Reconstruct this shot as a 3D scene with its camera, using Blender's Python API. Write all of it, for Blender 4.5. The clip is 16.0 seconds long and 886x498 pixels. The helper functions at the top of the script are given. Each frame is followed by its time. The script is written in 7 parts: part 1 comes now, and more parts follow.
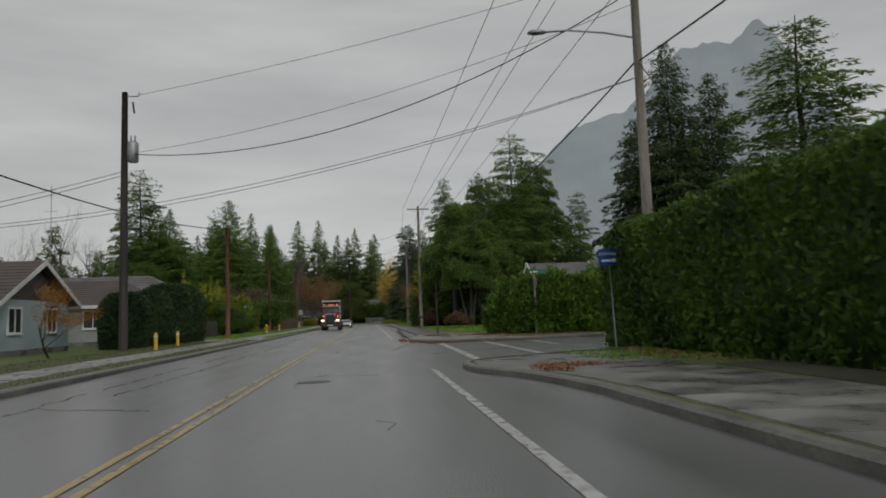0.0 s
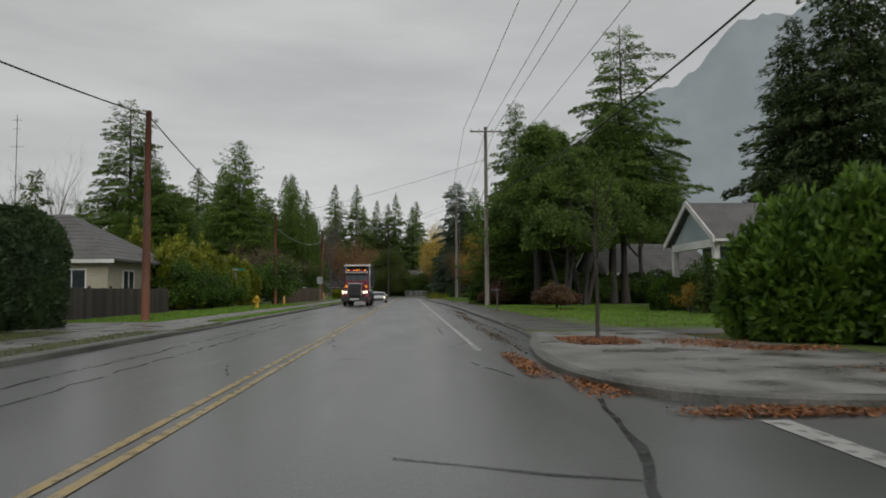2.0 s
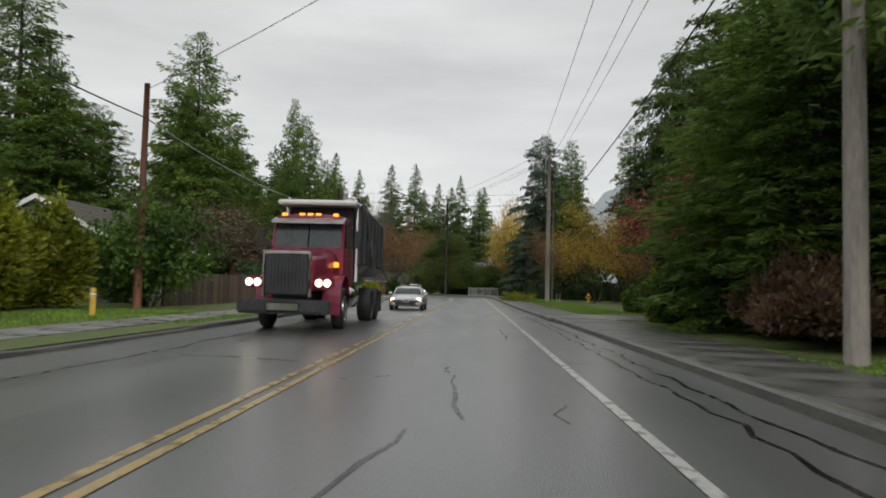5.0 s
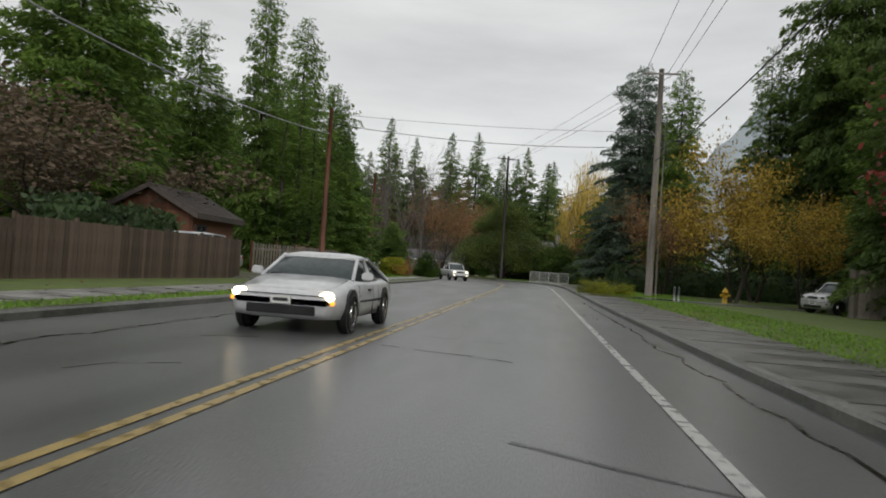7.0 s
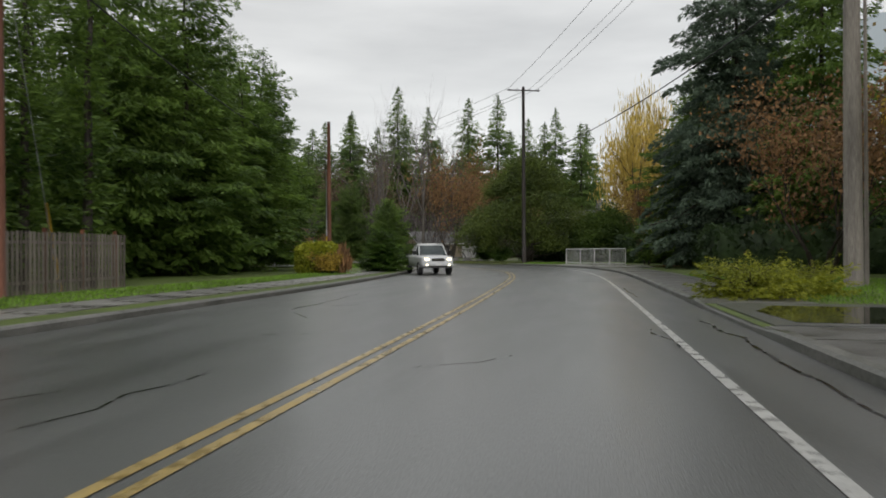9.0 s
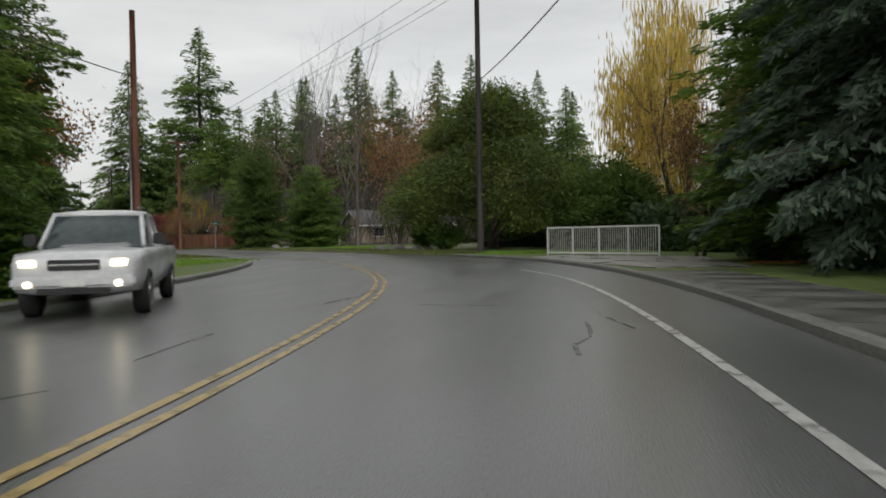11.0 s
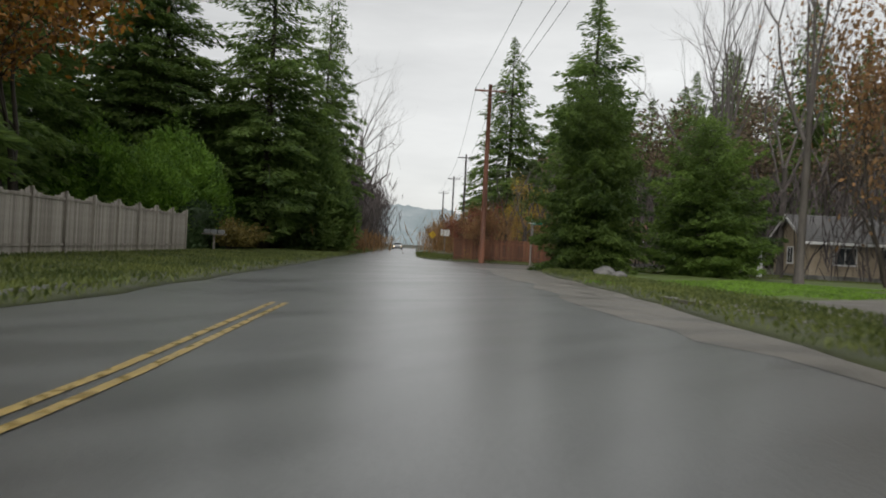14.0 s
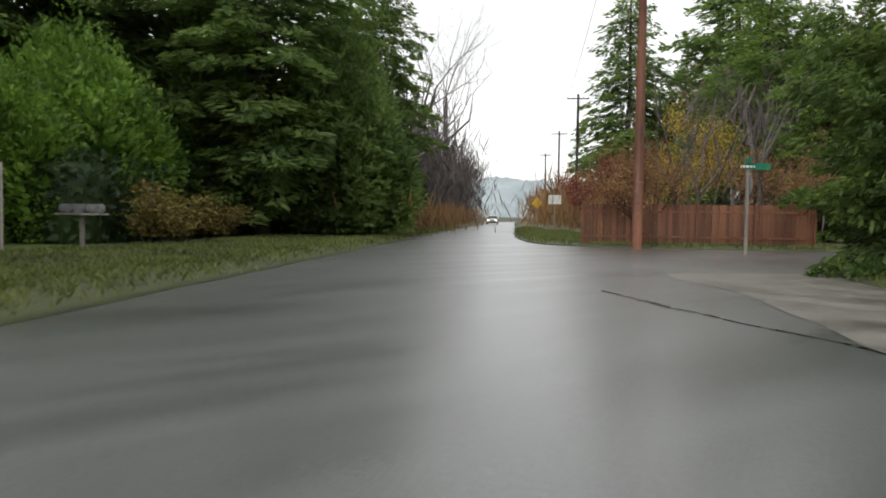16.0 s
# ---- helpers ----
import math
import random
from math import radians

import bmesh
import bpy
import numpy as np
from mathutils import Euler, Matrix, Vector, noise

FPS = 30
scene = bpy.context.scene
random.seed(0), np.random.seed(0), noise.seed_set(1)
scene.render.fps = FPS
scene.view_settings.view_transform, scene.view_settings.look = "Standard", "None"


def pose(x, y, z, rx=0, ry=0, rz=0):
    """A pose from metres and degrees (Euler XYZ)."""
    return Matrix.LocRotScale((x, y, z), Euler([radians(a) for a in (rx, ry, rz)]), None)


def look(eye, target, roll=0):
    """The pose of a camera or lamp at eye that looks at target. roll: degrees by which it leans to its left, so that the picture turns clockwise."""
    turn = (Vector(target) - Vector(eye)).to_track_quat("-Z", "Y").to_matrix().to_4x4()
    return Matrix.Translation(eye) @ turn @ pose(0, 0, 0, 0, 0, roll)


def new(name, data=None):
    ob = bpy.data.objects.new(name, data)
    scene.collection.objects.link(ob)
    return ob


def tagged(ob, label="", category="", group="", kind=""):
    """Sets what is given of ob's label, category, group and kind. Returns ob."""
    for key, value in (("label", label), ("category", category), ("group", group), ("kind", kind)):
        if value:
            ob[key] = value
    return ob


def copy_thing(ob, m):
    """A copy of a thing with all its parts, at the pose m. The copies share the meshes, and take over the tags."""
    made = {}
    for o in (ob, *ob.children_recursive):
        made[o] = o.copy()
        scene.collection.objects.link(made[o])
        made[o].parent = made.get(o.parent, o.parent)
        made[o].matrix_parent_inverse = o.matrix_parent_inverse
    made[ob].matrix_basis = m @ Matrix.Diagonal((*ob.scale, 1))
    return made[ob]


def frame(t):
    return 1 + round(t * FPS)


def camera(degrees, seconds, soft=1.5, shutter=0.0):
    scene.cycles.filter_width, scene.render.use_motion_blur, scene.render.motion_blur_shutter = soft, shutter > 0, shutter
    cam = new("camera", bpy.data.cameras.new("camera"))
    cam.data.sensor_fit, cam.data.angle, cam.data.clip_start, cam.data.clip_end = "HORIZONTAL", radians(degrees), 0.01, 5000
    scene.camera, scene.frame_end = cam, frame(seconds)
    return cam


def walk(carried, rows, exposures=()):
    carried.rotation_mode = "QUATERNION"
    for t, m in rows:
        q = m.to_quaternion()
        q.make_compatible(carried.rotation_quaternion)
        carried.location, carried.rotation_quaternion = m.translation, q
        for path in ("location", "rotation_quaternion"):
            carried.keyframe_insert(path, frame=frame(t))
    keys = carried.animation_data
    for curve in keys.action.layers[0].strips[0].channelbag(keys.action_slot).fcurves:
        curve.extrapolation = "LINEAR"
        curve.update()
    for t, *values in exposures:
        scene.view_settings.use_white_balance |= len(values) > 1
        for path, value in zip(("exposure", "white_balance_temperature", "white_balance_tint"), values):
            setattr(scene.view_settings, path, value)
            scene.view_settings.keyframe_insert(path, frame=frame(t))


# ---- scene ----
cam = camera(63.5, 16.0, 1.8, 0.15)
PATH = [
    (0, (0.456, 3.636, 1.301), (0.665, 5.616, 1.488), -2.0),
    (0.5, (0.531, 10.746, 1.261), (0.727, 12.724, 1.483), -2.0),
    (1, (0.474, 17.744, 1.153), (0.653, 19.725, 1.36), -1.4),
    (1.5, (0.393, 24.812, 1.162), (0.531, 26.799, 1.344), -1.3),
    (2, (0.354, 31.69, 1.261), (0.448, 33.684, 1.38), -0.4),
    (2.5, (0.299, 38.493, 1.243), (0.38, 40.491, 1.29), -0.9),
    (3, (0.222, 45.86, 1.214), (0.205, 47.86, 1.185), -2.1),
    (3.5, (0.043, 52.957, 1.184), (-0.019, 54.956, 1.16), -1.3),
    (5.8, (0.464, 89.121, 1.212), (0.315, 91.11, 1.365), 3.8),
    (6, (0.414, 91.739, 1.181), (0.225, 93.726, 1.298), 4.1),
    (6.5, (0.465, 98.701, 1.217), (0.229, 100.684, 1.315), 4.0),
    (7, (0.557, 105.084, 1.16), (0.289, 107.066, 1.213), 3.9),
    (7.5, (0.508, 112.351, 1.169), (0.095, 114.308, 1.142), 0.4),
    (8, (0.735, 120.39, 1.09), (0.27, 122.335, 1.088), -1.1),
    (8.5, (0.601, 128.732, 1.158), (0.165, 130.684, 1.178), 0.1),
    (9, (0.418, 136.716, 1.248), (0.051, 138.682, 1.257), -0.3),
    (11.3, (0.094, 169.838, 1.18), (-0.234, 171.811, 1.138), -1.0),
    (11.5, (-0.142, 172.93, 1.203), (-0.54, 174.889, 1.158), -0.3),
    (12, (-0.906, 180.543, 1.17), (-1.609, 182.415, 1.139), 0.8),
    (12.5, (-2.262, 186.746, 1.179), (-3.159, 188.534, 1.185), 2.7),
    (13, (-4.104, 192.259, 1.269), (-5.132, 193.974, 1.261), 3.1),
    (13.5, (-7.118, 198.602, 1.231), (-8.319, 200.201, 1.223), 3.2),
    (14, (-11.348, 204.765, 1.128), (-12.702, 206.237, 1.12), 3.0),
    (14.5, (-16.352, 209.905, 1.246), (-17.85, 211.229, 1.21), 2.8),
    (15, (-20.61, 214.45, 1.22), (-22.213, 215.644, 1.148), 2.5),
    (15.5, (-25.028, 218.83, 1.208), (-26.633, 220.018, 1.109), 1.4),
    (16, (-28.565, 222.255, 1.215), (-30.107, 223.525, 1.123), 0.8),
]
EXPOSURES = [(0.0, -0.62), (1.5, -0.55), (2.5, -0.33), (3.5, -0.1), (6.0, 0.0), (7.0, 0.0), (9.0, 0.1), (11.5, 0.08), (13.5, 0.18), (14.5, 0.25), (15.2, 0.46), (16.0, 0.78)]
walk(cam, [(t, look(eye, target, roll)) for t, eye, target, roll in PATH], EXPOSURES)

# ---- sky and light: a flat, overcast November day ----
world = bpy.data.worlds.new("sky")
scene.world = world
world.use_nodes = True
wn, wl = world.node_tree.nodes, world.node_tree.links
wn.clear()
w_out, w_bg = wn.new("ShaderNodeOutputWorld"), wn.new("ShaderNodeBackground")
w_sky = wn.new("ShaderNodeTexSky")
w_sky.sky_type, w_sky.sun_disc = "NISHITA", False
w_sky.sun_elevation, w_sky.sun_rotation = radians(28), radians(200)
w_coord, w_map, w_noise, w_ramp, w_mix = (wn.new(k) for k in ("ShaderNodeTexCoord", "ShaderNodeMapping", "ShaderNodeTexNoise", "ShaderNodeValToRGB", "ShaderNodeMix"))
w_map.inputs["Scale"].default_value = (1.0, 1.0, 5.0)
w_noise.inputs["Scale"].default_value, w_noise.inputs["Detail"].default_value, w_noise.inputs["Roughness"].default_value = 1.6, 6.0, 0.55
w_ramp.color_ramp.elements[0].position, w_ramp.color_ramp.elements[0].color = 0.3, (3.3, 3.31, 3.27, 1)
w_ramp.color_ramp.elements[1].position, w_ramp.color_ramp.elements[1].color = 0.7, (5.0, 5.0, 4.9, 1)
w_mix.data_type = "RGBA"
w_mix.inputs["Factor"].default_value = 0.94
wl.new(w_coord.outputs["Generated"], w_map.inputs["Vector"])
wl.new(w_map.outputs["Vector"], w_noise.inputs["Vector"])
wl.new(w_noise.outputs["Fac"], w_ramp.inputs["Fac"])
wl.new(w_sky.outputs["Color"], w_mix.inputs["A"])
wl.new(w_ramp.outputs["Color"], w_mix.inputs["B"])
wl.new(w_mix.outputs["Result"], w_bg.inputs["Color"])
w_bg.inputs["Strength"].default_value = 0.165
wl.new(w_bg.outputs["Background"], w_out.inputs["Surface"])
sun = new("sun", bpy.data.lights.new("sun", "SUN"))
sun.data.energy, sun.data.angle, sun.data.color = 1.25, radians(40), (1.0, 0.98, 0.95)
sun.matrix_basis = look((30, -80, 55), (0, 0, 0))


# ---- materials ----
def material(name, dark, light, rough=(0.6, 0.8), scale=3.0, fine=40.0, bump=0.3, metal=0.0, island=0.0, obvar=0.0, coords="Object", stretch=(1, 1, 1), mid=0.5, spec=0.5, translucent=0.0):
    """Two tones mixed by coarse and fine noise, roughness by the coarse noise, relief by the fine one."""
    m = bpy.data.materials.new(name)
    m.use_nodes = True
    n, k = m.node_tree.nodes, m.node_tree.links
    b = n["Principled BSDF"]
    co, mp = n.new("ShaderNodeTexCoord"), n.new("ShaderNodeMapping")
    mp.inputs["Scale"].default_value = stretch
    k.new(co.outputs[coords], mp.inputs["Vector"])
    n1, n2 = n.new("ShaderNodeTexNoise"), n.new("ShaderNodeTexNoise")
    n1.inputs["Scale"].default_value, n1.inputs["Detail"].default_value = scale, 5
    n2.inputs["Scale"].default_value, n2.inputs["Detail"].default_value = fine, 3
    k.new(mp.outputs["Vector"], n1.inputs["Vector"])
    k.new(mp.outputs["Vector"], n2.inputs["Vector"])
    add = n.new("ShaderNodeMath")
    add.operation = "ADD"
    k.new(n1.outputs["Fac"], add.inputs[0])
    half = n.new("ShaderNodeMath")
    half.operation, half.inputs[1].default_value = "MULTIPLY_ADD", 0.6
    half.inputs[2].default_value = -0.3
    k.new(n2.outputs["Fac"], half.inputs[0])
    k.new(half.outputs[0], add.inputs[1])
    last = add.outputs[0]
    if island or obvar:
        src = n.new("ShaderNodeNewGeometry").outputs["Random Per Island"] if island else n.new("ShaderNodeObjectInfo").outputs["Random"]
        more = n.new("ShaderNodeMath")
        more.operation, more.inputs[1].default_value = "MULTIPLY_ADD", island or obvar
        k.new(src, more.inputs[0])
        shift = n.new("ShaderNodeMath")
        shift.operation, shift.inputs[1].default_value = "ADD", -0.5 * (island or obvar)
        k.new(last, shift.inputs[0])
        k.new(shift.outputs[0], more.inputs[2])
        last = more.outputs[0]
    ramp = n.new("ShaderNodeValToRGB")
    ramp.color_ramp.elements[0].position, ramp.color_ramp.elements[0].color = mid - 0.22, (*dark, 1)
    ramp.color_ramp.elements[1].position, ramp.color_ramp.elements[1].color = mid + 0.22, (*light, 1)
    k.new(last, ramp.inputs["Fac"])
    k.new(ramp.outputs["Color"], b.inputs["Base Color"])
    rr = n.new("ShaderNodeMapRange")
    rr.inputs["From Min"].default_value, rr.inputs["From Max"].default_value = 0.35, 0.65
    rr.inputs["To Min"].default_value, rr.inputs["To Max"].default_value = rough
    k.new(n1.outputs["Fac"], rr.inputs["Value"])
    k.new(rr.outputs["Result"], b.inputs["Roughness"])
    b.inputs["Metallic"].default_value = metal
    b.inputs["Specular IOR Level"].default_value = spec
    if translucent:
        tr, mx = n.new("ShaderNodeBsdfTranslucent"), n.new("ShaderNodeMixShader")
        mx.inputs["Fac"].default_value = translucent
        k.new(ramp.outputs["Color"], tr.inputs["Color"])
        k.new(b.outputs["BSDF"], mx.inputs[1])
        k.new(tr.outputs["BSDF"], mx.inputs[2])
        k.new(mx.outputs["Shader"], n["Material Output"].inputs["Surface"])
    if bump:
        bp = n.new("ShaderNodeBump")
        bp.inputs["Strength"].default_value, bp.inputs["Distance"].default_value = bump, 0.02
        k.new(n2.outputs["Fac"], bp.inputs["Height"])
        k.new(bp.outputs["Normal"], b.inputs["Normal"])
    return m


def glowing(name, color, strength):
    m = bpy.data.materials.new(name)
    m.use_nodes = True
    b = m.node_tree.nodes["Principled BSDF"]
    b.inputs["Base Color"].default_value = (*color, 1)
    b.inputs["Emission Color"].default_value, b.inputs["Emission Strength"].default_value = (*color, 1), strength
    return m


ASPHALT = material("wet_asphalt", (0.05, 0.052, 0.051), (0.132, 0.137, 0.134), (0.34, 0.52), 0.5, 45, 0.5, stretch=(1.8, 0.3, 1))
wet = ASPHALT.node_tree.nodes["Principled BSDF"]
wet.inputs["Coat Weight"].default_value, wet.inputs["Coat Roughness"].default_value = 0.72, 0.27
TAR = material("tar_seal", (0.008, 0.008, 0.009), (0.02, 0.02, 0.021), (0.15, 0.35), 2, 30, 0.2)
PAINT_W = material("worn_white_paint", (0.24, 0.24, 0.235), (0.52, 0.52, 0.5), (0.2, 0.45), 5.0, 28, 0.2, mid=0.42)
PAINT_Y = material("worn_yellow_paint", (0.2, 0.15, 0.07), (0.44, 0.32, 0.11), (0.2, 0.45), 5.0, 28, 0.2, mid=0.42)
CONCRETE = material("wet_concrete", (0.108, 0.1056, 0.0984), (0.288, 0.282, 0.264), (0.2, 0.55), 0.9, 25, 0.3, obvar=0.3)
PAVING = material("dark_wet_paving", (0.05, 0.05, 0.046), (0.155, 0.152, 0.142), (0.25, 0.5), 0.7, 22, 0.3, obvar=0.06)
KERB = material("kerb_concrete", (0.05, 0.055, 0.04), (0.2, 0.195, 0.18), (0.3, 0.6), 0.8, 18, 0.5)
GRASS = material("lawn_grass", (0.055, 0.078, 0.016), (0.12, 0.17, 0.03), (0.6, 0.9), 1.3, 30, 0.8)
BLADE = material("grass_blade", (0.095, 0.17, 0.02), (0.235, 0.42, 0.048), (0.5, 0.7), 0.4, 10, 0, island=0.5, translucent=0.35)
ROUGH = material("rough_grass_and_gravel", (0.04, 0.042, 0.026), (0.12, 0.115, 0.07), (0.35, 0.7), 0.9, 30, 1.0)
DULLBLADE = material("dull_grass_blade", (0.06, 0.085, 0.02), (0.19, 0.22, 0.058), (0.5, 0.7), 0.4, 10, 0, island=0.4, translucent=0.35)
PUDDLE = material("standing_water", (0.02, 0.02, 0.016), (0.045, 0.043, 0.034), (0.02, 0.06), 0.5, 3, 0)
GRAVEL = material("wet_gravel", (0.07, 0.062, 0.05), (0.2, 0.185, 0.16), (0.35, 0.65), 0.8, 22, 0.8)
VERGE = material("tufted_verge", (0.04, 0.046, 0.02), (0.09, 0.105, 0.036), (0.55, 0.85), 0.9, 24, 1.0)
SOIL = material("forest_soil", (0.0168, 0.0196, 0.0112), (0.07, 0.0672, 0.0392), (0.7, 0.9), 0.2, 6, 0.5)
BARK = material("bark", (0.018, 0.015, 0.012), (0.075, 0.06, 0.046), (0.7, 0.9), 1.5, 14, 0.8, stretch=(3, 3, 0.6))
BARK_PALE = material("pale_bark", (0.055, 0.047, 0.042), (0.16, 0.14, 0.125), (0.7, 0.9), 1.5, 14, 0.6, stretch=(3, 3, 0.6))
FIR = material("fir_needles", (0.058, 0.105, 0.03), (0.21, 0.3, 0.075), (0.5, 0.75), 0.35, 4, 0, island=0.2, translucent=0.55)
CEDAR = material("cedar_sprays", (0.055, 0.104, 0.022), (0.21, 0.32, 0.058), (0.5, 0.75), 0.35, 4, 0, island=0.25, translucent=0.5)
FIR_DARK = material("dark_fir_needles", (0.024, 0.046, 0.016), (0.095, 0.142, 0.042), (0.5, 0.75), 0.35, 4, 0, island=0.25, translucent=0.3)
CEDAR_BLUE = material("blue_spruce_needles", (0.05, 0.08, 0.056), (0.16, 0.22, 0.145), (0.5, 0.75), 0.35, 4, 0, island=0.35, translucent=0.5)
HEDGE = material("hedge_sprays", (0.021, 0.049, 0.0062), (0.106, 0.194, 0.0222), (0.5, 0.75), 0.5, 5, 0, island=0.2, translucent=0.35)
LAUREL = material("laurel_leaves", (0.02079, 0.05197, 0.005455), (0.104, 0.1949, 0.01819), (0.5, 0.7), 0.5, 5, 0, island=0.2, translucent=0.35)
LAUREL_LIGHT = material("light_laurel_leaves", (0.042, 0.095, 0.011), (0.19, 0.32, 0.036), (0.5, 0.7), 0.5, 5, 0, island=0.25, translucent=0.4)
SHRUB_GREEN = material("bright_shrub_leaves", (0.06, 0.13, 0.018), (0.25, 0.42, 0.055), (0.5, 0.7), 0.5, 5, 0, island=0.2, translucent=0.4)
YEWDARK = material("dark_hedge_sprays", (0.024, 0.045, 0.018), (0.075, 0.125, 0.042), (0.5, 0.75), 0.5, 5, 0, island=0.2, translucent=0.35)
OLIVE = material("yellow_green_leaves", (0.1, 0.13, 0.01), (0.41, 0.43, 0.04), (0.45, 0.65), 0.35, 4, 0, island=0.25, translucent=0.4)
LAYERED = material("layered_cedar_sprays", (0.028, 0.052, 0.01), (0.14, 0.185, 0.028), (0.5, 0.75), 0.35, 3, 0, island=0.25, translucent=0.35)
WEEPING = material("red_brown_leaves", (0.07, 0.045, 0.026), (0.21, 0.125, 0.066), (0.5, 0.75), 0.4, 5, 0, island=0.35, translucent=0.3)
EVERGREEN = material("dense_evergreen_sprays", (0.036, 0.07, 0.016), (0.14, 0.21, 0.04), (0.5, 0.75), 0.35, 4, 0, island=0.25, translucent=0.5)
YELLOW = material("yellow_autumn_leaves", (0.19, 0.13, 0.018), (0.55, 0.385, 0.055), (0.5, 0.7), 0.4, 4, 0, island=0.5, translucent=0.35)
ORANGE = material("orange_autumn_leaves", (0.15, 0.06875, 0.015), (0.45, 0.2125, 0.03125), (0.5, 0.7), 0.4, 4, 0, island=0.5, translucent=0.35)
RUST = material("rusty_brown_leaves", (0.12, 0.072, 0.034), (0.36, 0.2, 0.085), (0.6, 0.8), 0.4, 4, 0, island=0.35, translucent=0.35)
DULL_BROWN = material("dull_brown_twigs", (0.06, 0.045, 0.03), (0.215, 0.155, 0.098), (0.6, 0.8), 0.4, 4, 0, island=0.35, translucent=0.3)
WILLOW = material("pale_yellow_leaves", (0.38, 0.28, 0.05), (0.75, 0.56, 0.13), (0.5, 0.7), 0.4, 4, 0, island=0.5, translucent=0.35)
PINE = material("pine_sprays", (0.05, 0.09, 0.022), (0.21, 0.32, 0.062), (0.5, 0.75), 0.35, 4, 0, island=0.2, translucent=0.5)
DRYLEAF = material("yellow_brown_leaves", (0.1, 0.085, 0.02), (0.3, 0.23, 0.06), (0.5, 0.7), 0.4, 4, 0, island=0.5, translucent=0.35)
CRIMSON = material("crimson_leaves", (0.085, 0.02, 0.016), (0.3, 0.06, 0.045), (0.5, 0.7), 0.4, 4, 0, island=0.5, translucent=0.35)
TWIG = material("bare_twigs", (0.04, 0.032, 0.03), (0.12, 0.1, 0.095), (0.7, 0.9), 1, 6, 0, island=0.4)
LITTER = material("wet_fallen_leaves", (0.11, 0.038, 0.012), (0.37, 0.15, 0.044), (0.35, 0.6), 2, 12, 0, island=0.6)
POLE_GREY = material("weathered_pole_wood", (0.12, 0.105, 0.09), (0.34, 0.31, 0.27), (0.6, 0.85), 0.7, 9, 0.6, stretch=(4, 4, 0.4))
POLE_RED = material("red_brown_pole_wood", (0.075, 0.029, 0.016), (0.22, 0.085, 0.046), (0.5, 0.8), 0.7, 9, 0.6, stretch=(4, 4, 0.4))
POLE_DARK = material("creosoted_pole_wood", (0.012, 0.01, 0.009), (0.05, 0.04, 0.034), (0.5, 0.8), 0.7, 9, 0.6, stretch=(4, 4, 0.4))
GALV = material("galvanised_steel", (0.2, 0.21, 0.22), (0.42, 0.43, 0.44), (0.35, 0.55), 2, 20, 0.1, metal=0.6)
WIRE = material("cable_sheath", (0.008, 0.008, 0.009), (0.025, 0.025, 0.026), (0.5, 0.7), 2, 20, 0)
WIRE_GREY = material("aluminium_wire", (0.05, 0.05, 0.055), (0.1, 0.1, 0.105), (0.5, 0.7), 2, 20, 0)
YELLOW_PAINT = material("yellow_gloss_paint", (0.42, 0.25, 0.012), (0.62, 0.4, 0.03), (0.3, 0.5), 3, 20, 0.1)
SIGN_GREEN = material("green_sign_sheet", (0.01, 0.12, 0.07), (0.02, 0.2, 0.12), (0.3, 0.5), 2, 20, 0)
SIGN_BLUE = material("blue_sign_sheet", (0.008, 0.05, 0.2), (0.012, 0.075, 0.28), (0.3, 0.5), 2, 20, 0)
WHITE = material("white_paint", (0.55, 0.55, 0.53), (0.8, 0.8, 0.78), (0.4, 0.6), 1, 12, 0.1)
SHINGLE = material("grey_shingles", (0.06, 0.058, 0.056), (0.17, 0.165, 0.16), (0.5, 0.75), 0.8, 12, 0.6)
SHINGLE_BROWN = material("brown_shingles", (0.035, 0.028, 0.024), (0.11, 0.09, 0.08), (0.5, 0.75), 0.8, 12, 0.6)
SIDING_BLUE = material("pale_blue_siding", (0.25, 0.32, 0.34), (0.4, 0.47, 0.49), (0.5, 0.7), 0.6, 10, 0.1)
SIDING_CREAM = material("cream_siding", (0.33, 0.3, 0.22), (0.5, 0.46, 0.36), (0.5, 0.7), 0.6, 10, 0.1)
SIDING_SLATE = material("slate_blue_siding", (0.13, 0.16, 0.17), (0.22, 0.26, 0.27), (0.5, 0.7), 0.6, 10, 0.1)
SIDING_TAN = material("tan_siding", (0.28, 0.22, 0.15), (0.45, 0.37, 0.27), (0.5, 0.7), 0.6, 10, 0.1)
SIDING_GREY = material("grey_siding", (0.2, 0.21, 0.21), (0.34, 0.35, 0.35), (0.5, 0.7), 0.6, 10, 0.1)
WOOD_RED = material("stained_cedar_boards", (0.08, 0.03, 0.014), (0.22, 0.09, 0.045), (0.5, 0.75), 0.8, 10, 0.4, stretch=(4, 4, 0.5), obvar=0.35)
WOOD_GREY = material("weathered_fence_boards", (0.105, 0.088, 0.074), (0.3, 0.262, 0.226), (0.6, 0.8), 0.8, 10, 0.4, stretch=(4, 4, 0.5), obvar=0.35)
WOOD_PALE = material("silvery_fence_boards", (0.22, 0.195, 0.165), (0.48, 0.44, 0.385), (0.6, 0.8), 0.8, 10, 0.4, stretch=(4, 4, 0.5), obvar=0.3)
WOOD_DARK = material("dark_fence_boards", (0.03, 0.026, 0.023), (0.1, 0.08, 0.07), (0.6, 0.8), 0.8, 10, 0.4, stretch=(4, 4, 0.5), obvar=0.35)
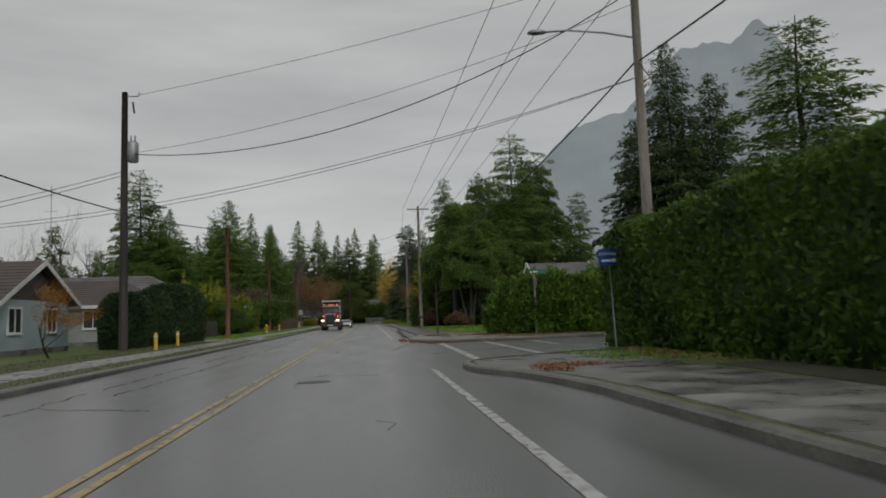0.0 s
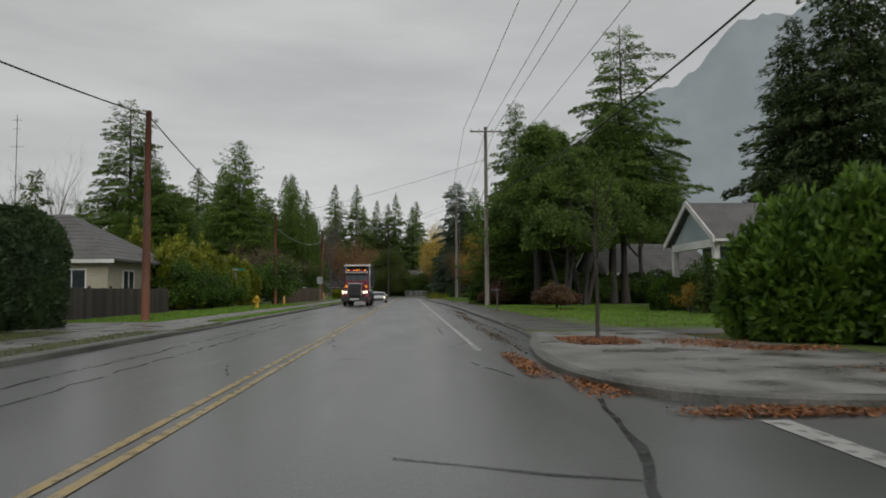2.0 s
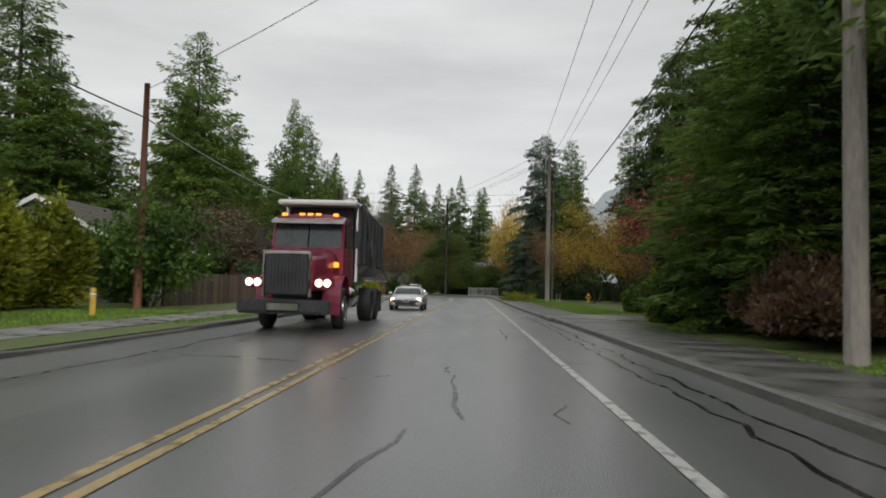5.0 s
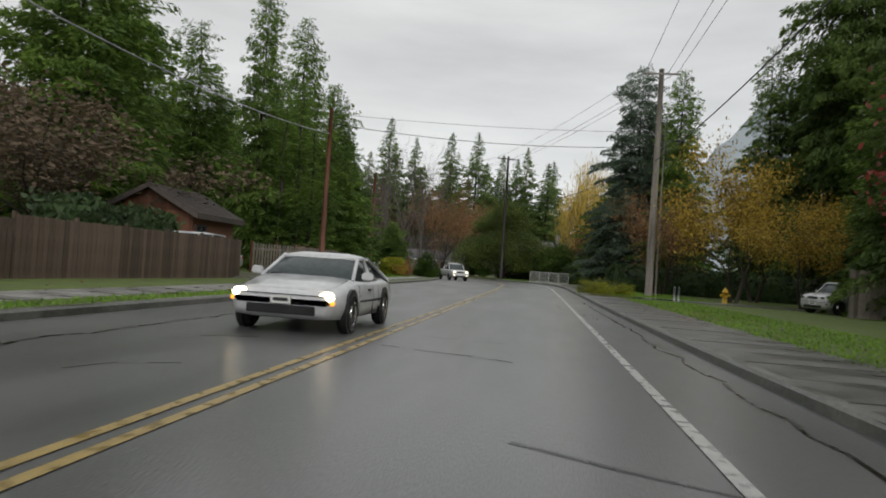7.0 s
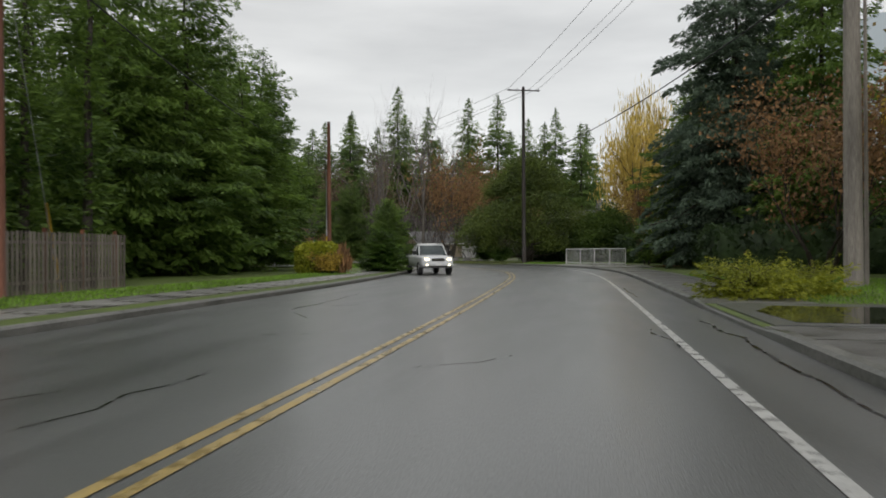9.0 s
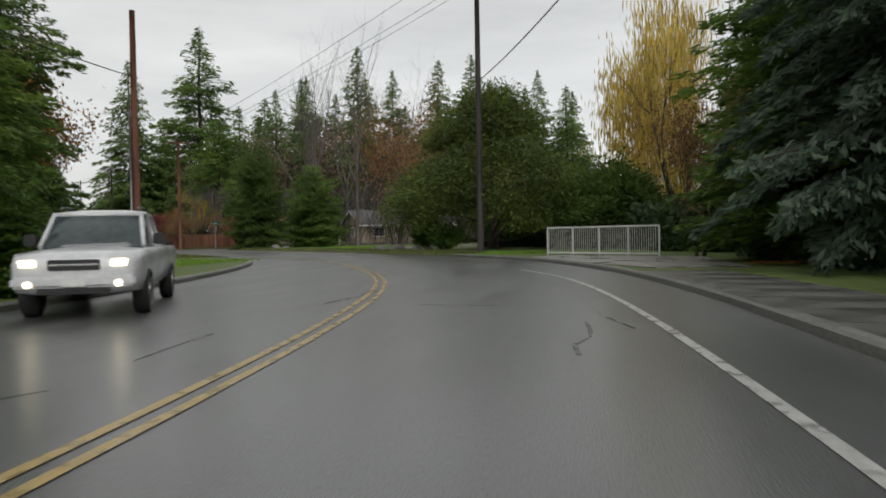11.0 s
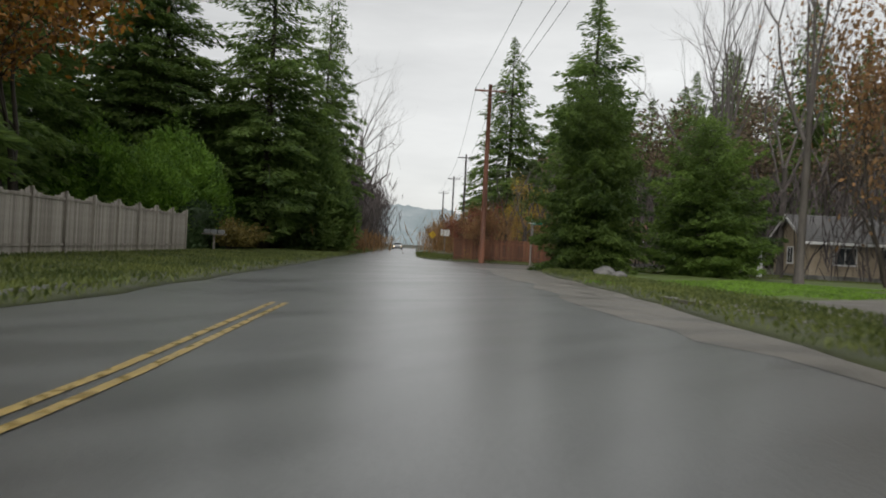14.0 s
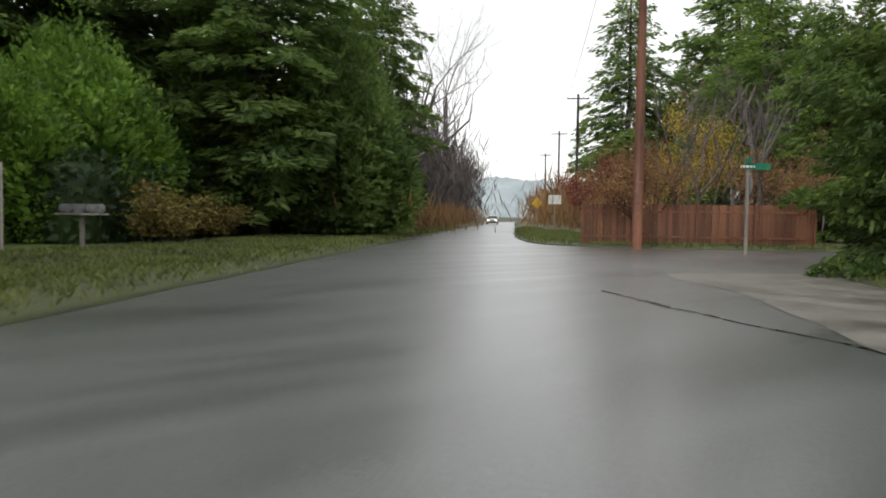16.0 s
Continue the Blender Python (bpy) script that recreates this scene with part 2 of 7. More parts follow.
WOOD_BROWN = material("dull_brown_fence_boards", (0.06, 0.042, 0.032), (0.17, 0.12, 0.092), (0.5, 0.75), 0.8, 10, 0.4, stretch=(4, 4, 0.5), obvar=0.35)
ROCK = material("rock", (0.06, 0.06, 0.055), (0.22, 0.21, 0.2), (0.5, 0.8), 1.5, 14, 0.8)
TYRE = material("tyre_rubber", (0.01, 0.01, 0.01), (0.03, 0.03, 0.03), (0.5, 0.8), 5, 40, 0.3)
CHROME = material("chrome", (0.5, 0.5, 0.5), (0.7, 0.7, 0.7), (0.08, 0.2), 3, 20, 0, metal=1.0)
BLACK = material("black_plastic", (0.008, 0.008, 0.009), (0.022, 0.022, 0.023), (0.3, 0.5), 3, 30, 0.1)
CAR_WHITE = material("white_car_paint", (0.5, 0.51, 0.52), (0.68, 0.69, 0.7), (0.12, 0.25), 0.8, 10, 0)
CAR_SILVER = material("silver_car_paint", (0.5, 0.51, 0.52), (0.62, 0.63, 0.64), (0.2, 0.35), 0.8, 10, 0, metal=0.3)
MAROON = material("maroon_truck_paint", (0.144, 0.0192, 0.04), (0.256, 0.032, 0.064), (0.12, 0.3), 0.8, 10, 0)
STEEL_DARK = material("dark_painted_steel", (0.012, 0.013, 0.015), (0.04, 0.042, 0.046), (0.35, 0.6), 1.2, 14, 0.1)
GLASS = material("car_glass", (0.03, 0.04, 0.042), (0.06, 0.075, 0.078), (0.04, 0.08), 1, 8, 0)
WINDOW = material("window_glass", (0.02, 0.024, 0.028), (0.05, 0.058, 0.064), (0.04, 0.1), 0.6, 5, 0)
LAMP_ON = glowing("lit_headlamp", (1.0, 0.86, 0.6), 4)
AMBER_ON = glowing("lit_amber_lamp", (1.0, 0.36, 0.03), 1.6)
RED_LENS = material("red_lens", (0.2, 0.01, 0.01), (0.4, 0.02, 0.02), (0.1, 0.2), 3, 10, 0)


def haze_painted(name, dark, light, strength, scale):
    """Rain haze painted as an even pale glow over dim tones of forest and rock."""
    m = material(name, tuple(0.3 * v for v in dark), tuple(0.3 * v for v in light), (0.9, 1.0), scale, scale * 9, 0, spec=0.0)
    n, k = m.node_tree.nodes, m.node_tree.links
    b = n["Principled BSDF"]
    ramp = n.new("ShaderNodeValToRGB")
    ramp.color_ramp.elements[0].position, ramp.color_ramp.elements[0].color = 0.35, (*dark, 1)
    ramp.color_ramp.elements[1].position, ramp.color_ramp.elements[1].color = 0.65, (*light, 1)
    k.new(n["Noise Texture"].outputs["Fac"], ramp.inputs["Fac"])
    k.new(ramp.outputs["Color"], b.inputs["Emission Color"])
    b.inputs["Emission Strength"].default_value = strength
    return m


# haze is painted in: pale blue-grey colours that glow, no mist is built
MOUNTAIN = haze_painted("haze_painted_mountain", (0.25, 0.282, 0.295), (0.285, 0.32, 0.335), 0.9, 0.006)
HILL = haze_painted("haze_painted_hill", (0.2, 0.24, 0.25), (0.28, 0.31, 0.32), 0.9, 0.01)


# ---- mesh tools ----
class Shape:
    """Vertices and faces of one mesh, gathered piece by piece."""

    def __init__(self):
        self.v, self.f = [], []

    def box(self, x0, x1, y0, y1, z0, z1, m=None):
        o = len(self.v)
        p = [(x, y, z) for z in (z0, z1) for x, y in ((x0, y0), (x1, y0), (x1, y1), (x0, y1))]
        self.v += [tuple(m @ Vector(q)) for q in p] if m else p
        self.f += [[o + i for i in q] for q in ((3, 2, 1, 0), (4, 5, 6, 7), (0, 1, 5, 4), (1, 2, 6, 5), (2, 3, 7, 6), (3, 0, 4, 7))]
        return self

    def tube(self, pts, radii, sides=8, cap=True):
        pts = [Vector(p) for p in pts]
        radii = [radii] * len(pts) if isinstance(radii, (int, float)) else radii
        o = len(self.v)
        for i, p in enumerate(pts):
            d = (pts[min(i + 1, len(pts) - 1)] - pts[max(i - 1, 0)]).normalized()
            a = d.cross(Vector((0, 0, 1)) if abs(d.z) < 0.95 else Vector((1, 0, 0))).normalized()
            b = a.cross(d)
            for s in range(sides):
                q = 2 * math.pi * s / sides
                self.v.append(tuple(p + (a * math.cos(q) + b * math.sin(q)) * radii[i]))
        for i in range(len(pts) - 1):
            for s in range(sides):
                e = (s + 1) % sides
                self.f.append([o + i * sides + s, o + i * sides + e, o + (i + 1) * sides + e, o + (i + 1) * sides + s])
        if cap:
            self.f += [[o + s for s in range(sides)], [o + (len(pts) - 1) * sides + s for s in reversed(range(sides))]]
        return self

    def ring(self, rows):
        """Closed cross-sections, all of one length, joined one to the next, ends capped."""
        o, n = len(self.v), len(rows[0])
        for r in rows:
            self.v += [tuple(p) for p in r]
        for i in range(len(rows) - 1):
            self.f += [[o + i * n + s, o + i * n + (s + 1) % n, o + (i + 1) * n + (s + 1) % n, o + (i + 1) * n + s] for s in range(n)]
        self.f += [[o + s for s in reversed(range(n))], [o + (len(rows) - 1) * n + s for s in range(n)]]
        return self

    def poly(self, pts):
        o = len(self.v)
        self.v += [tuple(p) for p in pts]
        self.f.append(list(range(o, o + len(pts))))
        return self

    def mesh(self, name, mat, smooth=False, bevel=0.0):
        me = bpy.data.meshes.new(name)
        me.from_pydata(self.v, [], self.f)
        if bevel:
            bm = bmesh.new()
            bm.from_mesh(me)
            bmesh.ops.bevel(bm, geom=bm.edges[:], offset=bevel, segments=2, affect="EDGES", clamp_overlap=True)
            bm.to_mesh(me)
            bm.free()
        me.materials.append(mat)
        if smooth:
            me.polygons.foreach_set("use_smooth", [True] * len(me.polygons))
        me.update()
        return me


def quads(name, centres, along, across, mat):
    """One mesh of many small leaf-like quads, bent to a point: centre, half length and half width vectors."""
    n = len(centres)
    v = np.empty((n, 4, 3), np.float32)
    v[:, 0], v[:, 1] = centres - along, centres + across * 1.0
    v[:, 2], v[:, 3] = centres + along, centres - across
    me = bpy.data.meshes.new(name)
    me.vertices.add(4 * n)
    me.vertices.foreach_set("co", v.ravel())
    me.loops.add(4 * n)
    me.loops.foreach_set("vertex_index", np.arange(4 * n, dtype=np.int32))
    me.polygons.add(n)
    me.polygons.foreach_set("loop_start", np.arange(0, 4 * n, 4, dtype=np.int32))
    me.polygons.foreach_set("loop_total", np.full(n, 4, np.int32))
    me.update(calc_edges=True)
    me.materials.append(mat)
    return me


def thing(name, label, category, group="", m=None, kind=""):
    ob = new(name)
    ob.empty_display_size = 0.2
    if m:
        ob.matrix_basis = m
    return tagged(ob, label, category, group, kind)


def part(name, mesh, parent, label="", m=None):
    ob = new(name, mesh)
    ob.parent = parent
    if m:
        ob.matrix_basis = m
    return tagged(ob, label)


def setting(name, mesh, label, category, kind="structure"):
    return tagged(new(name, mesh), label, category, "", kind)


def resample(pts, step):
    pts = [Vector((*p, 0)) if len(p) == 2 else Vector(p) for p in pts]
    out = [pts[0]]
    for a, b in zip(pts, pts[1:]):
        n = max(1, int((b - a).length / step))
        out += [a.lerp(b, (i + 1) / n) for i in range(n)]
    return out


def rounded(pts, rounds=2):
    """Corner-cut a polyline into a smooth one."""
    pts = [Vector((*p, 0)) if len(p) == 2 else Vector(p) for p in pts]
    for _ in range(rounds):
        out = [pts[0]]
        for a, b in zip(pts, pts[1:]):
            out += [a.lerp(b, 0.25), a.lerp(b, 0.75)]
        pts = out + [pts[-1]]
    return pts


def side(pts, i):
    """The unit vector to the right of a polyline at its point i."""
    d = (pts[min(i + 1, len(pts) - 1)] - pts[max(i - 1, 0)]).normalized()
    return Vector((d.y, -d.x, 0))


def ribbon(pts, offset, width, z):
    """A flat strip along a polyline."""
    s = Shape()
    for i, p in enumerate(pts):
        n = side(pts, i)
        s.v += [tuple(p + n * (offset - width / 2) + Vector((0, 0, z))), tuple(p + n * (offset + width / 2) + Vector((0, 0, z)))]
    s.f = [[2 * i, 2 * i + 1, 2 * i + 3, 2 * i + 2] for i in range(len(pts) - 1)]
    return s


ROAD2 = Vector((-28.5, 222.3, 0))
ALONG, RIGHT = Vector((-0.705, 0.709, 0)), Vector((0.709, 0.705, 0))


def road2(s, n, z=0.0):
    """A place on the second road: s metres along it, n metres to the right of the lane."""
    p = ROAD2 + ALONG * s + RIGHT * n
    return Vector((p.x, p.y, z))


# ---- ground, road, kerbs ----
def far_ground():
    s = Shape()
    n, half = 40, 4000
    for j in range(n + 1):
        for i in range(n + 1):
            a, b = (i / n * 2 - 1), (j / n * 2 - 1)
            x, y = half * a * abs(a) ** 1.6, half * b * abs(b) ** 1.6 + 150
            s.v.append((x, y, -0.06 + 0 * noise.noise((x * 0.01, y * 0.01, 0))))
    s.f = [[j * (n + 1) + i, j * (n + 1) + i + 1, (j + 1) * (n + 1) + i + 1, (j + 1) * (n + 1) + i] for j in range(n) for i in range(n)]
    setting("ground", s.mesh("ground", SOIL), "dark damp soil and undergrowth under the trees", "ground")


far_ground()
road_shape = Shape()
for j in range(60):
    for i in range(20):
        x0, y0 = -150 + i * 11, -70 + j * 9
        road_shape.poly([(x0, y0, 0), (x0 + 11, y0, 0), (x0 + 11, y0 + 9, 0), (x0, y0 + 9, 0)])
road_mesh = road_shape.mesh("road", ASPHALT)
setting("road", road_mesh, "wet grey patched asphalt road with worn lane lines", "road")

LEFT_KERB = rounded([(-6.7, -70), (-6.7, 132), (-7.4, 139), (-8.2, 146), (-8.2, 160), (-9.0, 174), (-10.4, 186), (-14.4, 198.5), tuple(road2(-20, -6.0))[:2], tuple(road2(10, -6.3))[:2], tuple(road2(170, -6.0))[:2]])
RIGHT_NEAR = rounded([(4.3, -70), (4.3, 13), (3.7, 18), (2.7, 20), (2.8, 22.5), (5, 24), (9, 26), (14, 27), (60, 27), (70, 27)])
RIGHT_MAIN = rounded([(60, 39.4), (10.3, 39.2), (5.5, 38.8), (3.4, 39.4), (2.5, 42), (2.8, 46.5), (3.7, 51), (3.8, 60), (3.8, 100), (3.2, 116), (3.1, 150), (3.1, 174), (2.5, 183), (1.2, 190.5), (-1.5, 198.5), (-7, 207), tuple(road2(-20, 5.6))[:2], tuple(road2(-6, 6.6))[:2], tuple(road2(10, 7.0))[:2], tuple(road2(16.5, 7.6))[:2], tuple(road2(20, 9.5))[:2], tuple(road2(21, 14))[:2], tuple(road2(22, 60))[:2]])
RIGHT_FAR = rounded([tuple(road2(31, 60))[:2], tuple(road2(30.5, 14))[:2], tuple(road2(30.5, 4))[:2], tuple(road2(34, 0.8))[:2], tuple(road2(60, 0.7))[:2], tuple(road2(170, 0.7))[:2]])


def verge(name, kerb, beyond, label, mat=GRASS):
    s = Shape()
    s.poly([(p.x, p.y, 0.12) for p in kerb] + [(x, y, 0.12) for x, y in beyond])
    return setting(name, s.mesh(name, mat), label, "lawn")


verge("lawn_west", LEFT_KERB, [(-400, 260), (-400, -70)], "short wet lawn and leaf-strewn verge beside the road")
verge("lawn_corner", RIGHT_NEAR, [(160, 27), (160, -70)], "wet grass verge at the street corner")
verge("lawn_east", RIGHT_MAIN, [(160, 330), (160, 39.4)], "bright green front lawns behind the pavement")
verge("lawn_north", RIGHT_FAR, [(-60, 480), (160, 480), (160, 400)], "rough grass verge by the side street", ROUGH)


def kerb(name, line, gaps, way):
    """A kerb of real height along a polyline; gaps are stretches (first, last, by y) where it is dropped. way: 1 when the road lies to its right."""
    line = resample(line, 1.5)
    s, run = Shape(), []

    def close():
        if len(run) > 1:
            s.ring(run)
        run.clear()

    for i, p in enumerate(line):
        if p.y > 210.5 and p.x < -5:
            close()
            continue
        n = side(line, i) * way
        low = any(a <= p.y <= b for a, b in gaps)
        top = 0.1 if low else 0.15
        prof = [(-0.16, -0.03), (0.02, -0.03), (0.02, top - 0.04), (-0.015, top), (-0.16, top + 0.004)]
        run.append([p + n * a + Vector((0, 0, z)) for a, z in prof])
    close()
    setting(name, s.mesh(name, KERB), "stained concrete kerb, lowered at the driveways", "kerb")


kerb("kerb_west", LEFT_KERB, [(54, 60), (88, 95), (140.5, 145)], 1)
kerb("kerb_corner", RIGHT_NEAR, [], -1)
kerb("kerb_east", RIGHT_MAIN, [(52, 58), (147.5, 152.5), (211, 400)], -1)


def shoulder(name, line, way, wide=7.2):
    """The soft gravel edge of the second road, falling to the asphalt where there is no kerb."""
    line = [p for p in resample(line, 1.5) if p.y > 205 and p.x < -5]
    s, rows = Shape(), []
    for i, p in enumerate(line):
        n = side(line, i) * way
        w = 0.3 * noise.noise((p.x * 0.4, p.y * 0.4, 0))
        f = min(1.0, (i + 0.5) / 9, (len(line) - i - 0.5) / 9)
        rows.append([p + n * (a * f if a < 0 else a * min(1, 2 * f)) + Vector((0, 0, z if f == 1 else z * (0.7 + 0.3 * f))) for a, z in ((-wide + w, 0.1), (0.1 - wide + w, 0.135), (-wide / 2, 0.15 + 0.1 * w), (-0.2, 0.132), (0.02, 0.128), (0.3 + w, 0.06), (0.8 + w, 0.005), (0.75 + w, -0.03))])
    s.ring(rows)
    setting(name, s.mesh(name, VERGE, True), "soft tufted grass edge of the road", "verge")


shoulder("verge_west", LEFT_KERB, 1)
shoulder("verge_east", RIGHT_MAIN, -1, 1.5)
shoulder("verge_north", RIGHT_FAR, -1)


def line_paint(name, line, offset, width, mat, label, z=0.008):
    setting(name, ribbon(resample(line, 2), offset, width, z).mesh(name, mat), label, "road marking")


CENTRE = rounded([(-1.95, -70), (-1.95, 140), (-2.1, 158), (-2.6, 173), (-4.3, 184), (-8.2, 193.5), tuple(road2(-24, -2.4))[:2], tuple(road2(-12, -2.5))[:2]], 3)
EDGE = rounded([(1.83, 47), (1.83, 160), (1.6, 174), (0.6, 184), (-1.2, 189.5)], 3)
line_paint("centre_line_a", CENTRE, -0.11, 0.1, PAINT_Y, "worn double yellow centre line on wet asphalt")
line_paint("centre_line_b", CENTRE, 0.11, 0.1, PAINT_Y, "worn double yellow centre line on wet asphalt")
line_paint("edge_line", EDGE, 0, 0.12, PAINT_W, "worn white edge line on wet asphalt")
line_paint("edge_line_near", [(2.0, -60), (2.0, 21.5)], 0, 0.14, PAINT_W, "worn white edge line on wet asphalt")
line_paint("crossing_line_a", [(3.6, 23.5), (3.85, 38.5)], 0, 0.28, PAINT_W, "worn white crossing line over the side street")
line_paint("crossing_line_b", [(6.0, 25.5), (6.0, 38.3)], 0, 0.28, PAINT_W, "worn white crossing line over the side street")
line_paint("stop_line", [(8.2, 33), (8.2, 38.3)], 0, 0.3, PAINT_W, "worn white stop line on the side street")


# ---- trees ----
def rng(seed):
    return np.random.default_rng(seed)


def conifer(seed, height, radius, mat, base=0.12, droop=0.35, dense=1.0, spray=0.5, shape=0.9, gaps=0.0, bark=BARK, lean=0.0, limbs=160):
    """Trunk and crown meshes of a conifer: whorls of drooping limbs, each a flat frond of small sprays, uneven round the trunk."""
    r = rng(seed)
    t = Shape()
    n = 9
    wob = [Vector((r.normal(0, 0.05), r.normal(0, 0.05), 0)) for _ in range(n)]
    t.tube([Vector((lean * (i / (n - 1)) ** 2, 0, height * i / (n - 1) - (0.15 if i == 0 else 0))) + wob[i] for i in range(n)], [max(0.02, (0.009 * height + 0.04) * (1 - 0.94 * i / (n - 1)) * (1.35 if i == 0 else 1)) for i in range(n)], 8)
    c, a, b, boughs = [], [], [], []
    z, step = base * height, (0.016 * height + 0.12) / dense**0.35
    while z < height * 0.99:
        u = (z - base * height) / (height * (1 - base))
        prof = (1 - u) ** shape * min(1.0, 0.6 + 3.0 * u)
        for _ in range(max(3, round(r.uniform(3.5, 6.5) * dense**0.5))):
            if r.random() < gaps:
                continue
            az = r.uniform(0, 2 * np.pi)
            uneven = 1 + 0.5 * noise.noise((2 * math.cos(az) + seed, 2 * math.sin(az), 0.3 * z))
            ln = max(0.12, radius * prof * r.uniform(0.45, 1.2) * uneven)
            rise = r.uniform(-0.22, 0.32) + 0.5 * u
            zz = z + r.uniform(-0.5, 0.5) * step
            d, across = np.array([np.cos(az), np.sin(az), 0.0]), np.array([-np.sin(az), np.cos(az), 0.0])
            k = min(420, int(3.2 * min(1.0, 3.0 / dense) * (ln / spray) ** 2) + 5)
            s = 0.1 + 0.92 * r.random(k) ** 0.65
            wide = ln * 0.33 * np.sin(np.pi * np.clip(s, 0, 0.98) ** 0.75) ** 0.8 + 0.08 * spray
            q = r.uniform(-1, 1, k)
            pos = d * (s * ln)[:, None] + across * (q * wide)[:, None]
            pos[:, 2] = zz + rise * ln * s - droop * ln * s**2 - 0.3 * np.abs(q) * wide + r.normal(0, 0.2 * spray, k)
            pos[:, 0] += lean * (z / height) ** 2
            way = d * 0.65 + across * (0.8 * q)[:, None] + r.normal(0, 0.28, (k, 3))
            way[:, 2] -= 0.15 + 0.45 * r.random(k) * min(1.0, 2 * droop + 0.2)
            way /= np.linalg.norm(way, axis=1)[:, None]
            flat = np.cross(way, np.array([0, 0, 1.0]) + r.normal(0, 0.95, (k, 3)))
            flat /= np.linalg.norm(flat, axis=1)[:, None] + 1e-6
            size = (spray * r.uniform(0.55, 1.25, k) * (0.45 + 0.55 * (1 - u) ** 0.5))[:, None]
            c.append(pos)
            a.append(way * size * 0.46)
            b.append(flat * size * 0.13)
            if ln > 0.9:
                boughs.append(([d * 0.05 + [0, 0, zz], d * ln * 0.5 + [0, 0, zz + rise * ln * 0.5 - droop * ln * 0.25], d * ln * 0.9 + [0, 0, zz + rise * ln * 0.9 - droop * ln * 0.81]], 0.011 * ln + 0.01))
        z += step
    for i in r.permutation(len(boughs))[:limbs]:
        pts, rad = boughs[i]
        t.tube([tuple(p) for p in pts], [rad, rad * 0.7, rad * 0.25], 4, cap=False)
    return t.mesh("trunk", bark, True), quads("crown", np.concatenate(c), np.concatenate(a), np.concatenate(b), mat)


def branches(t, r, p, d, length, rad, depth, tips, spread=0.6):
    """Grows a forking limb into the tube shape t; tips gathers the outer points."""
    n = 4
    pts, q = [p], p
    for i in range(n):
        d = (d + Vector((r.normal(0, 0.12), r.normal(0, 0.12), r.normal(0.04, 0.08)))).normalized()
        q = q + d * length / n
        pts.append(q)
    t.tube(pts, [rad * (1 - 0.55 * i / n) for i in range(n + 1)], 5 if depth > 1 else 3, cap=False)
    tips += pts[2:] if depth <= 1 else []
    if depth > 0:
        for k in range(int(r.integers(2, 5)) if depth > 1 else 3):
            at = pts[int(r.integers(1, n + 1))] if k else pts[-1]
            e = (d + Vector((r.normal(0, spread), r.normal(0, spread), r.normal(0.12, spread * 0.5)))).normalized()
            branches(t, r, at, e, length * r.uniform(0.5, 0.8), rad * 0.42, depth - 1, tips, spread)


def broadleaf(seed, height, crown, mat, leaf=0.16, count=5000, stem=0.35, stems=1, depth=3, bark=BARK, spread=0.6, hang=0.0):
    """Trunk and crown meshes of a deciduous tree; count 0 leaves it bare."""
    r = rng(seed)
    t, tips = Shape(), []
    for k in range(stems):
        a = r.uniform(0, 6.3)
        base = Vector((0.25 * math.cos(a), 0.25 * math.sin(a), -0.1)) * (stems > 1) + Vector((0, 0, -0.1))
        d = Vector((0.35 * math.cos(a) * (stems > 1) + r.normal(0, 0.05), 0.35 * math.sin(a) * (stems > 1) + r.normal(0, 0.05), 1)).normalized()
        top = base + d * height * stem
        rad = 0.014 * height + 0.03
        t.tube([base, base.lerp(top, 0.15), top], [rad * 1.4, rad, rad * 0.8], 8)
        for j in range(4 if stems == 1 else 2):
            e = (d + Vector((r.normal(0, spread), r.normal(0, spread), 0.3))).normalized()
            branches(t, r, top - d * 0.1 * j * height * stem, e, height * (1 - stem) * r.uniform(0.42, 0.62), rad * 0.5, depth, tips, spread)
    trunk = t.mesh("trunk", bark, True)
    if not count:
        return trunk, None
    pts = np.array([tuple(p) for p in tips])
    pick = pts[r.integers(0, len(pts), count)]
    c = pick + r.normal(0, crown * 0.11, (count, 3))
    c[:, 2] = np.maximum(c[:, 2], 0.3)
    d = r.normal(0, 1, (count, 3))
    if hang:
        d = r.normal(0, 0.16, (count, 3)) + np.array([0, 0, -1.0])
        c[:, 2] -= r.random(count) ** 1.5 * hang * np.minimum(c[:, 2] - 1, height * 0.6)
    d /= np.linalg.norm(d, axis=1)[:, None]
    e = np.cross(d, r.normal(0, 1, (count, 3)))
    e /= np.linalg.norm(e, axis=1)[:, None] + 1e-6
    size = leaf * r.uniform(0.6, 1.3, count)[:, None]
    return trunk, quads("crown", c, d * size * (2.2 if hang else 1), e * size * (0.28 if hang else 0.55), mat)


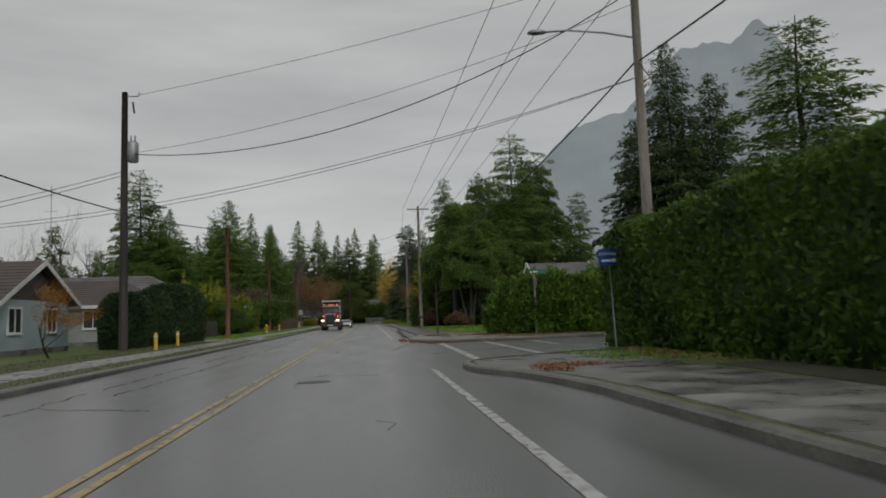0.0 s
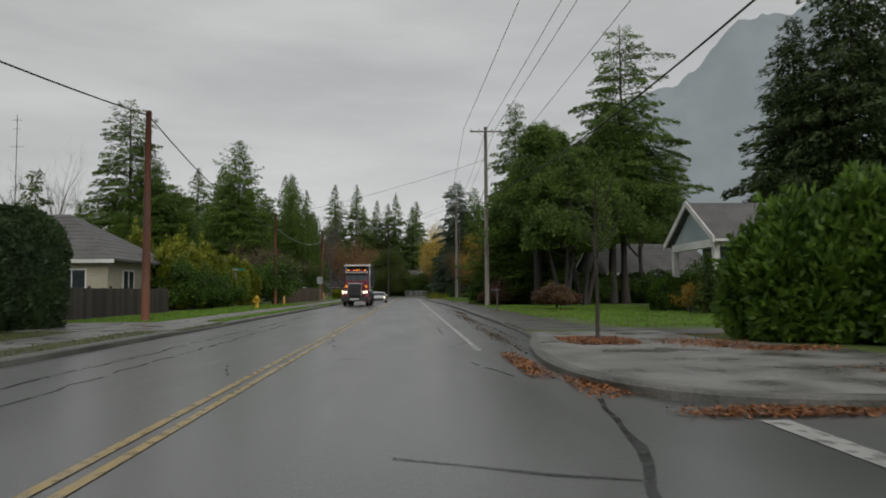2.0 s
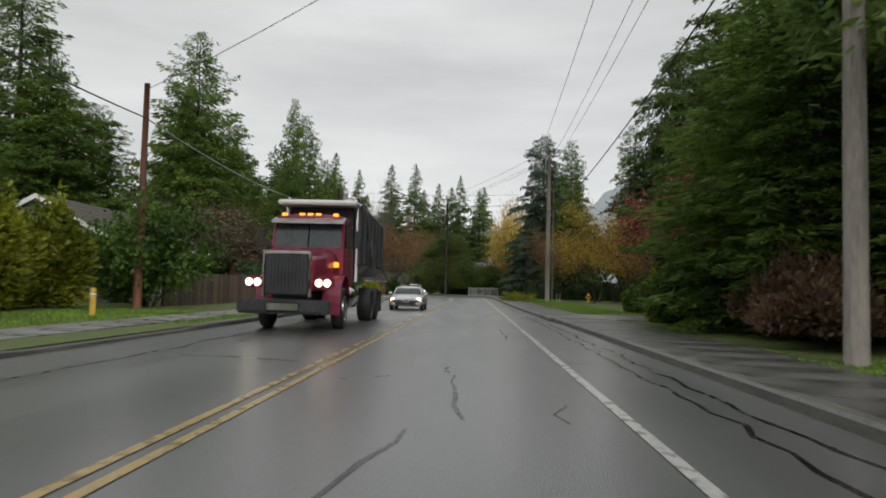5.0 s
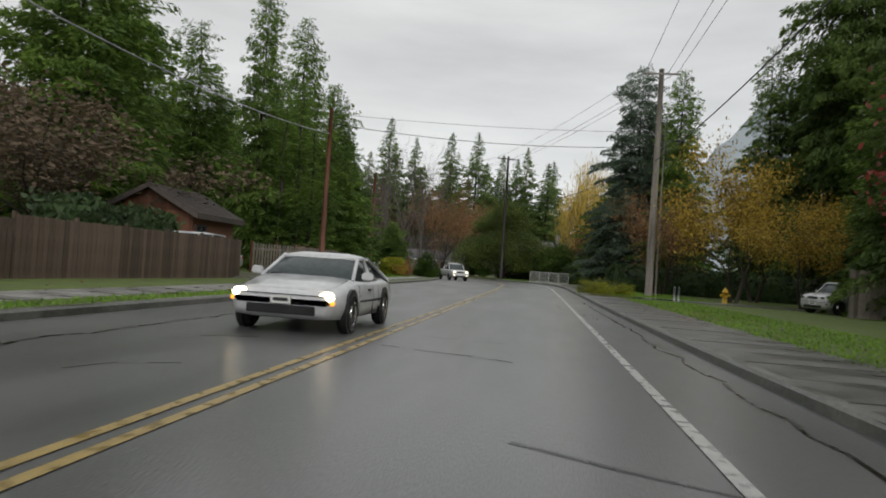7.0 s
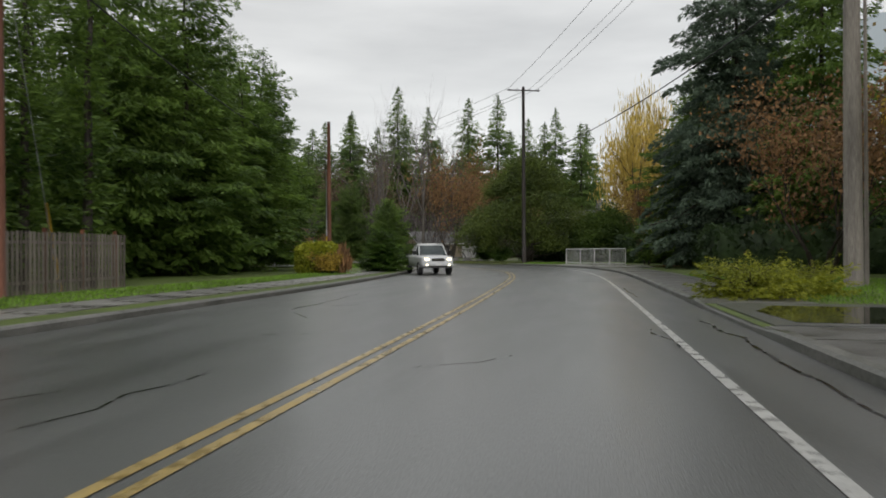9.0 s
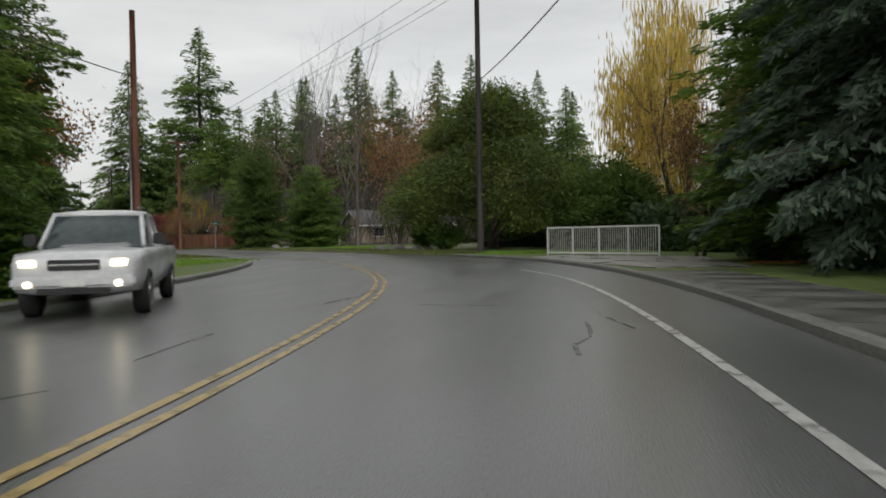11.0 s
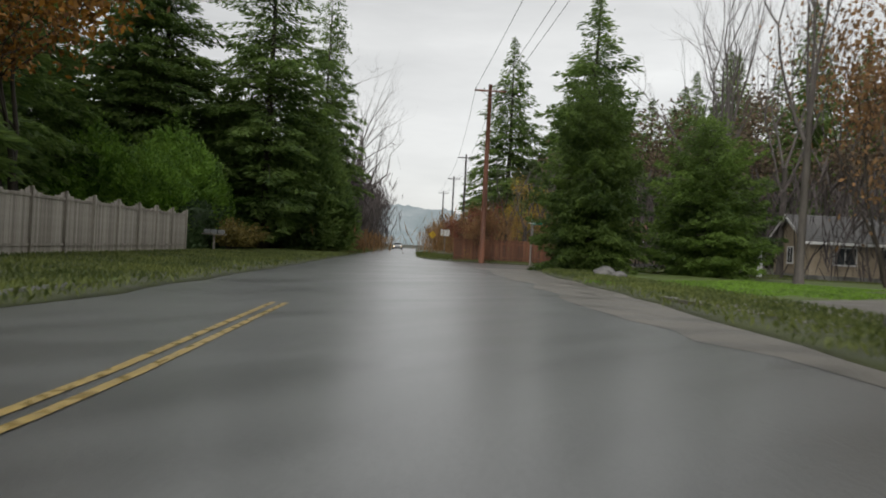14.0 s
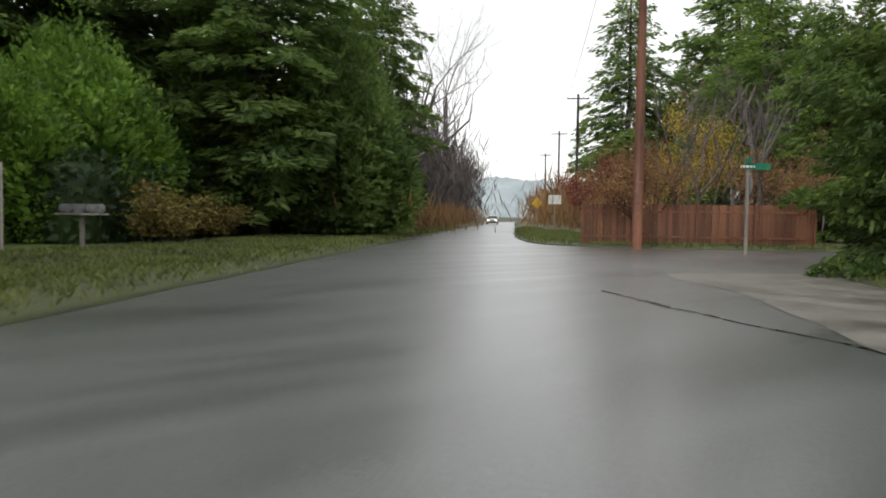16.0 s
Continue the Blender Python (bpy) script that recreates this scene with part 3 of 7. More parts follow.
def plumes(seed, height, radius, mat, lobes=16, per=900, leaf=0.14, low=0.0, crown=0.45):
    """Trunk and crown meshes of a dense evergreen or shrub: upright rounded plumes that crowd into one uneven mass."""
    r = rng(seed)
    t = Shape().tube([(0, 0, -0.1), (0.03, 0.02, height * 0.4), (0, 0.03, height * 0.75)], [0.012 * height + 0.04, 0.009 * height + 0.03, 0.02], 8)
    c, a, b = [], [], []
    for k in range(lobes):
        az, u = 2.4 * k + r.normal(0, 0.3), math.sqrt((k + 0.3) / lobes)
        top = height * (1 - crown * u * u) * r.uniform(0.8, 1.0)
        bottom = low * height * (0.6 + 0.4 * u)
        mid, half, wide = 0.5 * (top + bottom), 0.52 * (top - bottom), radius * r.uniform(0.3, 0.42)
        v = r.normal(0, 1, (per, 3))
        v /= np.linalg.norm(v, axis=1)[:, None]
        deep = np.where(r.random(per) < 0.22, 0.75, 1.0)[:, None] * r.uniform(0.8, 1.13, (per, 1))
        swell = 1 + 0.2 * np.sin(5 * v[:, :1] + 2 * k) * np.cos(6 * v[:, 2:] + k)
        q = np.array([math.cos(az) * radius * 0.64 * u, math.sin(az) * radius * 0.64 * u, mid]) + v * np.array([wide, wide, half]) * deep * swell
        q[:, 2] = np.maximum(q[:, 2], low * height + 0.08)
        d = v * np.array([1, 1, 0.6]) + np.array([0, 0, 0.35]) + r.normal(0, 0.45, (per, 3))
        d /= np.linalg.norm(d, axis=1)[:, None]
        e = np.cross(d, r.normal(0, 1, (per, 3)))
        e /= np.linalg.norm(e, axis=1)[:, None] + 1e-6
        size = leaf * r.uniform(0.6, 1.4, per)[:, None] * np.where(deep < 0.84, 2.0, 1.0)
        c.append(q)
        a.append(d * size)
        b.append(e * size * 0.42)
    return t.mesh("trunk", BARK, True), quads("crown", np.concatenate(c), np.concatenate(a), np.concatenate(b), mat)


def tree(name, meshes, label, category, group=""):
    root = thing(name, label, category, group)
    part("trunk", meshes[0], root)
    if meshes[1]:
        part("crown", meshes[1], root)
    return root


def put(root, spots, ref):
    """Stands a tree at the first spot and copies at the rest: x, y, height against ref, width against ref, turn."""
    for i, (x, y, h, w, turn) in enumerate(spots):
        m = Matrix.Translation((x, y, 0.1)) @ Matrix.Rotation(radians(turn), 4, "Z") @ Matrix.Diagonal((w / ref[1], w / ref[1], h / ref[0], 1))
        if i == 0:
            root.matrix_basis = m
        else:
            o = copy_thing(root, Matrix.Identity(4))
            o.matrix_basis = m


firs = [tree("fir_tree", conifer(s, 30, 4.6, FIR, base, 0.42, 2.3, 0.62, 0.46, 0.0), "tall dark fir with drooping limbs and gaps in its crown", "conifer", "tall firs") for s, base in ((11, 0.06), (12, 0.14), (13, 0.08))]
put(firs[0], [(-41, 139, 30, 7.6, 40), (27, 133, 24, 5.2, 70), (-62, 238, 27, 6.5, 10), (-35, 206, 25, 5, 30), (-70, 250, 26, 4.6, 210)], (30, 4.6))
put(firs[1], [(11.8, 107, 21.5, 3.7, 0), (24, 141, 22, 5, 100), (22, 178, 25, 4, 60), (-63, 214, 24, 6, 140), (-68, 232, 27, 6.5, 20)] + [(road2(s, n).x, road2(s, n).y, h, 5.6, 70 * s) for s, n, h in ((6, -23, 24), (15, -25, 27), (24, -27, 25), (33, -23, 27))], (30, 4.6))
put(firs[2], [(27, 44, 19, 6.2, 60), (-29, 184, 20, 4.5, 10), (50, 120, 30, 8, 45), (34, 160, 24, 5, 300)], (30, 4.6))
far_firs = [tree("distant_fir", conifer(s_, 30, 5.2, FIR, 0.06, 0.45, 2.6, 0.8, 0.8, 0.05, limbs=40), "tall fir standing far beyond the bend", "conifer", "distant firs") for s_ in (16, 17)]
put(far_firs[0], [(-57, 365, 56, 9.45, 80), (-95.8, 314, 42, 8.1, 200), (-97, 392, 48, 12.15, 30), (-35, 374, 53, 9.45, 40), (-66, 372, 44, 8.1, 15), (-15, 372, 45, 7.425, 20), (-84, 370, 46, 8.1, 330)], (30, 3.9))
put(far_firs[1], [(-6, 375, 49, 7.425, 10), (-48, 370, 50, 8.1, 160), (-24, 363, 51.5, 9.45, 120), (-86, 328, 53, 12.825, 0), (-75, 372, 50, 8.775, 250), (4.2, 414, 50, 10.125, 130)], (30, 3.9))
put_far = [(-110 + 9.4 * k + 3 * math.sin(5 * k), 352 + 26 * math.sin(2.3 * k) ** 2 + 20 * (k % 2), 36 + 10 * math.sin(1.9 * k) ** 2, 9.5, 77 * k) for k in range(13)]
far_firs.append(tree("distant_fir", conifer(18, 30, 5.2, FIR, 0.06, 0.45, 2.6, 0.8, 0.85, 0.05, limbs=20), "tall fir standing far beyond the bend", "conifer", "distant firs"))
put(far_firs[2], put_far, (30, 3.9))
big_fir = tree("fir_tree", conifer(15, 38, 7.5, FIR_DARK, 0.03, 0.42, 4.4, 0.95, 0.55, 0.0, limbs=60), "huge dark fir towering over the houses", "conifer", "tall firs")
put(big_fir, [(42, 96, 38, 7.6, 0), (48.5, 97, 34, 7.4, 100), (38, 99, 28, 6.4, 220)], (38, 7.5))
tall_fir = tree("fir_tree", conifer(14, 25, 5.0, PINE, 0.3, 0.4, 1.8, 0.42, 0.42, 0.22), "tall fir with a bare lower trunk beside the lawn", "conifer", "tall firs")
put(tall_fir, [(18.9, 92.6, 24.5, 6.0, 0), (45, 150, 27, 5, 90)], (25, 5.0))
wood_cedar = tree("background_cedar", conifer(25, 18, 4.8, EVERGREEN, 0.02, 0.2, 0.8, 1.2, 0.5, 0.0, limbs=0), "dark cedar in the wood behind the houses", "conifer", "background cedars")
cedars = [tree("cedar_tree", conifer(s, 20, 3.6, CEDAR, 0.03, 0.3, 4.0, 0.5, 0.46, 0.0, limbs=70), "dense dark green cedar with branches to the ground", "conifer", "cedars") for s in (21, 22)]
WOODS = [(x, y) for y in range(-20, 330, 17) for x in (-62, -64)][::2] + [(x, y) for y in range(128, 330, 17) for x in (48, 66)][::2]
put(wood_cedar, [(x + 7 * math.sin(x + y), y + 5 * math.cos(x * y), 15 + 7 * math.sin(y * 1.7 + x) ** 2, 5.5, y * 7) for x, y in WOODS[::2] if not (x < -50 and y > 195)] + [(x + 6 * math.sin(x - y), y + 5 * math.cos(x * y + 1), 14 + 7 * math.sin(y * 1.3) ** 2, 5.5, y * 11) for x, y in WOODS[1::2] if not (x < -50 and y > 195)] + [(road2(s, n).x, road2(s, n).y, 15 + 6 * math.sin(s * n) ** 2, 5, s * 9) for s in range(-30, 130, 13) for n in (-30, -42)] + [(road2(s, n).x, road2(s, n).y, 14 + 6 * math.sin(s * n) ** 2, 5, s * 9) for s in range(62, 180, 14) for n in (24, 36)], (18, 4.8))
put(cedars[0], [(-21.5, 167, 23, 3.6, 30), (-23.9, 189.5, 17.4, 4.0, 0), (-26, 174, 15, 5, 50), (14, 180, 23, 3.8, 20), (-57.6, 280.4, 21.7, 6.5, 10), (12, 93, 8, 3.4, 90), (-33, 176, 18, 4.4, 140), (-19.6, 171, 18, 4.0, 0), (9.8, 97, 12, 3.2, 45), (-36, 126, 12, 5.5, 20), (-36, 143, 18, 6, 60), (-19.5, 153.2, 21.5, 2.4, 70)] + [(road2(s, n).x, road2(s, n).y, h, 4.8, 40 * s) for s, n, h in ((41, -23, 14), (52, -21, 13))], (20, 3.6))
put(cedars[1], [(-28, 160, 20, 4.4, 10), (-20.5, 179, 13, 4.4, 0), (8.8, 191, 13, 4.5, 140), (14, 199, 20, 5, 10), (18, 206, 22, 5, 60), (25, 156, 20, 5, 0), (29, 168, 22, 5, 90), (25, 178, 21, 4.6, 45), (13.5, 208, 15, 4.5, 33), (-36, 166, 17, 5, 20), (-45, 262, 13, 3.5, 20), (9.4, 99, 11, 3.8, 60), (-50, 145, 16, 5, 0), (29, 127, 15, 4.6, 0), (11.2, 206, 18, 3.6, 80), (8.9, 204, 6, 2.4, 20)] + [(road2(s, n).x, road2(s, n).y, 17 + 4 * math.sin(s) ** 2, 4.4, s * 31) for s, n in ((-14, -21), (-5, -20), (4, -22))], (20, 3.6))
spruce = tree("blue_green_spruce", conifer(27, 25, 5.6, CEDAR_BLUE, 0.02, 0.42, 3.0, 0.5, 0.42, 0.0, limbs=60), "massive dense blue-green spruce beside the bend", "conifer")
put(spruce, [(10.7, 186, 25, 5.6, 40)], (25, 5.6))
soft_tree = tree("soft_evergreen", plumes(82, 12, 4.4, FIR, 32, 1400, 0.15, 0.02, 0.55), "broad soft green evergreen among the tall firs", "conifer", "soft evergreens")
put(soft_tree, [(-66.5, 237, 15, 5.4, 0), (-61.5, 242, 12, 4.6, 70), (-68, 226, 12, 5.2, 150), (-66.5, 245, 14, 4.6, 220)], (12, 4.4))
column = tree("columnar_cypress", conifer(31, 13.5, 1.0, CEDAR, 0.03, -0.5, 1.6, 0.42, 0.3, 0.0, limbs=0), "narrow columnar cypress, dark green", "conifer", "columnar cypresses")
put(column, [(-16.0, 158.5, 14.5, 1.2, 0), (-16.5, 156.2, 13.2, 1.1, 30), (-17.0, 154.5, 13.4, 1.3, 60), (-17.4, 152.4, 11.5, 1.4, 100)], (13.5, 1.0))
def cloud(seed, height, radius, mat, clumps=85, per=800, leaf=0.15, low=0.22, stems=1, flat=0.5, loose=0.17, bark=BARK):
    """Trunk and crown meshes of an old spreading evergreen: rounded clumps of fine sprays in loose layers."""
    r = rng(seed)
    t = Shape()
    limbs = []
    for k in range(stems):
        az = 2.1 * k + 0.4
        out = Vector((math.cos(az), math.sin(az), 0)) * (0.13 * height if stems > 1 else 0)
        fat = 1.0 if stems == 1 else r.uniform(0.4, 0.6)
        t.tube([out * 0.12 + Vector((0, 0, -0.1)), out * 0.5 + Vector((0.1, 0.05, height * 0.2)), out + Vector((0.0, 0.1, height * 0.5)), out * 1.2 + Vector((0.05, 0, height * 0.88))], [0.42 * fat, 0.34 * fat, 0.22 * fat, 0.05], 10)
    c, a, b = [], [], []
    for k in range(clumps):
        az, u = r.uniform(0, 2 * np.pi), r.random()
        z = height * (low + (0.94 - low) * u)
        reach = radius * max(0.08, 1 - u**1.4) * (0.5 + 0.5 * r.random() ** 0.5) * (0.72 + 0.28 * min(1, u / 0.2))
        p = np.array([np.cos(az) * reach, np.sin(az) * reach, z])
        if k % 5 == 0:
            limbs.append(Shape().tube([(0, 0, max(0.5, z - 0.28 * reach)), tuple(p * np.array([0.55, 0.55, 1]) - np.array([0, 0, 0.1 * reach])), tuple(p - np.array([0, 0, 0.25]))], [0.1, 0.06, 0.02], 5).mesh("limb", bark, True))
        w = r.uniform(1.2, 2.3) * radius / 8
        v = r.normal(0, 1, (per, 3))
        v /= np.linalg.norm(v, axis=1)[:, None]
        v[:, 2] = np.where(v[:, 2] < -0.25, -v[:, 2], v[:, 2])
        q = p + v * np.array([w, w, w * flat]) * r.uniform(0.89 - loose, 0.89 + loose, (per, 1))
        d = v * np.array([1, 1, 0.2]) + r.normal(0, 0.45, (per, 3)) + np.array([0, 0, -0.25])
        d /= np.linalg.norm(d, axis=1)[:, None]
        e = np.cross(d, v + r.normal(0, 0.5, (per, 3)))
        e /= np.linalg.norm(e, axis=1)[:, None] + 1e-6
        size = leaf * r.uniform(0.6, 1.4, per)[:, None]
        c.append(q)
        a.append(d * size)
        b.append(e * size * 0.36)
    return t.mesh("trunk", bark, True), quads("crown", np.concatenate(c), np.concatenate(a), np.concatenate(b), mat), limbs


round_tree = tree("round_evergreen", conifer(81, 22, 6.0, CEDAR, 0.02, 0.22, 5.0, 0.6, 0.62, 0.0, limbs=40), "massive dense evergreen with a broad feathery crown", "conifer", "round evergreens")
put(round_tree, [(-25.6, 141.8, 24.5, 6.8, 80), (-37, 137, 21.5, 7.5, 0), (-31, 154, 22.5, 6.0, 200)], (22, 6.0))
wide_meshes = cloud(41, 10, 7.8, LAYERED, 125, 720, 0.112, 0.1, 1, 0.75, 0.36)
wide = tree("spreading_cedar", wide_meshes, "huge spreading evergreen with layered sprays at the bend", "conifer")
for limb in wide_meshes[2]:
    part("limb", limb, wide)
put(wide, [(-4.8, 218.2, 11.4, 8.4, 0)], (10, 7.8))
shrub = tree("conifer_shrub", conifer(43, 6.5, 2.8, LAUREL, 0.01, 0.05, 3.0, 0.34, 0.5, 0.0), "rounded green conifer shrub, branches to the ground", "shrub", "conifer shrubs")
put(shrub, [(road2(31, -16).x, road2(31, -16).y, 6, 3.4, 0), (road2(39, -16.5).x, road2(39, -16.5).y, 5.5, 3.4, 70), (road2(48, -17).x, road2(48, -17).y, 6, 3.4, 20), (-11, 178, 2.6, 1.6, 50)], (6.5, 2.8))
dark_shrub = tree("dark_evergreen", plumes(47, 8, 3.4, EVERGREEN, 34, 1400, 0.11, 0.01, 0.5), "dense dark evergreen with branches to the ground", "conifer", "dark evergreens")
put(dark_shrub, [(3.5, 214, 6.4, 4.6, 40)], (8, 3.4))
corner_fir = tree("corner_evergreen", conifer(48, 12, 4.6, EVERGREEN, 0.01, 0.12, 6.0, 0.42, 0.42, 0.0, limbs=60), "broad dark evergreen with branches to the ground by the side street", "conifer")
put(corner_fir, [(-33.6, 241.9, 11.6, 3.5, 0)], (12, 4.6))
bright_fir = tree("young_fir", conifer(49, 9.7, 4.0, PINE, 0.01, 0.05, 5.0, 0.37, 0.5, 0.0, limbs=60), "bright green bushy young fir on the lawn", "conifer")
put(bright_fir, [(-29.2, 247.7, 9.7, 4.0, 0)], (9.7, 4.0))
def clumped(seed, height, radius, low, stems, clumps, label):
    """An evergreen with dark bare stems and a wide crown of soft clumps."""
    meshes = cloud(seed, height, radius, PINE, clumps, 560, 0.15, low, stems, 0.95, 0.5, POLE_DARK)
    root = tree("pine_tree", meshes, label, "tree", "roadside evergreens")
    for limb in meshes[2]:
        part("limb", limb, root)
    return root


single_pine = clumped(51, 14, 4.6, 0.34, 1, 88, "broad evergreen with a thick bare lower trunk")
put(single_pine, [(10.9, 89.8, 14.5, 4.4, 80), (17.6, 91.6, 15, 4.6, 200), (-31, 193, 13, 4.6, 0)], (14, 4.6))
forked_pine = clumped(52, 13, 4.4, 0.36, 4, 88, "broad evergreen with several dark leaning stems")
put(forked_pine, [(14.1, 87.5, 12.5, 4.3, 0), (11.9, 84.3, 11.5, 3.7, 130), (13.2, 94.5, 15.5, 4.8, 60)], (13, 4.4))
broad = tree("broad_evergreen", conifer(53, 15, 5.5, EVERGREEN, 0.1, 0.5, 3.0, 0.5, 0.28, 0.02, limbs=90), "broad dark evergreen arching over the lawn", "tree", "roadside evergreens")
put(broad, [(28.5, 174, 32, 8.2, 40), (38, 160, 33, 8.4, 130), (20.0, 141, 14.5, 5.4, 20), (24, 148, 16, 5.6, 120)], (14, 5.5))
olive = tree("golden_cypress", plumes(61, 5.5, 1.5, OLIVE, 12, 700, 0.13, 0.02, 0.35), "upright yellow-green cypress in a row beside the pavement", "shrub", "yellow-green cypresses")
put(olive, [(-16.6 + 0.7 * math.sin(3.1 * k), 82 + 2.05 * k, 4.6 + 0.6 * math.sin(2.3 * k), 1.7, 40 * k) for k in range(12)] + [(-19.6 + 0.8 * math.sin(1.7 * k), 81 + 2.4 * k, 6.0 + 0.5 * math.sin(4.1 * k), 1.8, 70 * k) for k in range(2, 10)], (5.5, 1.5))
greenbush = tree("green_shrub", broadleaf(62, 4, 3, LAUREL, 0.12, 8000, 0.05, 5, 2), "dense dark green leafy shrub", "shrub", "green shrubs")
put(greenbush, [(-15.2, 84.2, 3.0, 2.3, 30), (-15.0, 88.2, 2.8, 2.1, 90), (-14.9, 91.8, 2.6, 2.0, 150), (-15.8, 81.5, 3.4, 2.6, 0), (-13.8, 108, 4.6, 3.2, 50), (19, 74.5, 3.4, 2.4, 10), (7.2, 101.5, 2.2, 1.6, 0), (-17.5, 113, 4.5, 3, 100), (22.5, 72, 3.6, 2.6, 80), (-9.9, 219.6, 2.5, 1.9, 60), (-7.5, 214.5, 1.7, 1.6, 0), (12.8, 89, 2.6, 2.0, 20), (15.6, 91.4, 2.4, 2.0, 100), (20.8, 94.4, 2.5, 2.2, 50), (23.5, 92, 2.9, 2.4, 0), (18.2, 95.2, 2.2, 2.0, 140)], (4, 3))
maple = tree("red_maple", broadleaf(64, 8.5, 5, CRIMSON, 0.12, 11000, 0.2, 3, 3, spread=0.75), "crimson autumn maple over the roadside", "tree", "autumn trees")
put(maple, [(15.4, 128, 9.5, 5.2, 0), (-55, 257, 4.6, 2.6, 30)], (8.5, 5))
yellow_tree = tree("yellow_autumn_tree", broadleaf(65, 9, 5, YELLOW, 0.11, 8000, 0.25, 2, 3), "golden yellow autumn tree with thinning leaves", "tree", "autumn trees")
put(yellow_tree, [(13.7, 156, 9.6, 4.4, 0), (17, 163, 9, 4.6, 90), (-52, 262, 7, 3.4, 0), (16.5, 151, 6, 3.4, 200)], (9, 5))
rust_tree = tree("rusty_brown_tree", broadleaf(66, 8, 5, RUST, 0.1, 8500, 0.15, 4, 3), "rusty brown half-bare autumn tree", "tree", "autumn trees")
put(rust_tree, [(-19.5, 250, 17, 6, 40), (-12, 256, 15, 6, 130), (11.5, 172, 9.2, 5, 0), (6.1, 197.6, 7.5, 2.4, 30), (-47.5, 249.5, 4.6, 2.6, 0), (-44, 254, 4.4, 2.6, 60), (9.5, 110, 4, 3.2, 10)], (8, 5))
brown_tree = tree("brown_twiggy_tree", broadleaf(77, 18, 8, DULL_BROWN, 0.26, 5200, 0.2, 3, 3), "dull brown nearly bare tree with fine twigs", "tree", "brown trees")
put(brown_tree, [(-45, 300, 20, 9, 0), (-30, 305, 18, 9, 110), (-58, 296, 18, 8, 220), (-20.8, 134.4, 6.6, 5.2, 40), (-21.6, 128.6, 6.2, 4.8, 90)], (18, 8))
orange_tree = tree("orange_autumn_tree", broadleaf(73, 14, 5, ORANGE, 0.15, 4500, 0.2, 2, 3), "tall half-bare tree with thin orange leaves", "tree", "autumn trees")
put(orange_tree, [(-42, 214, 16, 5.2, 0), (-38, 209, 12, 4, 80), (-12.9, 35.5, 2.7, 1.3, 50)], (14, 5))
road_shrub = tree("roadside_shrub", broadleaf(74, 1.8, 1.4, DRYLEAF, 0.07, 4200, 0.05, 6, 2), "low yellow-brown shrub on the road bank", "shrub", "roadside shrubs")
put(road_shrub, [(road2(s, n).x, road2(s, n).y, h, w, 50 * s) for s, n, h, w in ((23.5, -12.6, 1.9, 1.7), (26.5, -12.9, 1.6, 1.5), (29.5, -13.2, 1.5, 1.6), (45, -11, 2.2, 1.8), (50, -10.5, 2.6, 1.9), (55, -10.5, 2.2, 1.9))], (1.8, 1.4))
red_shrub = tree("low_red_shrub", plumes(67, 1.5, 1.6, WEEPING, 16, 700, 0.07, 0.2, 0.4), "low mounded red-brown weeping shrub on the lawn", "shrub")
put(red_shrub, [(9.4, 75.5, 1.7, 1.7, 0), (8.6, 95, 2.4, 2.0, 30), (7.6, 92.5, 1.6, 1.5, 80)], (1.5, 1.6))
willow = tree("willow_tree", broadleaf(68, 18, 6, WILLOW, 0.2, 6500, 0.35, 2, 3, hang=0.85), "tall golden weeping willow beyond the railing", "tree")
put(willow, [(8.2, 214, 20, 4.4, 0), (10, 222, 17, 4.4, 60)], (18, 6))
bare = [tree("bare_tree", broadleaf(s, 16, 6, TWIG, 0.1, 0, 0.35, 1, 4, BARK_PALE, 0.5), "leafless grey tree with fine upright branches", "tree", "bare trees") for s in (71, 72)]
put(bare[0], [(-22.9, 244.7, 26, 5, 20), (-79, 198, 34, 9, 0), (-123, 300, 36, 12, 30), (-34, 262, 30, 6, 60), (-37, 270, 27, 6, 10), (-92, 205, 30, 9, 100), (-28, 300, 34, 8, 0), (-30, 310, 30, 7, 0)], (16, 6))
put(bare[1], [(-70, 200, 28, 8, 0), (-45, 121, 17.5, 7, 30), (-31, 267.5, 26, 6, 200), (21.5, 96, 15, 5, 40), (-40, 275, 26, 7, 77), (-36, 305, 36, 8, 60), (-47, 251, 9, 3, 50), (-44, 253, 10, 3, 150), (-49.5, 257, 9, 3, 250)], (16, 6))


oak = tree("bare_spreading_tree", broadleaf(76, 19, 8, TWIG, 0.1, 0, 0.3, 1, 4, BARK_PALE, 0.7), "large leafless tree with wide spreading grey limbs", "tree")
put(oak, [(-76.6, 256.8, 22, 9, 30)], (19, 8))
sapling_trunk = Shape()
sapling_trunk.tube([(0, 0, -0.1), (0.02, 0.01, 1.2), (-0.03, 0.02, 2.6), (0.02, -0.02, 4.4)], [0.06, 0.05, 0.04, 0.012], 8)
r_sap = rng(75)
for k in range(16):
    az, z = r_sap.uniform(0, 6.28), 2.1 + 2.0 * k / 16
    ln = r_sap.uniform(0.5, 1.1) * (1.25 - 0.45 * k / 16)
    d = Vector((math.cos(az), math.sin(az), 0))
    sapling_trunk.tube([(0, 0, z), tuple(d * ln * 0.4 + Vector((0, 0, z + 0.45 * ln))), tuple(d * ln * 0.62 + Vector((0, 0, z + ln)))], [0.016, 0.01, 0.004], 5, cap=False)
sapling = tree("young_tree", (sapling_trunk.mesh("trunk", BARK, True), None), "slender leafless young street tree in a leaf-covered bed", "tree")
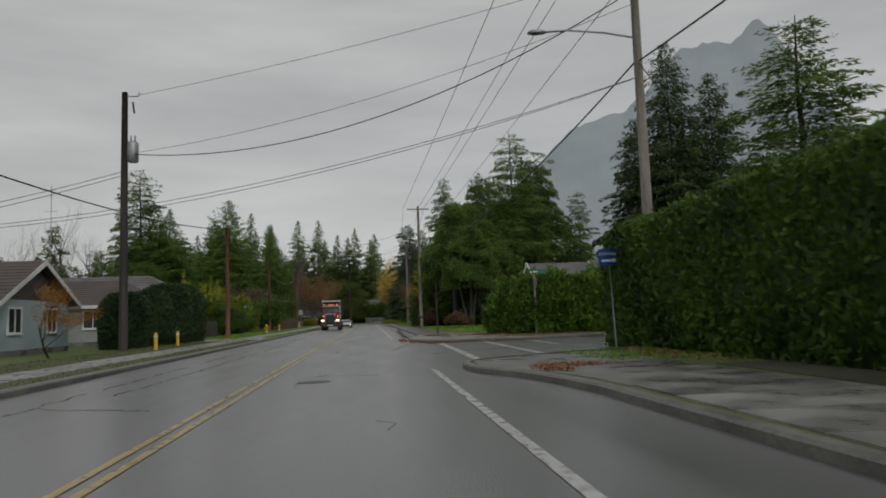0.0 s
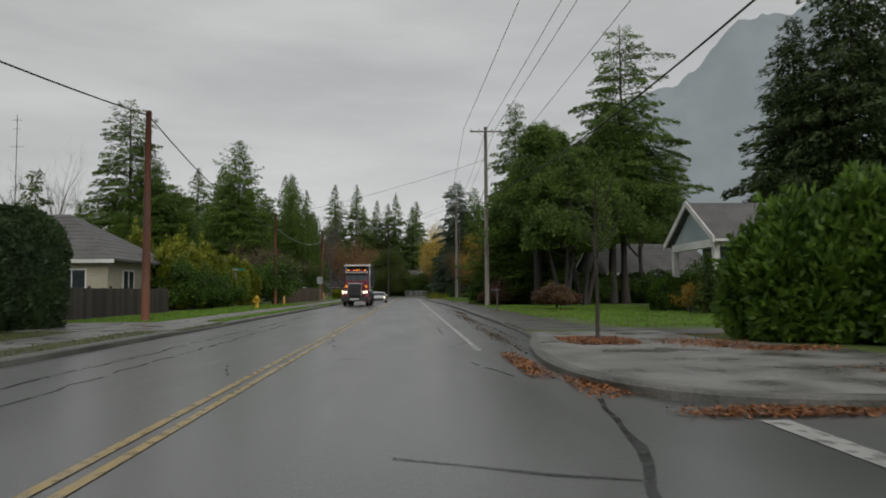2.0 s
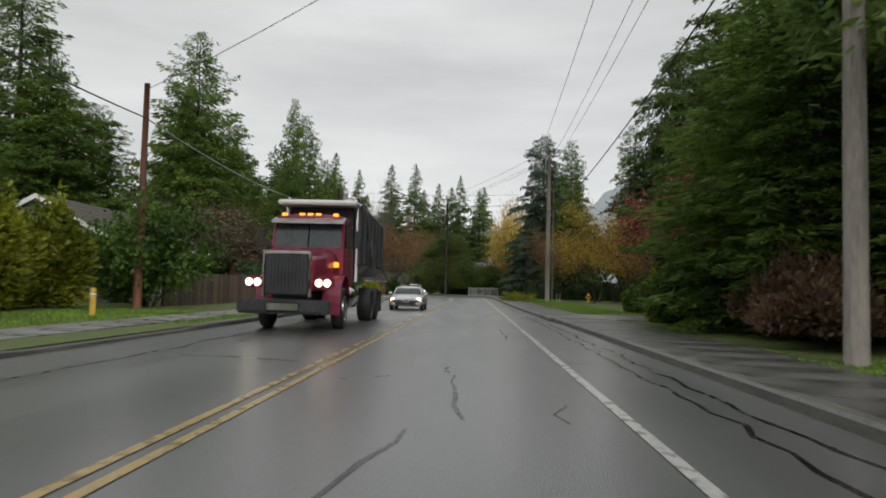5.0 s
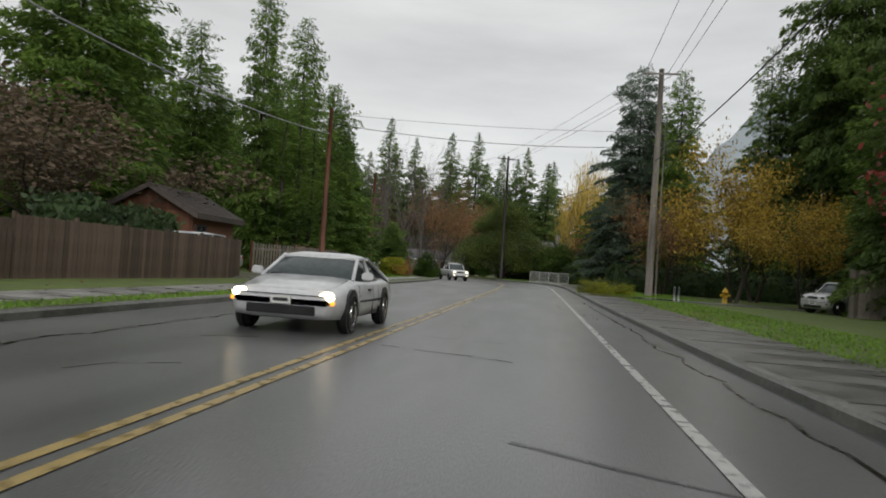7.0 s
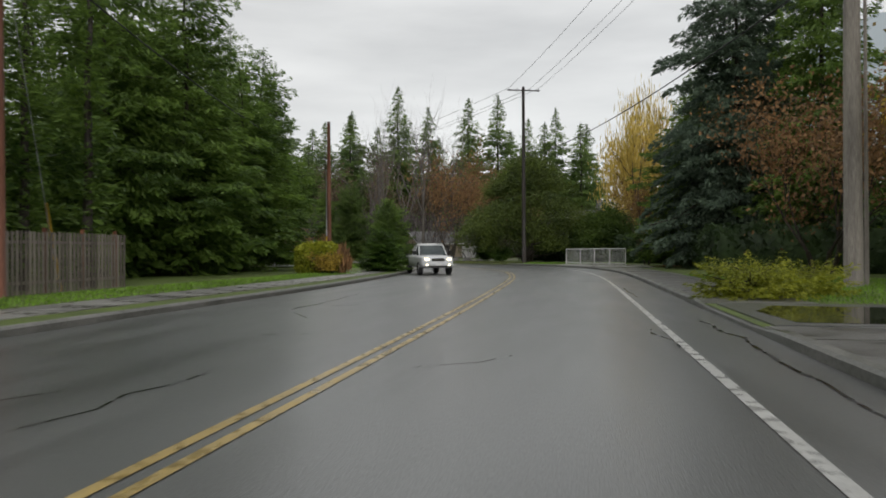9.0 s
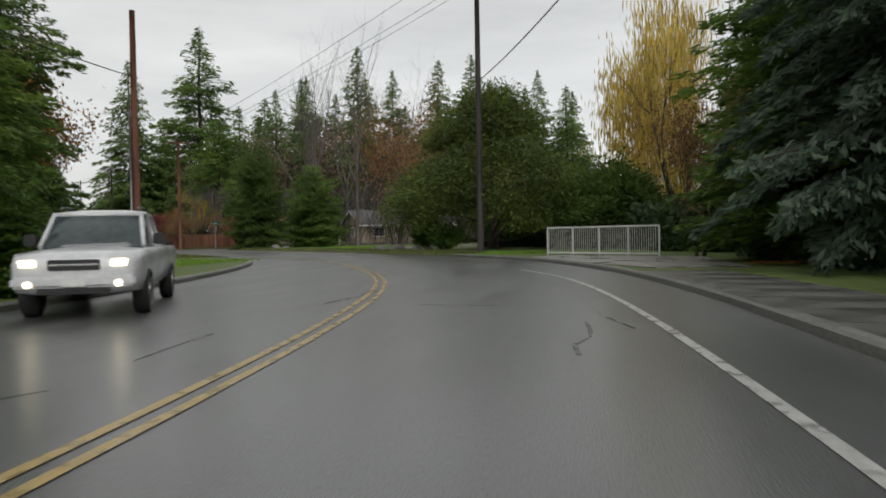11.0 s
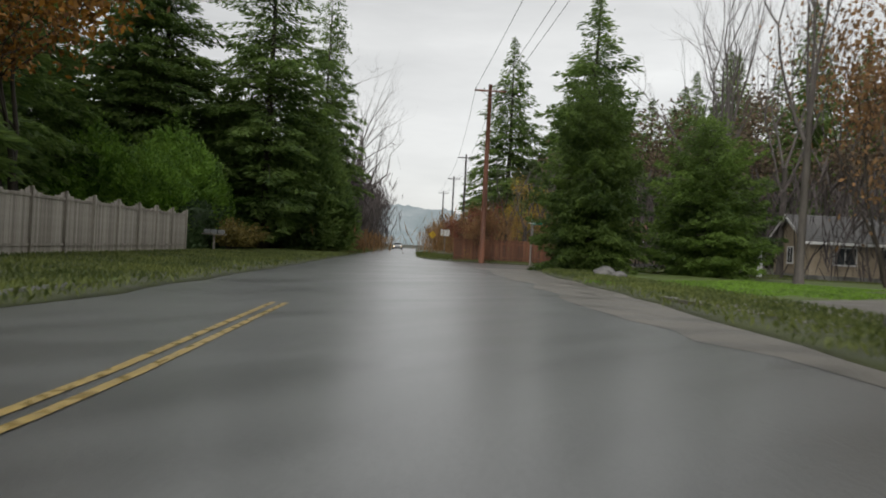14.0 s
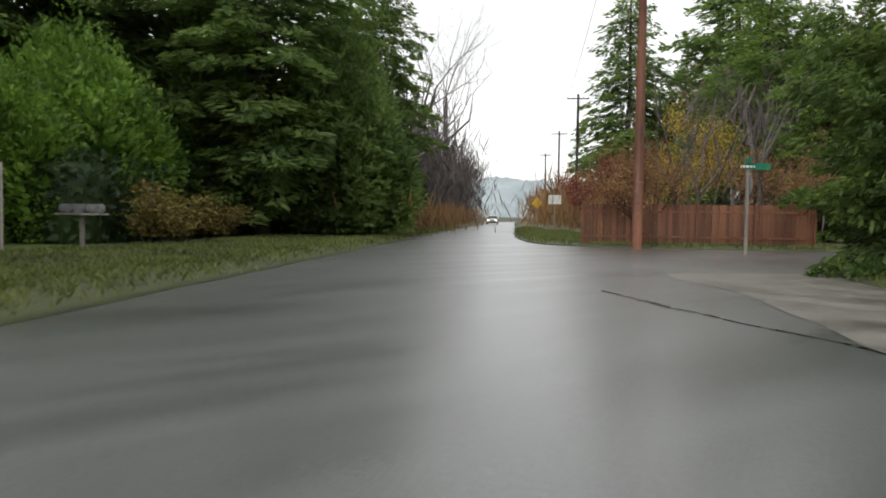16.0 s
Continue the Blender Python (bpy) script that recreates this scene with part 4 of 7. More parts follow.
put(sapling, [(4.6, 47.8, 3.7, 0.85, 0)], (4.4, 1.0))


def thicket(name, spots, seed, mat, label, leaf=0.5, count=9000, h=12):
    """A far wood of bare twigs and trunks that nobody could count."""
    r = rng(seed)
    pick = np.array(spots)[r.integers(0, len(spots), count)]
    c = np.zeros((count, 3))
    c[:, :2] = pick + r.normal(0, 2.2, (count, 2))
    c[:, 2] = h * r.random(count) ** 0.8
    d = np.stack([r.normal(0, 0.35, count), r.normal(0, 0.35, count), np.ones(count)], 1)
    e = np.cross(d, r.normal(0, 1, (count, 3)))
    e /= np.linalg.norm(e, axis=1)[:, None]
    s = leaf * r.uniform(0.5, 1.6, count)[:, None]
    tagged(new(name, quads(name, c, d * s * 1.6, e * s * 0.09, mat)), label, "thicket", "", "stuff")


thicket("bare_thicket", [tuple(road2(s, n))[:2] for s in range(66, 175, 6) for n in (-11, -15, -20)], 81, TWIG, "purple-grey bare thicket along the far road", 0.7, 16000, 13)
thicket("roadside_brush", [tuple(road2(s, n))[:2] for s in range(40, 120, 4) for n in (-9, -12)], 82, RUST, "brown and yellow brush on the road bank", 0.3, 9000, 2.2)
thicket("far_brush", [(x, 262 + 6 * (x % 3)) for x in range(-52, 24, 4)], 83, TWIG, "grey-brown leafless brush behind the bend", 0.6, 8000, 8)
thicket("far_thicket", [tuple(road2(s, n))[:2] for s in range(60, 170, 6) for n in (6, 11)], 84, RUST, "brown shrubs along the far road", 0.5, 8000, 5)


# ---- hedges ----
def hedge(name, line, width, height, mat, seed, label, leaf=0.13, per=70, rough=0.25, back=True):
    """A clipped hedge along a polyline: a solid dark heart with an uneven coat of small leaves."""
    r = rng(seed)
    line = resample(line, 0.8)
    core, rows = Shape(), []
    for i, p in enumerate(line):
        n = side(line, i)
        hh = height * (1 + 0.04 * noise.noise((p.x * 0.3, p.y * 0.3, seed)))
        ww = width * 0.5 - 0.16
        e = 0.75 if i in (0, len(line) - 1) else 1.0
        prof = [(-ww, 0.0), (-ww * 1.06, hh * 0.5), (-ww * 0.92, hh - 0.3), (-ww * 0.6, hh - 0.14), (ww * 0.6, hh - 0.14), (ww * 0.92, hh - 0.3), (ww * 1.06, hh * 0.5), (ww, 0.0)]
        rows.append([p + n * (a * e + 0.06 * noise.noise((p.x, p.y, z))) + Vector((0, 0, 0.02 + z * (0.96 if e < 1 else 1))) for a, z in prof])
    core.ring(rows)
    root = thing(name, label, "hedge")
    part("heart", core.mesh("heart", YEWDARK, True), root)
    length = sum((b - a).length for a, b in zip(line, line[1:]))
    girth = 2 * height + width
    count = int(length * girth * per)
    idx = r.integers(0, len(line) - 1, count)
    f = r.random(count)
    P = np.array([tuple(p) for p in line])
    N = np.array([tuple(side(line, i)) for i in range(len(line))])
    p, n = P[idx] * (1 - f[:, None]) + P[idx + 1] * f[:, None], N[idx]
    g = r.random(count) * girth
    off, z = np.empty(count), np.empty(count)
    L, T = g < height, (g >= height) & (g < height + width)
    off[L], z[L] = -width / 2, g[L]
    off[T], z[T] = g[T] - height - width / 2, height
    R = ~(L | T)
    off[R], z[R] = width / 2, g[R] - height - width
    lump = np.array([noise.noise((a * 0.9, b * 0.9, c * 0.9)) for a, b, c in zip(p[:, 0], p[:, 1], z)])
    edge = np.clip((z - height + 0.4) / 0.4, 0, 1)
    outw = np.where(T, 0, np.sign(off))
    c = p + n * (off - outw * (0.12 * edge - lump * rough * 0.6) + r.normal(0, 0.07, count))[:, None]
    c[:, 2] = 0.05 + z + np.where(T, lump * rough + r.normal(0, 0.09, count) - 0.25 * (np.abs(off) / (width / 2)) ** 6, 0)
    ends = r.random(count) < (width * height * 2 / (length * girth))
    which = r.random(count) < 0.5
    E = np.where(which[:, None], P[0] - (P[1] - P[0]) / np.linalg.norm(P[1] - P[0]) * 0.05, P[-1] + (P[-1] - P[-2]) / np.linalg.norm(P[-1] - P[-2]) * 0.05)
    NE = np.where(which[:, None], N[0], N[-1])
    ce = E + NE * (r.uniform(-0.5, 0.5, count) * width)[:, None] + r.normal(0, 0.09, (count, 3))
    ce[:, 2] = r.random(count) * height
    c = np.where(ends[:, None], ce, c)
    d = r.normal(0, 0.6, (count, 3)) + n * outw[:, None] * 0.5 + np.array([0, 0, 0.5])
    d /= np.linalg.norm(d, axis=1)[:, None]
    e = np.cross(d, r.normal(0, 1, (count, 3)))
    e /= np.linalg.norm(e, axis=1)[:, None]
    s = leaf * r.uniform(0.6, 1.35, count)[:, None]
    part("foliage", quads("foliage", c, d * s, e * s * 0.5, mat), root)
    return root


hedge("tall_hedge", [(10.3, -8), (10.3, 29), (12, 31.5), (27, 31.5)], 2.6, 4.15, HEDGE, 91, "tall clipped cedar hedge along the street corner", 0.11, 135)
hedge("corner_hedge", [(10.6, 46.8), (14, 46.3), (36, 45.4)], 2.6, 3.5, LAUREL_LIGHT, 92, "loosely clipped laurel hedge round the far street corner", 0.11, 190, 0.4)
laurel_bush = tree("laurel_bush", plumes(93, 3.5, 2.0, LAUREL_LIGHT, 24, 900, 0.12, 0.01, 0.35), "loose rounded laurel at the end of the corner hedge", "shrub", "laurel bushes")
put(laurel_bush, [(9.2, 47.6, 3.5, 1.8, 0), (10.4, 46.9, 3.9, 1.9, 40), (11.6, 46.2, 4.0, 2.0, 70), (14.2, 45.9, 4.0, 2.0, 130), (17.2, 45.8, 4.1, 2.0, 200), (20.4, 45.6, 4.0, 2.0, 20), (23.8, 45.4, 4.0, 2.1, 90)], (3.5, 2.0))
hedge("low_dark_hedge", [(-15.4, 126.5), (-15.6, 134)], 1.6, 2.6, YEWDARK, 94, "low dark hedge behind the board fence", 0.15, 50, 0.4)
hedge("end_hedge", [(8, 205), (-1.0, 226), (-6, 228.6)], 3.0, 2.6, YEWDARK, 95, "dark evergreen hedge behind the bend", 0.2, 30, 0.5)
hedge("shade_hedge", [(23, 168), (9, 178), (8.5, 196)], 2.4, 2.4, YEWDARK, 96, "dark evergreen hedge under the trees", 0.18, 30, 0.5)
hedge("back_hedge", [(24, 96), (13, 99), (10.5, 112)], 2.2, 2.8, YEWDARK, 97, "dark shrubs under the roadside evergreens", 0.18, 30, 0.5)
hb1, hb2 = road2(22, -15.5), road2(75, -16)
hedge("bank_hedge", [(hb1.x, hb1.y), (hb2.x, hb2.y)], 3.0, 3.0, YEWDARK, 99, "dark undergrowth below the roadside trees", 0.2, 32, 0.6)


def dome(name, x, y, w, h, mat, seed, label, count=9000, leaf=0.11, uneven=0.07, group="clipped evergreens"):
    """A clipped evergreen with a rounded top: a dark heart and a coat of small sprays."""
    r = rng(seed)
    root = thing(name, label, "shrub", group)
    prof = [(0.86, 0.0), (0.96, 0.18), (1.0, 0.45), (0.97, 0.68), (0.82, 0.86), (0.52, 0.97), (0.08, 1.0)]
    lump = lambda q, z: 1 + uneven * noise.noise((2 * math.cos(q) + seed, 2 * math.sin(q), 3 * z)) + 0.6 * uneven * noise.noise((5 * math.cos(q), 5 * math.sin(q) + seed, 8 * z))
    core = Shape()
    core.ring([[(x + w * 0.93 * a * lump(q, z) * math.cos(q), y + w * 0.93 * a * lump(q, z) * math.sin(q), 0.08 + h * 0.96 * z) for q in [k * math.pi / 10 for k in range(20)]] for a, z in prof])
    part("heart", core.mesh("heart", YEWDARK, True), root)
    u = r.random(count)
    z = 1 - (1 - u) ** 1.25
    a = np.interp(z, [p[1] for p in prof], [p[0] for p in prof])
    q = r.uniform(0, 2 * np.pi, count)
    k = np.array([lump(b, c) for b, c in zip(q, z)])
    c = np.stack([x + w * a * k * np.cos(q), y + w * a * k * np.sin(q), 0.1 + h * z], 1) + r.normal(0, 0.45 * leaf, (count, 3))
    d = np.stack([np.cos(q), np.sin(q), np.full(count, 0.6)], 1) + r.normal(0, 0.5, (count, 3))
    d /= np.linalg.norm(d, axis=1)[:, None]
    e = np.cross(d, r.normal(0, 1, (count, 3)))
    e /= np.linalg.norm(e, axis=1)[:, None]
    s = leaf * r.uniform(0.6, 1.3, count)[:, None]
    part("foliage", quads("foliage", c, d * s, e * s * 0.5, mat), root)


for k, (x, y, w, h) in enumerate(((-13.1, 45.2, 1.3, 3.1), (-13.4, 47.7, 1.2, 2.9), (-13.2, 50.1, 1.4, 3.45), (-13.0, 52.9, 1.65, 3.95), (-12.9, 56.0, 1.8, 4.05))):
    dome("clipped_evergreen", x, y, w, h, YEWDARK, 110 + k, "round-topped clipped dark evergreen by the pavement", 10000, 0.09, 0.13)

dome("porch_shrub", 14.9, 70.9, 1.15, 1.8, LAUREL, 138, "rounded green shrub before the porch", 6000, 0.09, 0.16, "porch shrubs")
for k, (x, y, w, h) in enumerate(((8.6, 104.5, 1.7, 2.4), (-13.6, 174.5, 1.3, 1.7))):
    dome("round_yellow_bush", x, y, w, h, OLIVE, 140 + k, "round olive-yellow bush at the edge of the lawn", 7000, 0.1, 0.16, "round yellow bushes")
dome("low_green_bush", 10.4, 117.3, 1.7, 1.5, LAUREL, 143, "low rounded green bush by the driveway", 6000, 0.09, 0.16, "")
big_shrub = tree("large_green_shrub", plumes(130, 9, 4.0, SHRUB_GREEN, 28, 1800, 0.135, 0.01, 0.4), "large billowing bright green shrub behind the fence", "shrub", "large green shrubs")
put(big_shrub, [(-59.5, 229.0, 9.2, 4.1, 0), (-57.0, 226.2, 6.8, 3.0, 80), (-62.5, 224.4, 8.6, 4.2, 200)], (9, 4.0))


# ---- poles and wires ----
def pole(name, x, y, h, mat, label, arms=(), rad=0.15, turn=0.0, lean=(0, 0)):
    root = thing(name, label, "utility pole", "utility poles", Matrix.Translation((x, y, 0.05)) @ Matrix.Rotation(radians(turn), 4, "Z"))
    part("shaft", Shape().tube([(lean[0] * u, lean[1] * u, -0.2 + (h + 0.2) * u) for u in (0, 0.3, 0.6, 1)], [rad * 1.15, rad * 1.05, rad * 0.9, rad * 0.75], 12).mesh("shaft", mat, True), root)
    for z, w in arms:
        part("crossarm", Shape().box(-w / 2, w / 2, -0.19, -0.08, z - 0.06, z + 0.06).mesh("crossarm", mat, bevel=0.01), root)
        for k in (-0.46, -0.2, 0.2, 0.46):
            part("insulator", Shape().tube([(k * w, -0.13, z + 0.06), (k * w, -0.13, z + 0.12), (k * w, -0.13, z + 0.22)], [0.02, 0.05, 0.03], 8).mesh("insulator", GALV, True), root)
        for sx in (-1, 1):
            part("brace", Shape().tube([(sx * w * 0.28, -0.16, z - 0.05), (0, -0.16, z - 0.55)], 0.015, 6).mesh("brace", GALV), root)
    return root


def lamp_arm(root, z, reach, angle=0.0, rise=0.45, mat=None):
    c, s = math.cos(angle), math.sin(angle)
    pts = [(0, 0, z), (c * reach * 0.35, s * reach * 0.35, z + 0.62 * rise), (c * reach * 0.75, s * reach * 0.75, z + rise), (c * reach, s * reach, z + rise - 0.03)]
    part("lamp_arm", Shape().tube(pts, 0.042, 8).mesh("lamp_arm", mat or GALV, True), root)
    m = Matrix.Translation((c * (reach + 0.25), s * (reach + 0.25), z + rise - 0.05)) @ Matrix.Rotation(angle, 4, "Z")
    head = part("lamp_head", Shape().ring([[m @ Vector((x, w * a, 0.11 * b * t)) for a, b in ((-1, -0.3), (-1, 0.4), (-0.6, 1), (0.6, 1), (1, 0.4), (1, -0.3))] for x, w, t in ((-0.3, 0.06, 0.6), (-0.1, 0.15, 1), (0.25, 0.16, 1), (0.42, 0.07, 0.5))]).mesh("lamp_head", mat or GALV, True), root, "grey cobra-head street light")
    part("lens", Shape().ring([[m @ Vector((x, 0.11 * math.cos(q) * w, -0.05 - 0.05 * max(0, -math.sin(q)) + 0.02)) for q in [k * math.pi / 4 for k in range(8)]] for x, w in ((-0.05, 0.6), (0.1, 1), (0.28, 0.6))]).mesh("lens", GLASS, True), head)


corner_pole = pole("street_light_pole", 11.2, 30.0, 15.0, POLE_GREY, "tall weathered wooden pole with a street light arm behind the hedge", (), 0.2)
lamp_arm(corner_pole, 11.9, 3.6, radians(172))
pole("utility_pole", 6.6, 89.2, 14.6, POLE_GREY, "weathered grey wooden pole with one crossarm", ((14.2, 2.6),), 0.17)
p_c = pole("utility_pole", 8.9, 161, 17.4, POLE_GREY, "weathered grey wooden pole with a crossarm and a thin companion", ((17.0, 2.6),), 0.25)
lamp_arm(p_c, 10.3, 1.4, radians(8), 1.7, STEEL_DARK)
pole("support_pole", 9.5, 161.6, 13.5, POLE_GREY, "thin grey conduit pole beside a taller pole", (), 0.06)
pole("utility_pole", -4.9, 210.7, 18.2, POLE_DARK, "dark creosoted pole with two crossarms at the bend", ((17.8, 3.4),), 0.2, 20)
p_l0 = pole("transformer_pole", -11.9, 41.4, 13.4, POLE_DARK, "dark wooden pole with a grey transformer", (), 0.2)
part("transformer", Shape().tube([(0.42, 0, 9.7), (0.42, 0, 9.75), (0.42, 0, 10.7), (0.42, 0, 10.8)], [0.2, 0.28, 0.28, 0.2], 14).mesh("transformer", GALV, True), p_l0, "grey steel transformer can")
for dx in (-0.1, 0.1):
    part("bushing", Shape().tube([(0.42 + dx, 0, 10.8), (0.42 + dx, 0, 11.1)], [0.05, 0.03], 8).mesh("bushing", GALV, True), p_l0)
part("bracket", Shape().tube([(0, 0, 13.2), (0.7, 0, 13.2), (0.7, 0, 13.4)], 0.03, 6).mesh("bracket", GALV), p_l0)
part("fuse_cutout", Shape().tube([(0.4, 0, 12.9), (0.48, 0, 12.3)], 0.05, 8).mesh("fuse_cutout", STEEL_DARK), p_l0)
pole("red_brown_pole", -10.8, 62.6, 9.05, POLE_RED, "short red-brown wooden pole on the pavement edge", (), 0.16)
pole("red_brown_pole", -13.4, 106, 9.4, POLE_RED, "short red-brown wooden pole beside shrubs", (), 0.15)
pole("red_brown_pole", -14.3, 152.8, 11.6, POLE_RED, "red-brown wooden pole beside the picket fence", (), 0.17)
p_l4 = pole("conduit_pole", -22.4, 200.8, 13.5, POLE_RED, "red-brown pole with a pale conduit and a yellow band", (), 0.19)
part("conduit", Shape().tube([(-0.2, -0.16, 0), (-0.2, -0.14, 9)], 0.055, 8).mesh("conduit", GALV, True), p_l4)
part("band", Shape().tube([(-0.2, -0.16, 2.3), (-0.2, -0.16, 2.75)], 0.062, 8).mesh("band", YELLOW_PAINT, True), p_l4)
pole("red_brown_pole", -46, 246.8, 13.5, POLE_RED, "tall red-brown wooden pole at the side street", ((13.0, 2.4),), 0.19, 45)
for p, h in ((road2(79, 6.5), 14.5), (road2(112, 6.5), 14.5), (road2(150, 6), 14.5)):
    pole("utility_pole", p.x, p.y, h, POLE_DARK, "dark wooden pole with a crossarm far along the road", ((h - 0.5, 2.4),), 0.16, 45)


guy = thing("guy_wire", "steel stay of a wooden pole in a yellow plastic guard", "guy wire")
part("strand", Shape().tube([(-15.1, 156.1, -0.1), (-14.42, 153.0, 10.0)], 0.012, 5).mesh("strand", GALV), guy)
part("guard", Shape().tube([(-15.1, 156.1, 0.1), (-14.92, 155.28, 2.75)], 0.055, 8).mesh("guard", YELLOW_PAINT, True), guy, "yellow plastic guard tube")


def wire(a, b, sag, rad=0.014, mat=WIRE, name="overhead_wire"):
    a, b = Vector(a), Vector(b)
    n = 24
    pts = [a.lerp(b, i / n) - Vector((0, 0, 4 * sag * (i / n) * (1 - i / n))) for i in range(n + 1)]
    tagged(new(name, Shape().tube(pts, rad, 5).mesh(name, mat, True)), "pale overhead cable sagging between two poles" if mat == GALV else "black overhead cable sagging between two poles" if rad > 0.02 else "thin overhead wire strung between two poles", "cable", "overhead wires")


def arm_ends(x, y, z, w, turn=0.0):
    c, s = math.cos(radians(turn)), math.sin(radians(turn))
    return [(x + k * w * c + 0.13 * s, y + k * w * s - 0.13 * c, z + 0.25) for k in (-0.46, -0.2, 0.2, 0.46)]


rows_of_arms = [[(7.0, -30, 14.9), (8.1, -30, 14.9), (9.0, -30, 14.9), (9.6, -30, 14.9)], arm_ends(6.1, 89.2, 14.2, 2.8), arm_ends(8.9, 161, 17.0, 2.6), arm_ends(-4.9, 210.7, 17.8, 3.4, 20), arm_ends(-46, 246.8, 13.0, 2.4, 45)] + [arm_ends(road2(s, n).x, road2(s, n).y, 14.0, 2.4, 45) for s, n in ((79, 6.5), (112, 6.5), (150, 6))]
for one, two in zip(rows_of_arms, rows_of_arms[1:]):
    for k, (a, b) in enumerate(zip(one, two)):
        if k != 1:
            wire(a, b, 0.5, 0.016, WIRE_GREY)
wire((11.1, 30.0, 11.0), (6.5, 89.2, 8.9), 1.5, 0.035)
wire((8.4, -30, 10.9), (6.7, 89.2, 10.4), 0.4, 0.012, WIRE_GREY)
wire((11.2, 30.0, 11.0), (10.1, 22, 6.1), 0.35, 0.022)
wire((6.5, 89.2, 9.6), (8.8, 161, 10.4), 1.2, 0.03)
wire((8.8, 161, 10.4), (-4.8, 210.7, 11), 1.0, 0.03)
wire((11.2, 30.0, 11.0), (14, -25, 10.6), 0.8, 0.035)
wire((-10.8, 62.6, 8.9), (-11.9, 10, 6.5), 1.0, 0.03)
wire((-10.8, 62.6, 8.9), (-13.4, 106, 8.0), 1.0, 0.03)
wire((-13.4, 106, 8.0), (-14.3, 152.8, 9.9), 1.1, 0.03, GALV)
wire((-14.3, 152.8, 9.9), (-22.4, 200.8, 10), 1.1, 0.03)
wire((-14.3, 152.8, 10.6), (9.0, 161, 11.5), 0.6, 0.022)
wire((-14.3, 152.8, 11.3), (9.0, 161, 12.6), 0.3, 0.014, WIRE_GREY)
wire((-11.7, 41.4, 10.2), (11.1, 30.2, 13.9), 2.0, 0.024)
wire((-11.7, 41.4, 10.2), (11.1, 30.2, 13.4), 0.75, 0.012, WIRE_GREY)
wire((-11.3, 41.4, 13.3), (11.1, 30.2, 14.9), 0.3, 0.012, WIRE_GREY)
wire((-11.9, 41.4, 9.3), (-34, 44, 6), 0.5, 0.016)
wire((-11.9, 41.4, 9.1), (-30, 38, 4.5), 0.4, 0.016)
wire((-32, 45.5, 7.1), (11.1, 30.2, 10.4), 1.9, 0.014, WIRE_GREY)
wire((-32, 45.7, 7.1), (11.1, 30.3, 10.4), 2.05, 0.014, WIRE_GREY)
wire((-13.4, 106, 9.2), (6.6, 89.2, 12.0), 0.4, 0.014, WIRE_GREY)


# ---- mountain and far hill ----
def ridge(name, mat, bearings, far, label):
    """A ridge very far away, its haze painted in the material: bearing to the right of the road and height angle, in
    degrees.
    """
    s, depth = Shape(), 7
    rows = []
    steps = 180
    b0, b1 = bearings[0][0], bearings[-1][0]
    for i in range(steps + 1):
        b = b0 + (b1 - b0) * i / steps
        e = float(np.interp(b, [q[0] for q in bearings], [q[1] for q in bearings]))
        e += 0.5 * noise.fractal((b * 0.5, 3.1, 0), 0.75, 2.1, 6)
        rows.append([(math.sin(radians(b)) * r, math.cos(radians(b)) * r, far * math.tan(radians(max(e, 0))) * (1 - k / depth) - 2 + 26 * noise.noise((b * 0.5, k * 1.3, 2)) * (0 < k < depth)) for k, r in ((k, far - 420 * k / depth) for k in range(depth + 1))])
    for r in rows:
        s.v += r
    n = depth + 1
    s.f = [[i * n + k, i * n + k + 1, (i + 1) * n + k + 1, (i + 1) * n + k] for i in range(steps) for k in range(depth)]
    setting(name, s.mesh(name, mat, True), label, "mountain")


ridge("backdrop_mountain", MOUNTAIN, [(3, 2), (9, 6.5), (13, 10.5), (15.2, 12.9), (17, 14.5), (18.7, 14.8), (20.9, 15.6), (22.3, 16.2), (23.1, 17.3), (24.6, 18.7), (25.6, 19.4), (27.2, 19.3), (29.2, 19.3), (30.8, 20.6), (31.8, 19.8), (32.9, 17.8), (35.7, 13), (42, 9), (55, 6), (75, 4)], 3000, "grey forested mountain with haze painted into its colour")
ridge("backdrop_hill", HILL, [(-75, 0.8), (-58, 1.6), (-50, 2.4), (-44, 2.9), (-38, 2.6), (-30, 1.5)], 2600, "wooded hill at the end of the road, paled by painted haze")


# ---- pavements, driveways, patches ----
def panels(name, line, offset, width, step, label, skip=(), mat=CONCRETE):
    """A pavement of separate concrete panels, each with its own worn edges and a joint between."""
    line = resample(line, 0.1)
    root = thing(name, label, "pavement", "", None, "structure")
    acc, start = 0.0, 0
    meshes = [Shape().box(-width / 2, width / 2, -step / 2 + 0.012, step / 2 - 0.012, -0.1, 0.0).mesh("panel", mat, bevel=0.012) for _ in range(1)]
    for i in range(1, len(line)):
        acc += (line[i] - line[i - 1]).length
        if acc >= step:
            mid = line[(start + i) // 2]
            if not any(a <= mid.y <= b for a, b in skip):
                n = side(line, (start + i) // 2)
                p = mid + n * offset
                ang = math.atan2(n.y, n.x)
                part("panel", meshes[0], root, "", Matrix.Translation((p.x, p.y, 0.142 + random.uniform(-0.006, 0.006))) @ Matrix.Rotation(ang, 4, "Z") @ Matrix.Rotation(random.uniform(-0.0025, 0.0025), 4, "X"))
            acc, start = 0.0, i


